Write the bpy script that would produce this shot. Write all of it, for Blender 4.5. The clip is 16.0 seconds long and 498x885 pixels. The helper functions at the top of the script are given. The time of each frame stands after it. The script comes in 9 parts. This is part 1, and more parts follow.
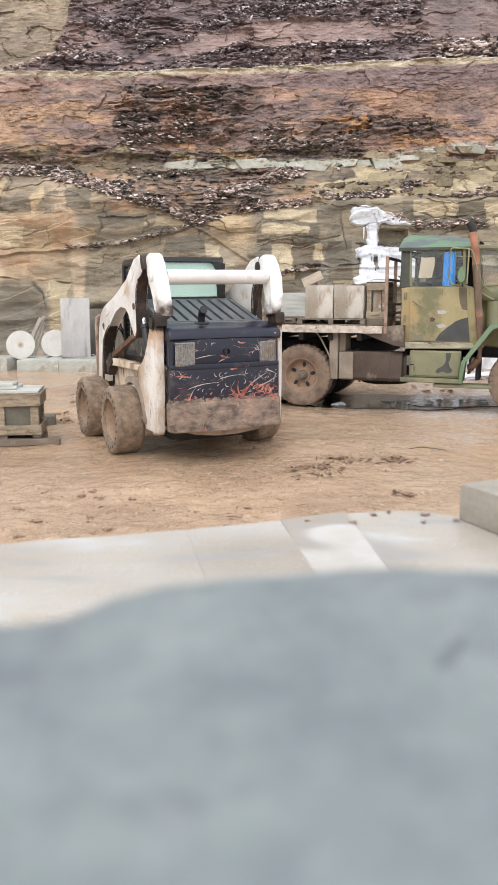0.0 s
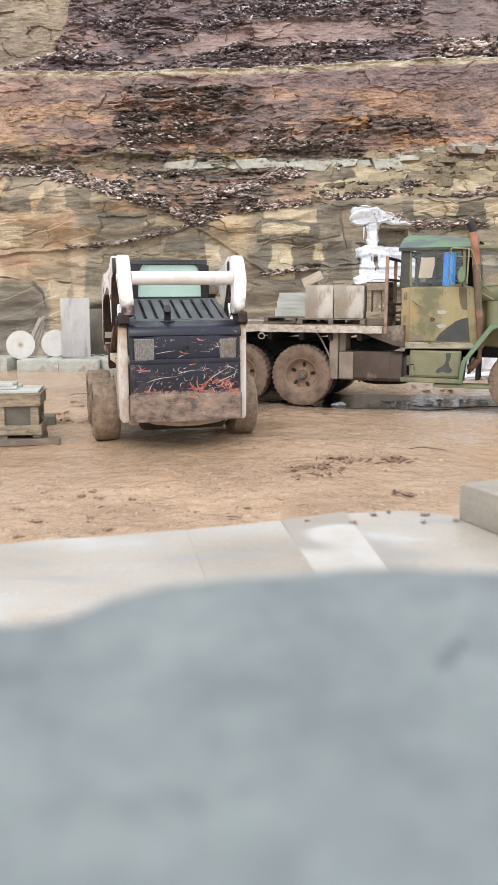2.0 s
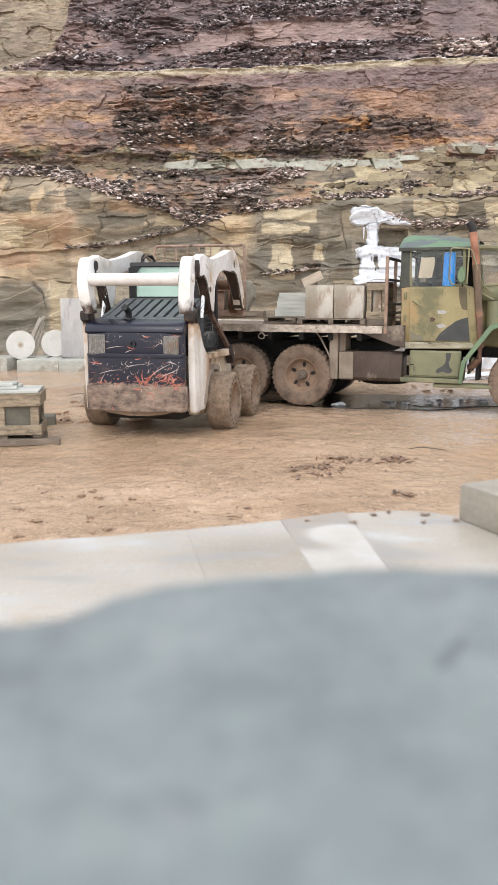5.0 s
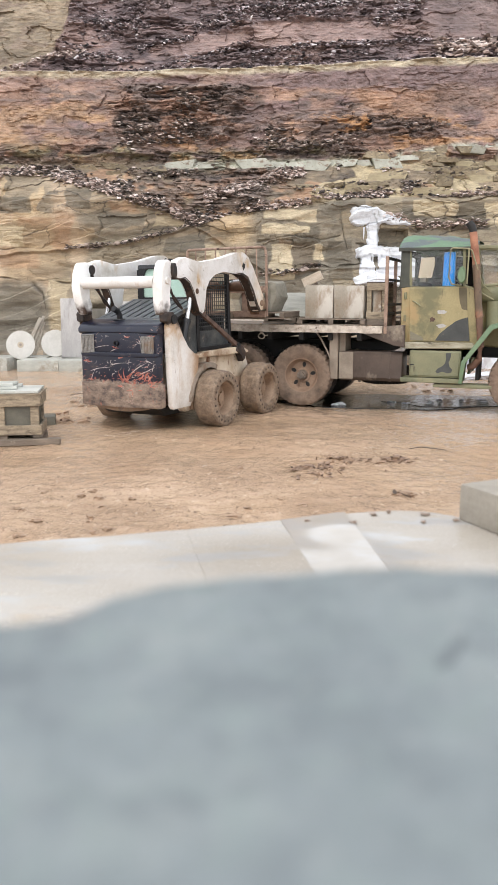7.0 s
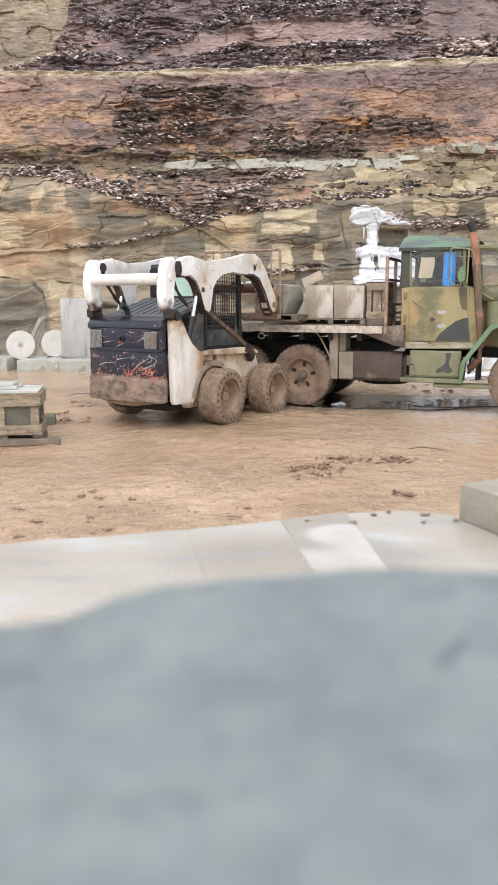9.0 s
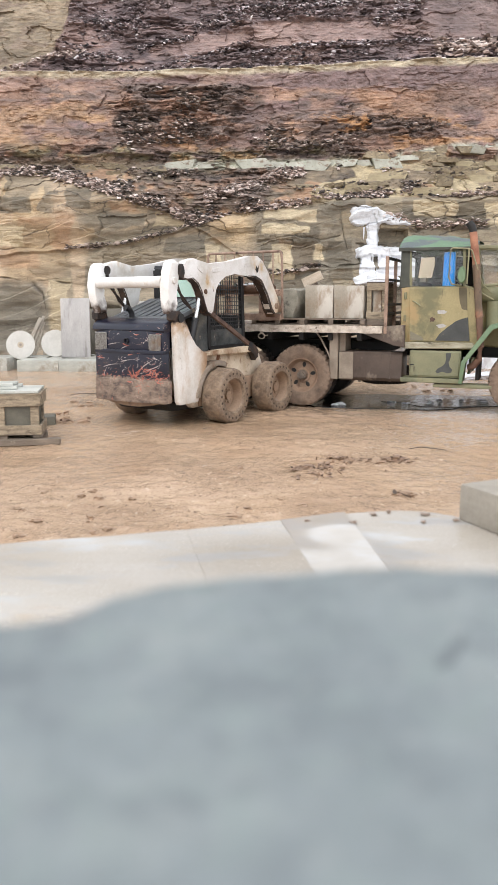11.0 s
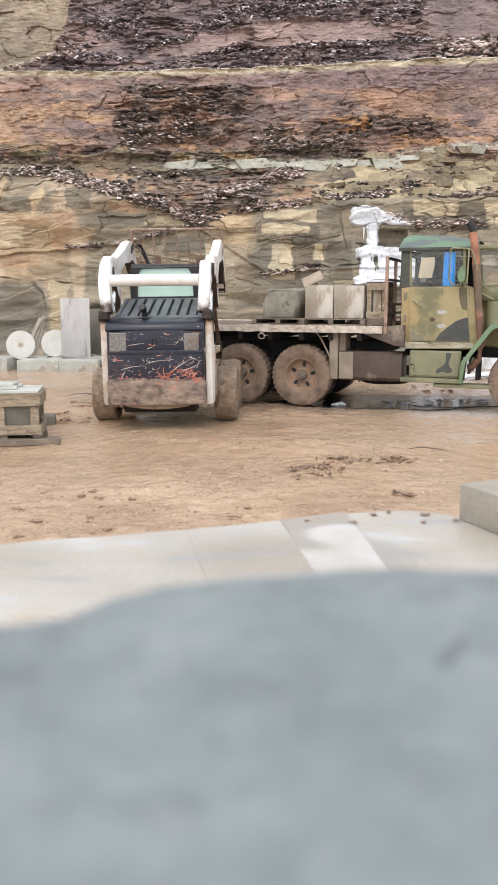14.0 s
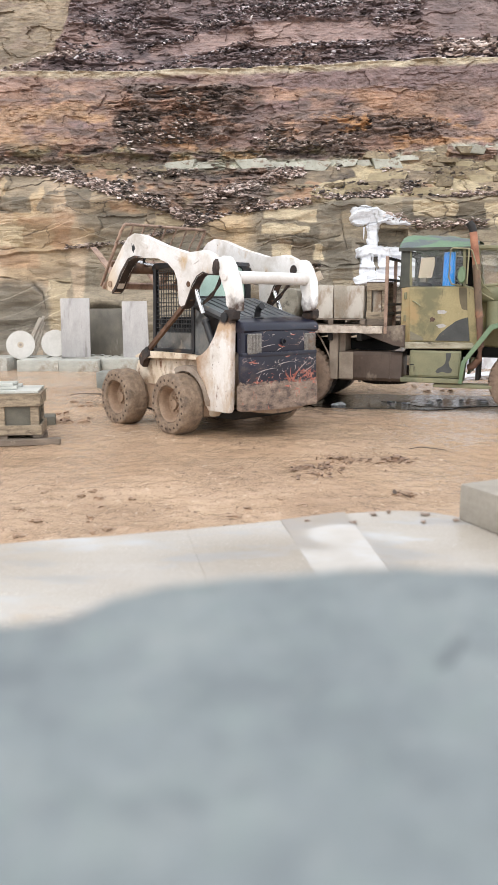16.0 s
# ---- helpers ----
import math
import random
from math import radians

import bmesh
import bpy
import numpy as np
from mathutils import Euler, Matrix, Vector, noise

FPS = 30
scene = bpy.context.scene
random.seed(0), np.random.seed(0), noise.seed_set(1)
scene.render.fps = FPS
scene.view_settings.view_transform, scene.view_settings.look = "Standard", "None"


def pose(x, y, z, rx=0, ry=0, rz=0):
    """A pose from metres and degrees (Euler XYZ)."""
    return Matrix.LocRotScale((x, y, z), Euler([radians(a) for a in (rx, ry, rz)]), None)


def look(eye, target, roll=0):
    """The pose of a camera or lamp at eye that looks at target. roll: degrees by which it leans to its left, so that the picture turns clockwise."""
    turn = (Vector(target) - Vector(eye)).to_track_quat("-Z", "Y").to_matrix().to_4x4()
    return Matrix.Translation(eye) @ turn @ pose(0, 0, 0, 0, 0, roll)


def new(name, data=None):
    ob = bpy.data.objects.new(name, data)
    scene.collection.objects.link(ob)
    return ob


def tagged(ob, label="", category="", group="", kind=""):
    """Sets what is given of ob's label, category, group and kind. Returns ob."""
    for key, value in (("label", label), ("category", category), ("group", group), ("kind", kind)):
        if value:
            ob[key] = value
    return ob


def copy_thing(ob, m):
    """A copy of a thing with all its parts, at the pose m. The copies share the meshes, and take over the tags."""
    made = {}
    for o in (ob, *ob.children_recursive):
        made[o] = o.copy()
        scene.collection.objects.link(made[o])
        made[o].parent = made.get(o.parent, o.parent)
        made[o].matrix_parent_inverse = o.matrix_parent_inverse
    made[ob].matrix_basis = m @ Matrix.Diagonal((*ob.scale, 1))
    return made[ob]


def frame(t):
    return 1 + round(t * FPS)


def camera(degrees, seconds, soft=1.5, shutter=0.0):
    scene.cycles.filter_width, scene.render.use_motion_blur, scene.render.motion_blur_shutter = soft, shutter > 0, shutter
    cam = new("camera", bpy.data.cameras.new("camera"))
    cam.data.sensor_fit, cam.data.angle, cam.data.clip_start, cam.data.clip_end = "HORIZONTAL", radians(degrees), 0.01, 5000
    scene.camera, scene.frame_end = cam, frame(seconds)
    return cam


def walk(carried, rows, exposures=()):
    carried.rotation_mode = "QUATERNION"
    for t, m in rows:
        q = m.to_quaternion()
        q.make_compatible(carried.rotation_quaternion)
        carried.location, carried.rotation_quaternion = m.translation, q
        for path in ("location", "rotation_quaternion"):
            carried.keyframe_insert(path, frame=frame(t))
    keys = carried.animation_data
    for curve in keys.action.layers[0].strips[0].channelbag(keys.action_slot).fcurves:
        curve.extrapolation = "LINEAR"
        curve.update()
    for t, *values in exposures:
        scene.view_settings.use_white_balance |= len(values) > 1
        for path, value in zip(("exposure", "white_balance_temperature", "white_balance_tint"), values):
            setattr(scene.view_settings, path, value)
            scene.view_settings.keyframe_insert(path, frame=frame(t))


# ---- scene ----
cam = camera(35.43, 16.0, soft=1.0, shutter=0.4)
cam.data.dof.use_dof = True
cam.data.dof.focus_distance = 11.5
cam.data.dof.aperture_fstop = 10.5
EYE = pose(0, 0, 1.783, 90 - 10.68, 0, 0)
walk(cam, [(0, EYE), (16.0, EYE)], exposures=[(0, 0.0), (16.0, 0.0)])

# ---- world and sun: bright overcast ----
world = bpy.data.worlds.new("overcast")
scene.world = world
world.use_nodes = True
wn, wl = world.node_tree.nodes, world.node_tree.links
sky = wn.new("ShaderNodeTexSky")
sky.sky_type = "NISHITA"
sky.sun_disc = False
sky.sun_elevation = radians(48)
sky.sun_rotation = radians(200)
sky.air_density, sky.dust_density, sky.ozone_density = 1.0, 4.0, 1.0
cloud = wn.new("ShaderNodeMix")
cloud.data_type = "RGBA"
cloud.inputs[0].default_value = 0.78
cloud.inputs[7].default_value = (9.2, 9.5, 10.0, 1)
wl.new(sky.outputs[0], cloud.inputs[6])
wl.new(cloud.outputs[2], wn["Background"].inputs[0])
wn["Background"].inputs[1].default_value = 0.207
sun = new("sun", bpy.data.lights.new("sun", "SUN"))
sun.data.energy, sun.data.angle, sun.data.color = 0.95, radians(25), (1.0, 0.96, 0.9)
sun.matrix_world = look((-6, -14, 20), (0, 6, 0))


# ---- materials ----
def lin(r, g, b):
    """Linear colour from 0..255 screen values."""
    return tuple(((c / 255 + 0.055) / 1.055) ** 2.4 if c > 10 else c / 3294 for c in (r, g, b)) + (1.0,)


def surf(name, cols, scale=3.0, rough=(0.5, 0.8), metal=0.0, bump=0.3, grain=60.0, stretch=(1, 1, 1), stains=(), spec=0.5, random_tint=0.0, depth=0.01):
    """Two-scale procedural surface: a colour ramp over broad noise, fine grain, and stains.
    stains: (colour, noise scale, low, high, stretch, roughness) each with a shape of its own."""
    m = bpy.data.materials.new(name)
    m.use_nodes = True
    n, l = m.node_tree.nodes, m.node_tree.links
    b = n["Principled BSDF"]
    tc = n.new("ShaderNodeTexCoord")

    def noise_at(sc, st, detail=6.0, r=0.6):
        mp = n.new("ShaderNodeMapping")
        mp.inputs["Scale"].default_value = st
        l.new(tc.outputs["Object"], mp.inputs[0])
        t = n.new("ShaderNodeTexNoise")
        t.inputs["Scale"].default_value, t.inputs["Detail"].default_value, t.inputs["Roughness"].default_value = sc, detail, r
        l.new(mp.outputs[0], t.inputs["Vector"])
        return t.outputs[0]

    broad = noise_at(scale, stretch)
    ramp = n.new("ShaderNodeValToRGB")
    ramp.color_ramp.elements[0].position, ramp.color_ramp.elements[1].position = 0.3, 0.7
    ramp.color_ramp.elements[0].color, ramp.color_ramp.elements[1].color = cols[0], cols[-1]
    for k, c in enumerate(cols[1:-1]):
        ramp.color_ramp.elements.new(0.3 + 0.4 * (k + 1) / (len(cols) - 1)).color = c
    l.new(broad, ramp.inputs[0])
    colour = ramp.outputs[0]
    fine = noise_at(grain, (1, 1, 1), 4.0, 0.7)
    rr = n.new("ShaderNodeMapRange")
    rr.inputs[3].default_value, rr.inputs[4].default_value = rough
    l.new(fine, rr.inputs[0])
    roughness = rr.outputs[0]
    g = n.new("ShaderNodeMix")
    g.data_type, g.blend_type = "RGBA", "OVERLAY"
    g.inputs[0].default_value = 0.35
    l.new(colour, g.inputs[6])
    l.new(fine, g.inputs[7])
    colour = g.outputs[2]
    for col, sc, low, high, st, ro in stains:
        mask = n.new("ShaderNodeMapRange")
        mask.inputs[1].default_value, mask.inputs[2].default_value = low, high
        l.new(noise_at(sc, st, 8.0, 0.65), mask.inputs[0])
        mx = n.new("ShaderNodeMix")
        mx.data_type = "RGBA"
        l.new(mask.outputs[0], mx.inputs[0])
        l.new(colour, mx.inputs[6])
        mx.inputs[7].default_value = col
        colour = mx.outputs[2]
        mr = n.new("ShaderNodeMix")
        l.new(mask.outputs[0], mr.inputs[0])
        l.new(roughness, mr.inputs[2])
        mr.inputs[3].default_value = ro
        roughness = mr.outputs[0]
    if random_tint:
        oi = n.new("ShaderNodeObjectInfo")
        mr = n.new("ShaderNodeMapRange")
        mr.inputs[3].default_value, mr.inputs[4].default_value = 1 - random_tint, 1 + random_tint
        l.new(oi.outputs["Random"], mr.inputs[0])
        hs = n.new("ShaderNodeHueSaturation")
        l.new(mr.outputs[0], hs.inputs["Value"])
        l.new(colour, hs.inputs["Color"])
        colour = hs.outputs[0]
    l.new(colour, b.inputs["Base Color"])
    l.new(roughness, b.inputs["Roughness"])
    b.inputs["Metallic"].default_value = metal
    b.inputs["Specular IOR Level"].default_value = spec
    if bump:
        h = n.new("ShaderNodeMath")
        h.operation = "ADD"
        l.new(fine, h.inputs[0])
        l.new(broad, h.inputs[1])
        bp = n.new("ShaderNodeBump")
        bp.inputs["Strength"].default_value, bp.inputs["Distance"].default_value = bump, depth
        l.new(h.outputs[0], bp.inputs["Height"])
        l.new(bp.outputs[0], b.inputs["Normal"])
    return m


def glass(name, colour, rough=0.08, trans=0.85):
    m = bpy.data.materials.new(name)
    m.use_nodes = True
    b = m.node_tree.nodes["Principled BSDF"]
    b.inputs["Base Color"].default_value = colour
    b.inputs["Roughness"].default_value = rough
    b.inputs["Transmission Weight"].default_value = trans
    b.inputs["IOR"].default_value = 1.45
    return m


MUD_C = lin(150, 118, 92)
M_white = surf("white_paint_worn", (lin(196, 190, 182), lin(215, 212, 208), lin(223, 221, 220)), 2.5, (0.4, 0.6), bump=0.15, stains=(
    (lin(176, 148, 118), 2.6, 0.56, 0.74, (1, 1, 0.6), 0.8), (lin(72, 56, 46), 12, 0.70, 0.74, (1, 1, 0.5), 0.8)))
M_white_mud = surf("white_paint_muddy", (lin(170, 146, 118), lin(206, 190, 168), lin(222, 212, 198)), 1.8, (0.5, 0.75), bump=0.2, stains=(
    (lin(132, 104, 80), 2.6, 0.50, 0.64, (1, 1, 0.7), 0.85), (lin(112, 72, 46), 6, 0.61, 0.68, (1, 1, 0.5), 0.8), (lin(70, 54, 44), 12, 0.64, 0.69, (1, 1, 0.7), 0.8)))
M_arm_inner = surf("burnt_brown_steel", (lin(52, 38, 30), lin(92, 66, 48), lin(130, 100, 78)), 4, (0.6, 0.85), bump=0.3)
M_black = surf("black_steel", (lin(18, 18, 20), lin(34, 34, 37)), 5, (0.35, 0.6), bump=0.15, stains=((lin(96, 80, 66), 3, 0.60, 0.72, (1, 1, 1), 0.85),))
M_grey_cover = surf("grey_engine_cover", (lin(72, 75, 78), lin(100, 103, 106)), 3, (0.35, 0.55), bump=0.1, stains=((lin(150, 138, 120), 4, 0.60, 0.72, (1, 1, 1), 0.8),))
M_mud_rubber = surf("mud_caked_rubber", (lin(102, 86, 72), lin(136, 116, 97), lin(160, 139, 118)), 11, (0.4, 0.8), bump=1.0, grain=34, depth=0.03, stains=(
    (lin(70, 60, 54), 5, 0.60, 0.74, (1, 1, 1), 0.8),))
M_mud_steel = surf("muddy_steel_rim", (lin(132, 108, 88), lin(156, 132, 110)), 7, (0.5, 0.8), bump=0.4, stains=((lin(94, 82, 74), 6, 0.60, 0.70, (1, 1, 1), 0.6),))
M_hub = surf("greasy_hub_steel", (lin(104, 94, 86), lin(150, 138, 126)), 12, (0.3, 0.5), metal=0.4, bump=0.3)
M_tailglass = surf("clear_ribbed_lamp_lens", (lin(96, 92, 88), lin(150, 146, 140)), 16, (0.15, 0.4), bump=0.6, stretch=(6, 1, 1), stains=((lin(120, 100, 84), 4, 0.56, 0.7, (1, 1, 1), 0.7),))
M_greenglass = surf("green_tinted_glass", (lin(166, 198, 184), lin(190, 216, 204)), 2, (0.05, 0.2), bump=0.02, spec=0.6)
M_darkglass = glass("dim_cab_glass", lin(236, 238, 236), 0.03, 1.0)
M_chrome = surf("bright_cylinder_rod", (lin(180, 180, 180), lin(214, 214, 214)), 6, (0.15, 0.3), metal=0.9, bump=0.05)
M_rustbar = surf("rusty_brown_bar", (lin(112, 90, 78), lin(172, 146, 128)), 6, (0.6, 0.85), bump=0.4, stains=((lin(60, 46, 40), 5, 0.58, 0.7, (1, 1, 1), 0.8),))
M_redbar = surf("red_brown_link_paint", (lin(54, 42, 38), lin(88, 66, 56), lin(120, 98, 86)), 7, (0.5, 0.8), bump=0.3, stains=((lin(54, 42, 36), 8, 0.58, 0.66, (1, 1, 1), 0.8),))
M_wire = surf("dark_steel_wire", (lin(44, 46, 48), lin(72, 72, 70)), 9, (0.4, 0.6), metal=0.3, bump=0.1)
M_olive = surf("camouflage_truck_paint", (lin(136, 126, 91), lin(156, 144, 106), lin(168, 154, 116)), 1.2, (0.5, 0.7), bump=0.12, stains=(
    (lin(112, 108, 80), 0.9, 0.52, 0.60, (1, 1, 1), 0.55), (lin(162, 138, 98), 1.1, 0.54, 0.62, (1, 1, 1), 0.6), (lin(150, 136, 110), 5, 0.60, 0.78, (1, 1, 0.5), 0.75), (lin(86, 80, 62), 6, 0.62, 0.72, (1.5, 1, 0.3), 0.6), (lin(182, 170, 142), 26, 0.68, 0.72, (1, 1, 1), 0.7)))
M_olive_box = surf("camouflage_green_paint", (lin(98, 100, 79), lin(124, 123, 96), lin(140, 135, 105)), 2, (0.45, 0.7), bump=0.15, stains=(
    (lin(150, 132, 106), 3, 0.56, 0.72, (1, 1, 0.5), 0.8), (lin(66, 62, 52), 7, 0.60, 0.70, (1, 1, 0.4), 0.7), (lin(172, 164, 146), 22, 0.68, 0.72, (1, 1, 1), 0.7)))
M_green_fender = surf("faded_green_fender_paint", (lin(88, 112, 84), lin(112, 132, 102)), 4, (0.4, 0.6), bump=0.1)
M_canvas = surf("camouflage_canvas_roof", (lin(84, 112, 84), lin(104, 130, 102)), 1.6, (0.5, 0.75), bump=0.3, grain=120, stains=(
    (lin(84, 92, 92), 1.3, 0.50, 0.56, (1, 1.6, 1), 0.6), (lin(122, 114, 90), 2.1, 0.60, 0.64, (1, 1, 1), 0.75)))
M_greycanvas = surf("grey_side_curtain", (lin(56, 58, 53), lin(82, 83, 74)), 4, (0.6, 0.8), bump=0.3)
M_deck = surf("muddy_deck_edge", (lin(150, 134, 120), lin(192, 180, 166), lin(216, 208, 198)), 9, (0.5, 0.8), bump=0.6, depth=0.02, stains=((lin(92, 72, 58), 5, 0.58, 0.68, (1, 1, 2), 0.8),))
# chassis black taken darker to hold the shade beneath the truck
M_under = surf("dirty_shaded_chassis", (lin(10, 10, 11), lin(26, 23, 21)), 4, (0.6, 0.85), bump=0.3)
M_tank = surf("mud_brown_tank", (lin(66, 54, 47), lin(86, 73, 64)), 2.5, (0.3, 0.6), bump=0.2, stains=((lin(150, 138, 122), 2.2, 0.54, 0.66, (1, 1, 0.7), 0.8), (lin(46, 38, 33), 3, 0.58, 0.70, (1, 1, 0.4), 0.5)))
M_strut = surf("pale_muddy_strut", (lin(120, 108, 96), lin(150, 138, 124)), 4, (0.6, 0.85), bump=0.2)
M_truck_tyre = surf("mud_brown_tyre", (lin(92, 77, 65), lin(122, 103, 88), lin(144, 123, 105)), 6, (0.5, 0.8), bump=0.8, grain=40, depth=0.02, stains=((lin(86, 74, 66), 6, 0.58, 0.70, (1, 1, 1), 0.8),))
# inner and spare tyres: shade below the deck put into darker rubber
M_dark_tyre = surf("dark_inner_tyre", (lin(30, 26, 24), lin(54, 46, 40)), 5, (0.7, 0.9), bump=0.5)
M_rim = surf("dusty_truck_rim", (lin(132, 108, 90), lin(158, 134, 114)), 5, (0.5, 0.8), bump=0.2, stains=((lin(112, 90, 76), 5, 0.58, 0.7, (1, 1, 1), 0.8),))
M_stack = surf("rust_orange_exhaust", (lin(128, 84, 64), lin(180, 128, 102)), 5, (0.5, 0.8), bump=0.3, stains=((lin(80, 62, 52), 5, 0.60, 0.68, (1, 1, 0.6), 0.8),))
M_soot = surf("sooty_pipe", (lin(24, 23, 23), lin(44, 42, 42)), 7, (0.6, 0.8), bump=0.2)
M_stack2 = surf("weathered_brown_pipe", (lin(84, 72, 60), lin(122, 100, 80)), 5, (0.5, 0.8), bump=0.3, stains=((lin(140, 102, 80), 4, 0.55, 0.66, (1, 1, 0.7), 0.6), (lin(58, 50, 44), 6, 0.60, 0.68, (1, 1, 0.6), 0.8)))
M_blue = surf("bright_blue_plastic", (lin(0, 142, 240), lin(8, 156, 250)), 3, (0.3, 0.45), bump=0.05)
M_card = surf("tan_paper_sheet", (lin(196, 180, 158), lin(212, 198, 176)), 3, (0.7, 0.9), bump=0.05)
M_tan = surf("beige_mirror_arm_paint", (lin(122, 119, 92), lin(150, 146, 116)), 4, (0.5, 0.7), bump=0.1)
M_block = surf("sawn_beige_sandstone", (lin(140, 131, 117), lin(158, 149, 135), lin(168, 160, 146)), 2.2, (0.4, 0.7), bump=0.15, stretch=(1, 1, 0.4), random_tint=0.05, stains=(
    (lin(142, 122, 102), 1.5, 0.48, 0.58, (1, 1, 0.8), 0.5), (lin(196, 190, 180), 1.3, 0.53, 0.62, (1.0, 1, 0.6), 0.6)))
M_stack_low = surf("brown_rusted_pipe", (lin(84, 64, 54), lin(124, 92, 76)), 7, (0.5, 0.8), bump=0.4, stains=((lin(160, 104, 78), 5, 0.60, 0.70, (1, 1, 0.6), 0.8),))
M_wood = surf("weathered_timber", (lin(92, 83, 70), lin(134, 120, 101), lin(162, 148, 126)), 4, (0.6, 0.85), bump=0.5, stretch=(1, 5, 5), random_tint=0.15, stains=((lin(70, 61, 52), 3, 0.54, 0.66, (1, 2, 2), 0.85), (lin(176, 160, 136), 5, 0.60, 0.70, (1, 2, 2), 0.7)))
M_wood_pale = surf("fresh_pale_timber", (lin(172, 156, 138), lin(194, 180, 162)), 3, (0.6, 0.8), bump=0.3, stretch=(1, 6, 6), random_tint=0.08)
M_wood_grey = surf("muddy_grey_pallet_timber", (lin(92, 82, 72), lin(128, 114, 100)), 4, (0.6, 0.85), bump=0.5, stretch=(1, 5, 5), random_tint=0.15, stains=((lin(160, 146, 130), 4, 0.60, 0.7, (1, 1, 1), 0.8),))
M_cut = surf("sawn_grey_sandstone", (lin(134, 128, 116), lin(158, 150, 138), lin(174, 166, 152)), 2.2, (0.5, 0.75), bump=0.15, stretch=(1, 1, 0.4), random_tint=0.06, stains=(
    (lin(136, 116, 96), 1.6, 0.50, 0.56, (1, 1, 0.5), 0.55), (lin(206, 200, 190), 2.4, 0.60, 0.66, (1, 1, 0.5), 0.7)))
M_bluestone = surf("pale_blue_grey_stone", (lin(154, 155, 149), lin(178, 179, 172), lin(196, 196, 190)), 3, (0.35, 0.6), bump=0.2, stretch=(0.5, 1, 3), stains=((lin(206, 206, 200), 5, 0.60, 0.70, (0.4, 1, 4), 0.6),))
M_roughstone = surf("rough_split_grey_stone", (lin(120, 117, 104), lin(146, 141, 128), lin(162, 156, 142)), 5, (0.5, 0.8), bump=0.8, depth=0.03, stains=((lin(80, 76, 68), 4, 0.58, 0.68, (1, 1, 1), 0.5),))
M_slab_w = surf("grey_white_leaning_slab", (lin(148, 145, 144), lin(170, 167, 165), lin(184, 181, 178)), 3, (0.5, 0.75), bump=0.1, stretch=(1, 1, 0.3), stains=(
    (lin(132, 127, 124), 4, 0.55, 0.70, (1.6, 1, 0.3), 0.6), (lin(214, 212, 210), 14, 0.68, 0.72, (1, 1, 1), 0.7)))
M_green_stone = surf("grey_green_block", (lin(146, 146, 138), lin(166, 166, 158), lin(182, 180, 172)), 1.5, (0.5, 0.75), bump=0.3, stretch=(1, 1, 2), random_tint=0.08, stains=(
    (lin(138, 130, 116), 1.6, 0.56, 0.66, (1, 1, 1), 0.6), (lin(204, 202, 192), 3, 0.62, 0.7, (1, 1, 1), 0.7)))
M_blade = surf("white_saw_blade", (lin(176, 173, 166), lin(196, 193, 187)), 3, (0.35, 0.55), bump=0.05, stains=((lin(186, 178, 164), 3, 0.58, 0.7, (1, 1, 1), 0.5),))
M_bladehub = surf("tan_blade_flange", (lin(158, 146, 128), lin(180, 168, 150)), 5, (0.5, 0.7), bump=0.1)
M_nearstone = surf("blue_grey_near_stone", (lin(101, 108, 110), lin(115, 122, 123), lin(128, 134, 133)), 26, (0.6, 0.8), bump=0.3, grain=260, depth=0.002, stains=(
    (lin(119, 128, 126), 85, 0.50, 0.66, (1, 1, 1), 0.7), (lin(98, 104, 107), 65, 0.53, 0.70, (1, 1, 1), 0.7), (lin(126, 131, 130), 150, 0.56, 0.68, (1, 1, 1), 0.7)))
M_scuff = surf("dark_scuff", (lin(94, 100, 103), lin(106, 112, 114)), 200, (0.6, 0.8), bump=0.1)
M_paver = surf("wet_cream_paving_slab", (lin(160, 152, 140), lin(166, 159, 149), lin(172, 166, 158)), 1.6, (0.14, 0.34), bump=0.05, grain=300, stretch=(1, 3, 1), random_tint=0.02, depth=0.002, stains=(
    (lin(164, 162, 158), 3, 0.52, 0.60, (1, 2.5, 1), 0.05), (lin(166, 150, 130), 2.4, 0.58, 0.72, (1, 2, 1), 0.4)))
M_paver_wet = surf("rain_filmed_paving_slab", (lin(160, 152, 140), lin(166, 159, 149), lin(172, 166, 158)), 1.6, (0.10, 0.2), bump=0.8, grain=3, stretch=(1, 1, 1), depth=0.03, spec=0.9, stains=(
    (lin(168, 164, 158), 9, 0.44, 0.62, (1, 1.5, 1), 0.05),))


def wet_film(m, scale, slope):
    """Smooth low swells of water in place of the grain."""
    n, l = m.node_tree.nodes, m.node_tree.links
    tc = n.new("ShaderNodeTexCoord")
    t = n.new("ShaderNodeTexNoise")
    t.inputs["Scale"].default_value, t.inputs["Detail"].default_value = scale, 0.6
    l.new(tc.outputs["Object"], t.inputs["Vector"])
    bp = n.new("ShaderNodeBump")
    bp.inputs["Strength"].default_value, bp.inputs["Distance"].default_value = 1.0, slope / scale
    l.new(t.outputs[0], bp.inputs["Height"])
    l.new(bp.outputs[0], n["Principled BSDF"].inputs["Normal"])
    return m


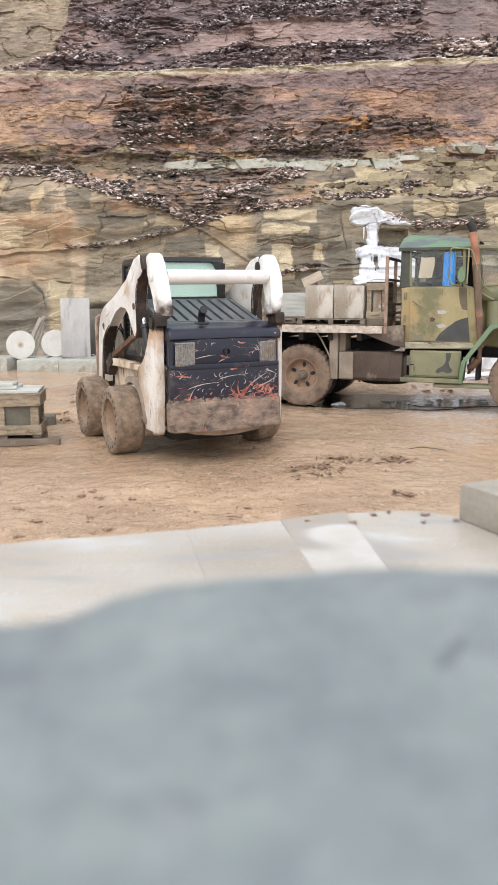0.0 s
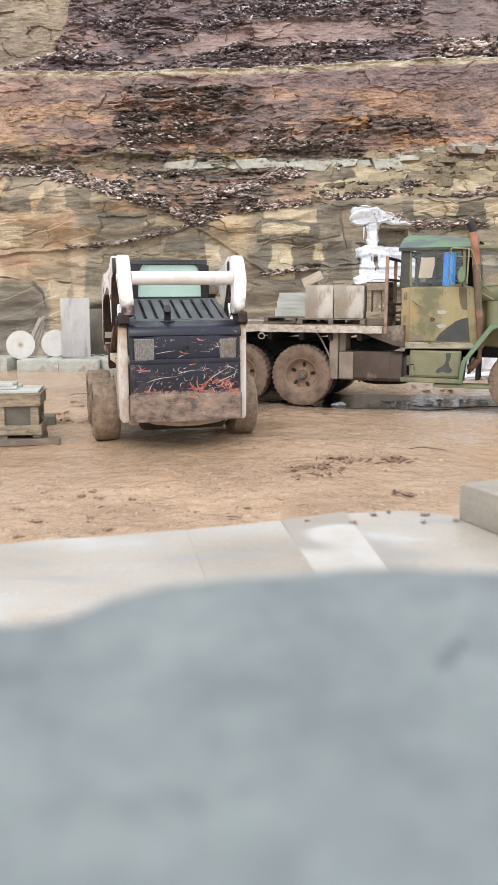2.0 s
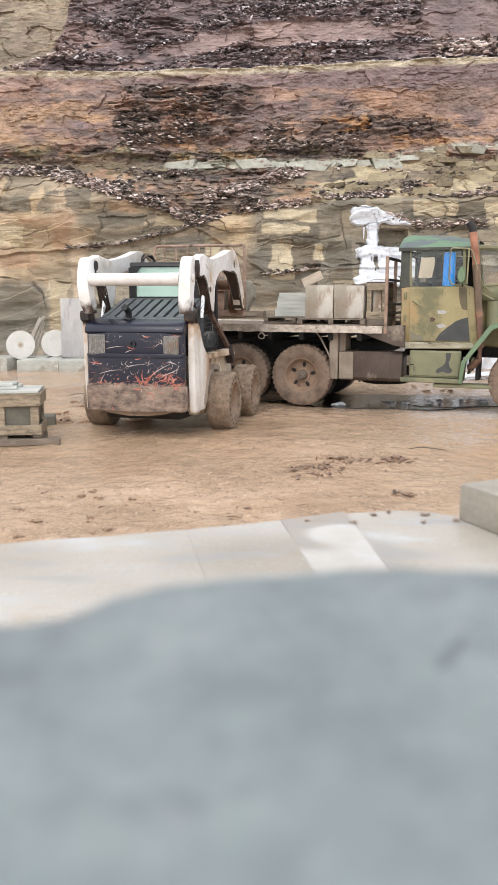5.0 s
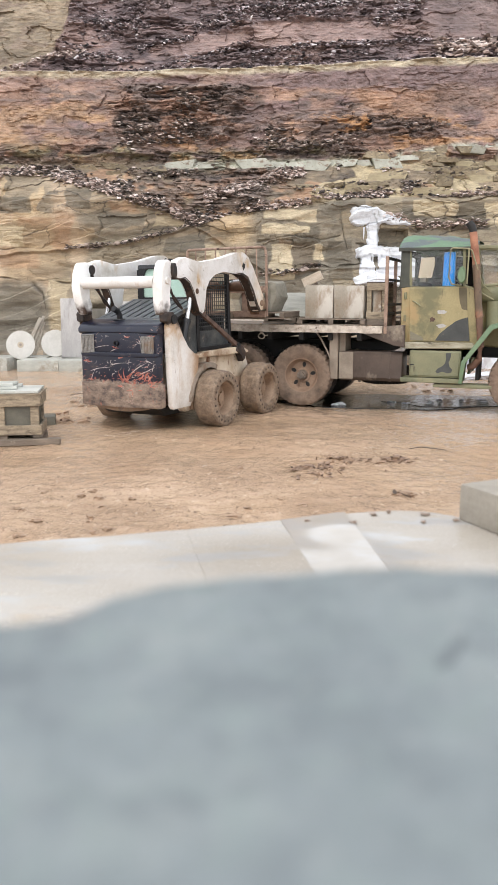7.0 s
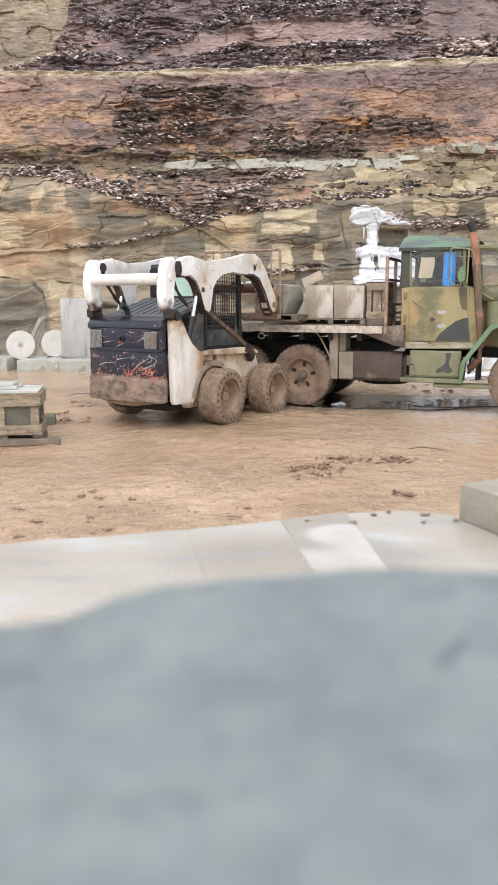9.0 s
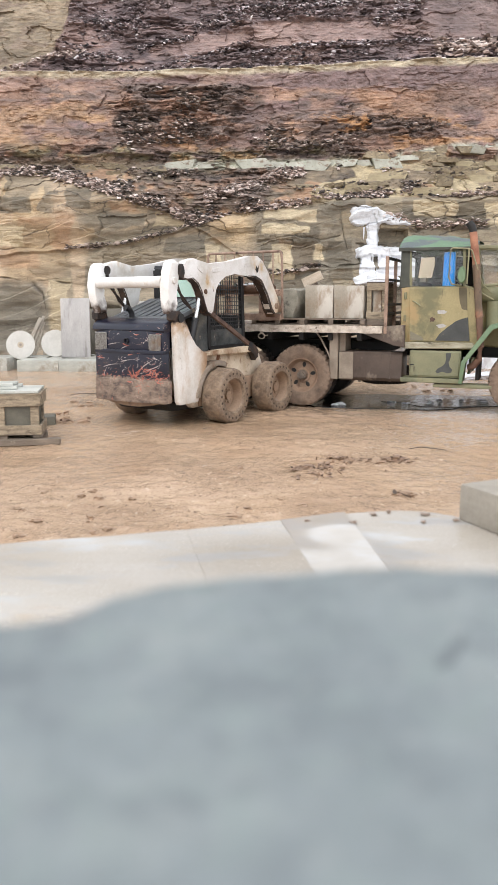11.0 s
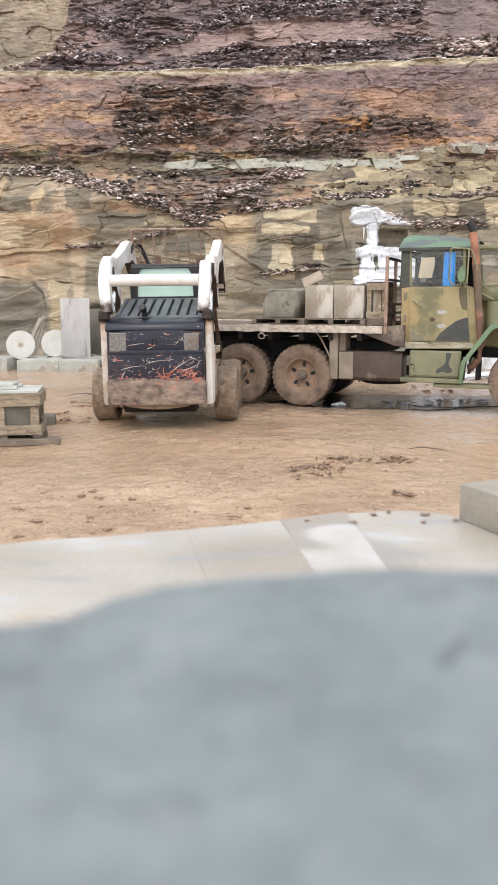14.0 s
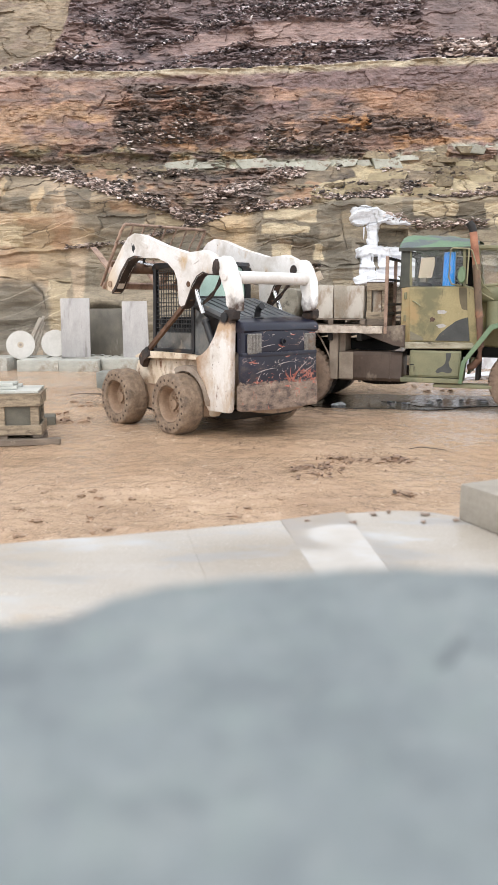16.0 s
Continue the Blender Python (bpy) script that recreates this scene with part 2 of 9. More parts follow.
wet_film(M_paver_wet, 3.2, 0.16)
wet_film(M_paver, 2.6, 0.075)
M_pebble = surf("damp_brown_chips", (lin(122, 104, 92), lin(154, 135, 120)), 3, (0.3, 0.6), bump=0.3)
M_ice = surf("snow_and_ice", (lin(200, 203, 208), lin(226, 229, 234)), 2, (0.3, 0.6), bump=0.7, depth=0.05, grain=10, stains=((lin(150, 150, 146), 3, 0.60, 0.70, (2, 1, 0.4), 0.3),))
M_twig = surf("dark_wet_twig", (lin(60, 48, 40), lin(92, 74, 60)), 9, (0.5, 0.7), bump=0.2)
M_mudclod = surf("wet_mud_clod", (lin(140, 114, 92), lin(176, 148, 123)), 6, (0.3, 0.6), bump=0.8, depth=0.02)


# ---- building helpers ----
def fbm(x, y, seed=0, octaves=5, gain=0.5):
    """Smooth value noise on arrays, about -1..1."""
    out, amp, tot = np.zeros_like(x, dtype=float), 1.0, 0.0
    for o in range(octaves):
        table = np.random.RandomState(seed * 31 + o).rand(256, 256) * 2 - 1
        fx, fy = np.floor(x).astype(int), np.floor(y).astype(int)
        tx, ty = x - fx, y - fy
        tx, ty = tx * tx * (3 - 2 * tx), ty * ty * (3 - 2 * ty)
        a, b = table[fx % 256, fy % 256], table[(fx + 1) % 256, fy % 256]
        c, d = table[fx % 256, (fy + 1) % 256], table[(fx + 1) % 256, (fy + 1) % 256]
        out += amp * ((a * (1 - tx) + b * tx) * (1 - ty) + (c * (1 - tx) + d * tx) * ty)
        tot += amp
        amp *= gain
        x, y = x * 2.03 + 17.1, y * 2.03 + 5.7
    return out / tot


def cellrand(i, j, seed=0):
    table = np.random.RandomState(seed).rand(512, 512)
    return table[i % 512, j % 512]


def smooth(a, b, x):
    t = np.clip((x - a) / (b - a), 0, 1)
    return t * t * (3 - 2 * t)


def finish(bm, name, material, sharp=35):
    me = bpy.data.meshes.new(name)
    bmesh.ops.recalc_face_normals(bm, faces=bm.faces)
    bm.to_mesh(me)
    bm.free()
    if material:
        for m in material if isinstance(material, (list, tuple)) else (material,):
            me.materials.append(m)
    me.polygons.foreach_set("use_smooth", [True] * len(me.polygons))
    me.set_sharp_from_angle(angle=radians(sharp))
    return me


def part(name, bm, material, parent, label="", m=None):
    ob = new(name, finish(bm, name, material))
    ob.parent = parent
    if m is not None:
        ob.matrix_basis = m
    if label:
        tagged(ob, label)
    return ob


def single(name, bm, material, m, label, category, group="", kind=""):
    ob = new(name, finish(bm, name, material))
    ob.matrix_basis = m
    return tagged(ob, label, category, group, kind)


def thing(name, m, label, category, group=""):
    ob = new(name)
    ob.empty_display_size = 0.1
    ob.matrix_basis = m
    return tagged(ob, label, category, group)


def pivot(name, parent, m, label=""):
    ob = new(name)
    ob.empty_display_size = 0.05
    ob.parent = parent
    ob.matrix_basis = m
    if label:
        tagged(ob, label)
    return ob


def box(bm, x0, x1, y0, y1, z0, z1, bevel=0.0, segs=1, m=None):
    r = bmesh.ops.create_cube(bm, size=1.0)
    vs = r["verts"]
    for v in vs:
        v.co = Vector(((x0 + x1) / 2 + v.co.x * (x1 - x0), (y0 + y1) / 2 + v.co.y * (y1 - y0), (z0 + z1) / 2 + v.co.z * (z1 - z0)))
    if m is not None:
        bmesh.ops.transform(bm, matrix=m, verts=vs)
    if bevel:
        edges = list({e for v in vs for e in v.link_edges})
        bmesh.ops.bevel(bm, geom=edges, offset=bevel, segments=segs, affect="EDGES", profile=0.5)
    return bm


def prism(bm, pts, axis, a, b, bevel=0.0, segs=1):
    """A flat outline drawn in the other two axes, given depth from a to b along axis."""
    def at(p, d):
        return Vector((d, p[0], p[1])) if axis == "x" else Vector((p[0], d, p[1])) if axis == "y" else Vector((p[0], p[1], d))
    lo = [bm.verts.new(at(p, a)) for p in pts]
    hi = [bm.verts.new(at(p, b)) for p in pts]
    n = len(pts)
    faces = [bm.faces.new(lo), bm.faces.new(hi[::-1])]
    faces += [bm.faces.new((lo[i], hi[i], hi[(i + 1) % n], lo[(i + 1) % n])) for i in range(n)]
    if bevel:
        edges = list({e for f in faces[:2] for e in f.edges})
        bmesh.ops.bevel(bm, geom=edges, offset=bevel, segments=segs, affect="EDGES", profile=0.5)
    return bm


def rod(bm, p0, p1, r, segs=10, r2=None):
    p0, p1 = Vector(p0), Vector(p1)
    d = p1 - p0
    m = Matrix.Translation((p0 + p1) / 2) @ d.to_track_quat("Z", "Y").to_matrix().to_4x4()
    bmesh.ops.create_cone(bm, cap_ends=True, segments=segs, radius1=r, radius2=r if r2 is None else r2, depth=d.length, matrix=m)
    return bm


def pipe(bm, pts, r, segs=8):
    """A bent tube through the points."""
    pts = [Vector(p) for p in pts]
    rings = []
    for i, p in enumerate(pts):
        d = (pts[min(i + 1, len(pts) - 1)] - pts[max(i - 1, 0)]).normalized()
        q = d.to_track_quat("Z", "Y")
        rr = r[i] if isinstance(r, (list, tuple)) else r
        rings.append([bm.verts.new(p + q @ Vector((rr * math.cos(2 * math.pi * k / segs), rr * math.sin(2 * math.pi * k / segs), 0))) for k in range(segs)])
    for a, b in zip(rings, rings[1:]):
        for k in range(segs):
            bm.faces.new((a[k], a[(k + 1) % segs], b[(k + 1) % segs], b[k]))
    bm.faces.new(rings[0][::-1])
    bm.faces.new(rings[-1])
    return bm


def lathe(bm, profile, axis="x", segs=40, wobble=None, closed=False):
    """Turn an outline of (along, radius) about an axis through the origin."""
    rings = []
    for j, (a, r) in enumerate(profile):
        ring = []
        for k in range(segs):
            t = 2 * math.pi * k / segs
            rr = r + (wobble(j, k) if wobble else 0.0)
            c, s = rr * math.cos(t), rr * math.sin(t)
            ring.append(bm.verts.new((a, c, s) if axis == "x" else (c, a, s) if axis == "y" else (c, s, a)))
        rings.append(ring)
    if closed:
        rings.append(rings[0])
    for p, q in zip(rings, rings[1:]):
        for k in range(segs):
            bm.faces.new((p[k], p[(k + 1) % segs], q[(k + 1) % segs], q[k]))
    bmesh.ops.remove_doubles(bm, verts=list({v for r in rings for v in r}), dist=1e-5)
    return bm


def rock(bm, c, size, seed, rough=0.18, m=None):
    """An angular lump: the hull of jittered points near the faces of a block."""
    rnd = random.Random(seed)
    vs = []
    for a in (-1, 1):
        for b in (-1, 1):
            for d in (-1, 1):
                for k in range(2):
                    p = Vector((a * rnd.uniform(0.5 - rough * 1.6, 0.5), b * rnd.uniform(0.5 - rough * 1.6, 0.5), d * rnd.uniform(0.5 - rough * 1.6, 0.5)))
                    p = Vector((p.x * size[0], p.y * size[1], p.z * size[2]))
                    vs.append(bm.verts.new((m @ p if m is not None else p) + Vector(c)))
    r = bmesh.ops.convex_hull(bm, input=vs)
    bmesh.ops.delete(bm, geom=[v for v in r["geom_interior"] if isinstance(v, bmesh.types.BMVert)], context="VERTS")
    return bm


def lump(bm, size, seed, rough=0.35):
    """A soft uneven clod: a ball pushed about at two scales and flattened."""
    r = bmesh.ops.create_icosphere(bm, subdivisions=3, radius=0.5)
    for v in r["verts"]:
        p = v.co.copy()
        k = 1 + rough * noise.noise(p * 3.2 + Vector((seed, 0, 0))) + 0.6 * rough * noise.noise(p * 8.0 + Vector((0, seed, 0)))
        v.co = Vector((p.x * k * size[0], p.y * k * size[1], p.z * k * size[2]))
    return bm


def mesh_object(name, verts, faces, material, smooth_on=True):
    me = bpy.data.meshes.new(name)
    me.from_pydata([tuple(v) for v in verts], [], [tuple(f) for f in faces])
    for m in material if isinstance(material, (list, tuple)) else (material,):
        me.materials.append(m)
    if smooth_on:
        me.polygons.foreach_set("use_smooth", [True] * len(me.polygons))
    me.update()
    return new(name, me)


def grid_faces(nx, ny):
    i = np.arange((nx - 1) * (ny - 1))
    a = (i // (nx - 1)) * nx + i % (nx - 1)
    return np.stack([a, a + 1, a + nx + 1, a + nx], 1)


# ---- ground: one wet mud sheet to the horizon ----
def mud_material():
    """Wet tan mud: smooth filmed stretches between gritty, lumpy ones."""
    m = bpy.data.materials.new("wet_brown_mud")
    m.use_nodes = True
    n, l = m.node_tree.nodes, m.node_tree.links
    b = n["Principled BSDF"]
    tc = n.new("ShaderNodeTexCoord")

    def tex(scale, detail, stretch=(1, 0.8, 1), rough=0.62):
        mp = n.new("ShaderNodeMapping")
        mp.inputs["Scale"].default_value = stretch
        l.new(tc.outputs["Object"], mp.inputs[0])
        t = n.new("ShaderNodeTexNoise")
        t.inputs["Scale"].default_value, t.inputs["Detail"].default_value, t.inputs["Roughness"].default_value = scale, detail, rough
        l.new(mp.outputs[0], t.inputs["Vector"])
        return t.outputs[0]

    def ramp(v, lo, hi, a=0.0, c=1.0):
        r = n.new("ShaderNodeMapRange")
        r.inputs[1].default_value, r.inputs[2].default_value, r.inputs[3].default_value, r.inputs[4].default_value = lo, hi, a, c
        l.new(v, r.inputs[0])
        return r.outputs[0]

    def over(base, mask, colour):
        x = n.new("ShaderNodeMix")
        x.data_type = "RGBA"
        l.new(mask, x.inputs[0])
        l.new(base, x.inputs[6])
        x.inputs[7].default_value = colour
        return x.outputs[2]

    broad, mid, grit = tex(0.7, 6), tex(7.0, 9, (1, 0.5, 1)), tex(38.0, 6, (1, 0.45, 1), 0.72)
    cr = n.new("ShaderNodeValToRGB")
    for k, (p, c) in enumerate(((0.30, lin(160, 133, 109)), (0.48, lin(176, 149, 123)), (0.70, lin(189, 163, 137)))):
        e = cr.color_ramp.elements[k] if k < 2 else cr.color_ramp.elements.new(p)
        e.position, e.color = p, c
    l.new(broad, cr.inputs[0])
    col = over(cr.outputs[0], ramp(mid, 0.58, 0.80), lin(154, 127, 104))
    col = over(col, ramp(tex(17.0, 7, (1, 0.4, 1), 0.68), 0.60, 0.66), lin(200, 177, 152))
    col = over(col, ramp(tex(24.0, 7, (1, 0.35, 1), 0.70), 0.59, 0.65), lin(122, 99, 81))
    col = over(col, ramp(tex(0.55, 5), 0.50, 0.66, 0.0, 0.6), lin(152, 125, 101))
    ov = n.new("ShaderNodeMix")
    ov.data_type, ov.blend_type = "RGBA", "OVERLAY"
    ov.inputs[0].default_value = 0.45
    # slurry spread out round the standing water
    mq = n.new("ShaderNodeMapping")
    mq.inputs["Location"].default_value, mq.inputs["Scale"].default_value = (-3.4 / 3.3, -12.5 / 1.75, 0), (1 / 3.3, 1 / 1.75, 0)
    l.new(tc.outputs["Object"], mq.inputs[0])
    far = n.new("ShaderNodeVectorMath")
    far.operation = "LENGTH"
    l.new(mq.outputs[0], far.inputs[0])
    rag = n.new("ShaderNodeMath")
    rag.operation = "MULTIPLY_ADD"
    rag.inputs[1].default_value = 1.3
    l.new(tex(1.6, 7, (1, 1.6, 1)), rag.inputs[0])
    l.new(far.outputs["Value"], rag.inputs[2])
    slurry = ramp(rag.outputs[0], 1.72, 1.45)
    col = over(col, ramp(slurry, 0.0, 1.0, 0.0, 0.75), lin(174, 149, 127))
    l.new(col, ov.inputs[6])
    l.new(grit, ov.inputs[7])
    l.new(ov.outputs[2], b.inputs["Base Color"])
    wet = n.new("ShaderNodeMath")
    wet.operation = "MAXIMUM"
    l.new(ramp(tex(0.9, 6), 0.30, 0.56), wet.inputs[0])
    l.new(slurry, wet.inputs[1])
    film = wet.outputs[0]
    rg = n.new("ShaderNodeMix")
    l.new(film, rg.inputs[0])
    l.new(ramp(grit, 0.3, 0.7, 0.14, 0.40), rg.inputs[2])
    rg.inputs[3].default_value = 0.07
    l.new(rg.outputs[0], b.inputs["Roughness"])
    dry = n.new("ShaderNodeMath")
    dry.operation = "MULTIPLY_ADD"
    dry.inputs[1].default_value, dry.inputs[2].default_value = -0.78, 1.0
    l.new(film, dry.inputs[0])
    h = n.new("ShaderNodeMath")
    h.operation = "MULTIPLY_ADD"
    h.inputs[1].default_value = 2.2
    l.new(mid, h.inputs[0])
    l.new(grit, h.inputs[2])
    bp = n.new("ShaderNodeBump")
    bp.inputs["Distance"].default_value = 0.032
    l.new(dry.outputs[0], bp.inputs["Strength"])
    l.new(h.outputs[0], bp.inputs["Height"])
    l.new(bp.outputs[0], b.inputs["Normal"])
    return m


def axis_steps(fine0, fine1, step, far):
    mid = np.arange(fine0, fine1 + step / 2, step)
    grow = step * np.cumsum(1.25 ** np.arange(1, 40))
    grow = grow[grow < far]
    return np.concatenate([fine0 - grow[::-1], mid, fine1 + grow])


def mud_height(x, y):
    h = 0.035 * fbm(x * 0.5, y * 0.6, 3, 3) + 0.018 * fbm(x * 1.6, y * 1.6, 4, 4) + 0.007 * fbm(x * 6, y * 5, 5, 3)
    # wheel ruts that cross the yard
    rut = np.sin((y - 9.2 + 0.25 * x) * 2.6) * 0.012 * smooth(-6, -2, x)
    grit = 0.009 * fbm(x * 13, y * 6, 10, 3) + 0.016 * np.maximum(0, fbm(x * 9 + 4, y * 11, 11, 3) - 0.12) * smooth(13, 7, y)
    near = 1 - smooth(30, 60, np.hypot(x, y - 10))
    # churned, drier lumps nearer the stone stack
    lump = np.maximum(0, fbm(x * 5, y * 4, 8, 4)) * 0.022 * (1 - smooth(6.2, 8.2, y + 0.35 * x))
    # standing water under and before the truck stays flat and low
    pool = np.exp(-(((x - 2.9) / 2.9) ** 4 + ((y - 13.4 + 0.05 * (x - 3.0)) / 1.05) ** 4))
    return ((h + rut) * (1 - pool) + lump + grit * (1 - pool)) * near + pool * (0.035 * fbm(x * 1.3, y * 2.6, 9, 4) + 0.010 * fbm(x * 7, y * 9, 13, 3) - 0.024)


gx, gy = axis_steps(-5.5, 6.5, 0.034, 900), axis_steps(4.6, 16.5, 0.034, 900)
GX, GY = np.meshgrid(gx, gy)
GZ = mud_height(GX, GY)
ground = mesh_object("ground", np.stack([GX.ravel(), GY.ravel(), GZ.ravel()], 1).tolist(), grid_faces(len(gx), len(gy)).tolist(), mud_material())
tagged(ground, "wet churned brown mud of the quarry yard", "ground", kind="structure")


def puddle(name, cx, cy, rx, ry, turn, seed, label, mat, lift=0.0):
    """A thin flat pool with an uneven edge."""
    bm = bmesh.new()
    rnd = random.Random(seed)
    n = 48
    ph = [rnd.uniform(0, 6.28) for _ in range(4)]
    rim = []
    for k in range(n):
        t = 2 * math.pi * k / n
        r = 1 + 0.18 * math.sin(3 * t + ph[0]) + 0.12 * math.sin(5 * t + ph[1]) + 0.08 * math.sin(9 * t + ph[2])
        rim.append((rx * r * math.cos(t), ry * r * math.sin(t)))
    prism(bm, rim, "z", -0.05, 0.0)
    return single(name, bm, mat, pose(cx, cy, lift - 0.004, 0, 0, turn), label, "puddle", kind="structure")


M_water = surf("muddy_standing_water", (lin(10, 9, 8), lin(22, 19, 17)), 3.0, (0.01, 0.03), bump=0.4, grain=12, stretch=(0.5, 1.4, 1), depth=0.03, spec=0.6)
M_ripple = surf("rippled_muddy_water", (lin(26, 22, 20), lin(60, 50, 43)), 3.0, (0.01, 0.04), bump=1.0, grain=9, stretch=(0.6, 1.3, 1), depth=0.10, spec=0.9)
puddle("puddle", 2.9, 13.4, 2.6, 0.92, -3, 3, "still dark rainwater puddle beneath the truck", M_water)
puddle("puddle", 4.1, 13.05, 1.75, 0.42, -3, 8, "rippled glinting rainwater beside the truck", M_ripple, 0.006)


# ---- quarry face ----
PROF_Z = np.array([-0.5, 0.0, 4.3, 5.0, 5.35, 7.85, 8.0, 11.4, 11.6, 12.6])
PROF_Y = np.array([20.9, 21.0, 21.5, 22.2, 22.5, 23.05, 23.7, 25.8, 29.0, 70.0])


def zone_top(x):
    """Height of the massive lower bed's top, a shallow V filled with rubble."""
    return np.interp(x, [-30, -6.8, -5.2, -3.6, -2.1, -1.45, -0.6, 0.9, 2.7, 6.6, 30], [5.0, 5.0, 4.95, 4.4, 3.9, 3.55, 3.85, 4.05, 4.3, 4.35, 4.4])


def bench_top(x):
    return np.interp(x, [-30, -6.9, -3.5, 0, 6.9, 30], [7.85, 7.86, 7.84, 7.93, 8.25, 8.4]) - 7.85


# long cracks across the lower bed: x and height along each, and depth
CRACKS = (((-7.5, -5.6, -4.3, -3.2), (3.98, 3.96, 3.92, 3.98), 1.0), ((-7.5, -6.4, -6.0, -5.3, -4.6), (2.34, 2.26, 2.20, 2.17, 2.10), 1.0), ((-5.9, -5.5, -5.38), (2.2, 1.85, 1.2), 0.8),
          ((-7.5, -6.2, -5.0), (2.95, 3.05, 3.0), 0.7), ((0.2, 1.1, 1.9, 2.4), (3.2, 3.34, 3.22, 3.3), 0.6), ((2.4, 2.5, 2.75), (3.9, 3.3, 2.4), 0.6), ((-3.0, -1.4, 0.3), (2.95, 2.6, 2.05), 0.5), ((4.3, 5.4, 6.8), (3.95, 3.85, 3.9), 0.7))


def crack_lines(x, z):
    g = np.zeros(x.shape)
    for k, (cx, cz, deep) in enumerate(CRACKS):
        d = np.abs(z - np.interp(x, cx, cz) - 0.10 * fbm(x * 1.6, z * 0 + k, 120, 5))
        steep = 1 + 2.5 * (abs(cz[-1] - cz[0]) > abs(cx[-1] - cx[0]))
        g = np.maximum(g, deep * smooth(-0.35, 0.1, fbm(x * 1.5 + k, z * 1.5, 121, 3)) * np.exp(-(d / (0.020 * steep)) ** 2) * (x > cx[0]) * (x < cx[-1]))
    return g


def cliff_shape(x, z):
    """How far the face stands out from its mean line, and the zone weights."""
    bend = 0.25 * fbm(x * 0.25, z * 0.15, 21, 3) + 0.05 * fbm(x * 1.1, z * 0.6, 20, 3)
    zz = z + bend * 0.6
    top = zone_top(x)
    massive = 1 - smooth(-0.1, 0.12, z - top)
    bench = smooth(-0.06, 0.06, z - 7.85 - bench_top(x))
    left_beige = smooth(0.0, 0.22, -5.55 + np.where(z > 8.55, 0.24, 1.9) * (z - 8.55) - x + 0.35 * fbm(z * 1.6, x * 1.6, 22, 4)) * bench
    edge = 0.35 * fbm(x * 1.4, z * 2.2, 23, 4)
    mid_dark = smooth(-3.95, -3.25, x + 1.6 * edge) * (1 - smooth(-0.6, 0.4, x + edge - 0.5 * (z - 6.8) - 0.1)) * smooth(5.85, 6.25, zz + 0.5 * edge) * smooth(7.62, 7.42, z + 0.25 * edge)
    low_right = np.exp(-((x - 3.4 + 1.4 * (zz - 6.3)) / 1.9) ** 2 - ((zz - 6.35 + 0.5 * edge) / 0.42) ** 2)
    low_strip = np.exp(-((zz - 5.62 - 0.08 * np.sin(x) + 0.4 * edge) / 0.26) ** 2) * (1 - 0.6 * smooth(2.5, 4, x))
    shale = np.clip(np.maximum.reduce([mid_dark, low_right, low_strip, 0.9 * bench * (1 - left_beige) * smooth(-0.30, 0.25, fbm(x * 0.7, z * 1.1, 24, 4) + 0.15)]), 0, 1) * (1 - massive)
    # broad smooth faces between the shale on the upper slope
    face1 = smooth(0.0, 0.5, x + edge) * smooth(4.6, 3.8, x) * smooth(8.72, 8.86, z - 0.05 * x + 0.2 * edge) * smooth(9.62, 9.46, z - 0.03 * x + 0.3 * edge)
    face2 = smooth(5.0, 5.4, x + edge) * smooth(9.0, 9.2, z + 0.3 * edge)
    face3 = smooth(-2.3, -2.0, x + edge) * smooth(0.2, -0.2, x) * smooth(8.5, 8.65, z - 0.2 * x - 0.3) * smooth(9.1, 8.95, z - 0.2 * x - 0.3)
    bare = np.maximum.reduce([face1, face2, 0.8 * face3]) * bench
    vee = smooth(-3.4, -2.4, x) * smooth(1.5, 0.6, x + 0.4 * edge) * smooth(5.35, 5.1, z) * smooth(-0.25, 0.05, fbm(x * 1.2, z * 2.4, 162, 4))
    shale = np.maximum(shale * (1 - 0.85 * bare), 0.8 * vee * (1 - massive))
    # thin shale plates, of uneven thickness
    wx, wz = x + 0.16 * fbm(x * 2.3, z * 4.0, 101, 4), zz + 0.045 * fbm(x * 2.2, z * 3.0, 102, 4)
    lay = wz * 16.0 + 1.5 * fbm(x * 0.8, z * 0.5, 25, 3)
    li = np.floor(lay).astype(int)
    cw = 0.10 + 0.40 * cellrand(li, li * 7 + 3, 26)
    cx = np.floor((wx + 0.06 * fbm(x * 6, z * 12, 18, 3)) / cw + 13.7 * cellrand(li, li + 5, 27)).astype(int)
    big = cellrand(np.floor(wx / 0.8 + 5.3 * np.floor(wz * 4.3)).astype(int), np.floor(wz * 4.3).astype(int), 104)
    plates = 0.55 * cellrand(cx, li, 28) ** 1.4 + 0.45 * big
    # thick blocky beds
    lay2 = zz * 2.3 + 1.1 * fbm(x * 0.6, z * 0.5, 29, 5)
    l2 = np.floor(lay2).astype(int)
    c2 = np.floor((x + 0.45 * fbm(x * 1.3, z * 1.8, 17, 5)) / (0.6 + 1.3 * cellrand(l2, l2 * 5, 30)) + 9.1 * cellrand(l2, l2 + 2, 31)).astype(int)
    beds = cellrand(c2, l2, 32)
    # fine lamination that runs along the beds
    lam = np.abs(fbm(x * 0.9 + 3 * bend, zz * 9.0, 16, 4))
    lamf = np.abs(fbm(x * 2.2, zz * 26.0, 15, 3))
    sweep = fbm(x * 0.35 + z * 0.5, z * 1.1 - x * 0.18, 33, 4)
    cross = np.abs(fbm(x * 0.8 - z * 1.6, z * 6.0 + x * 1.7, 14, 3))
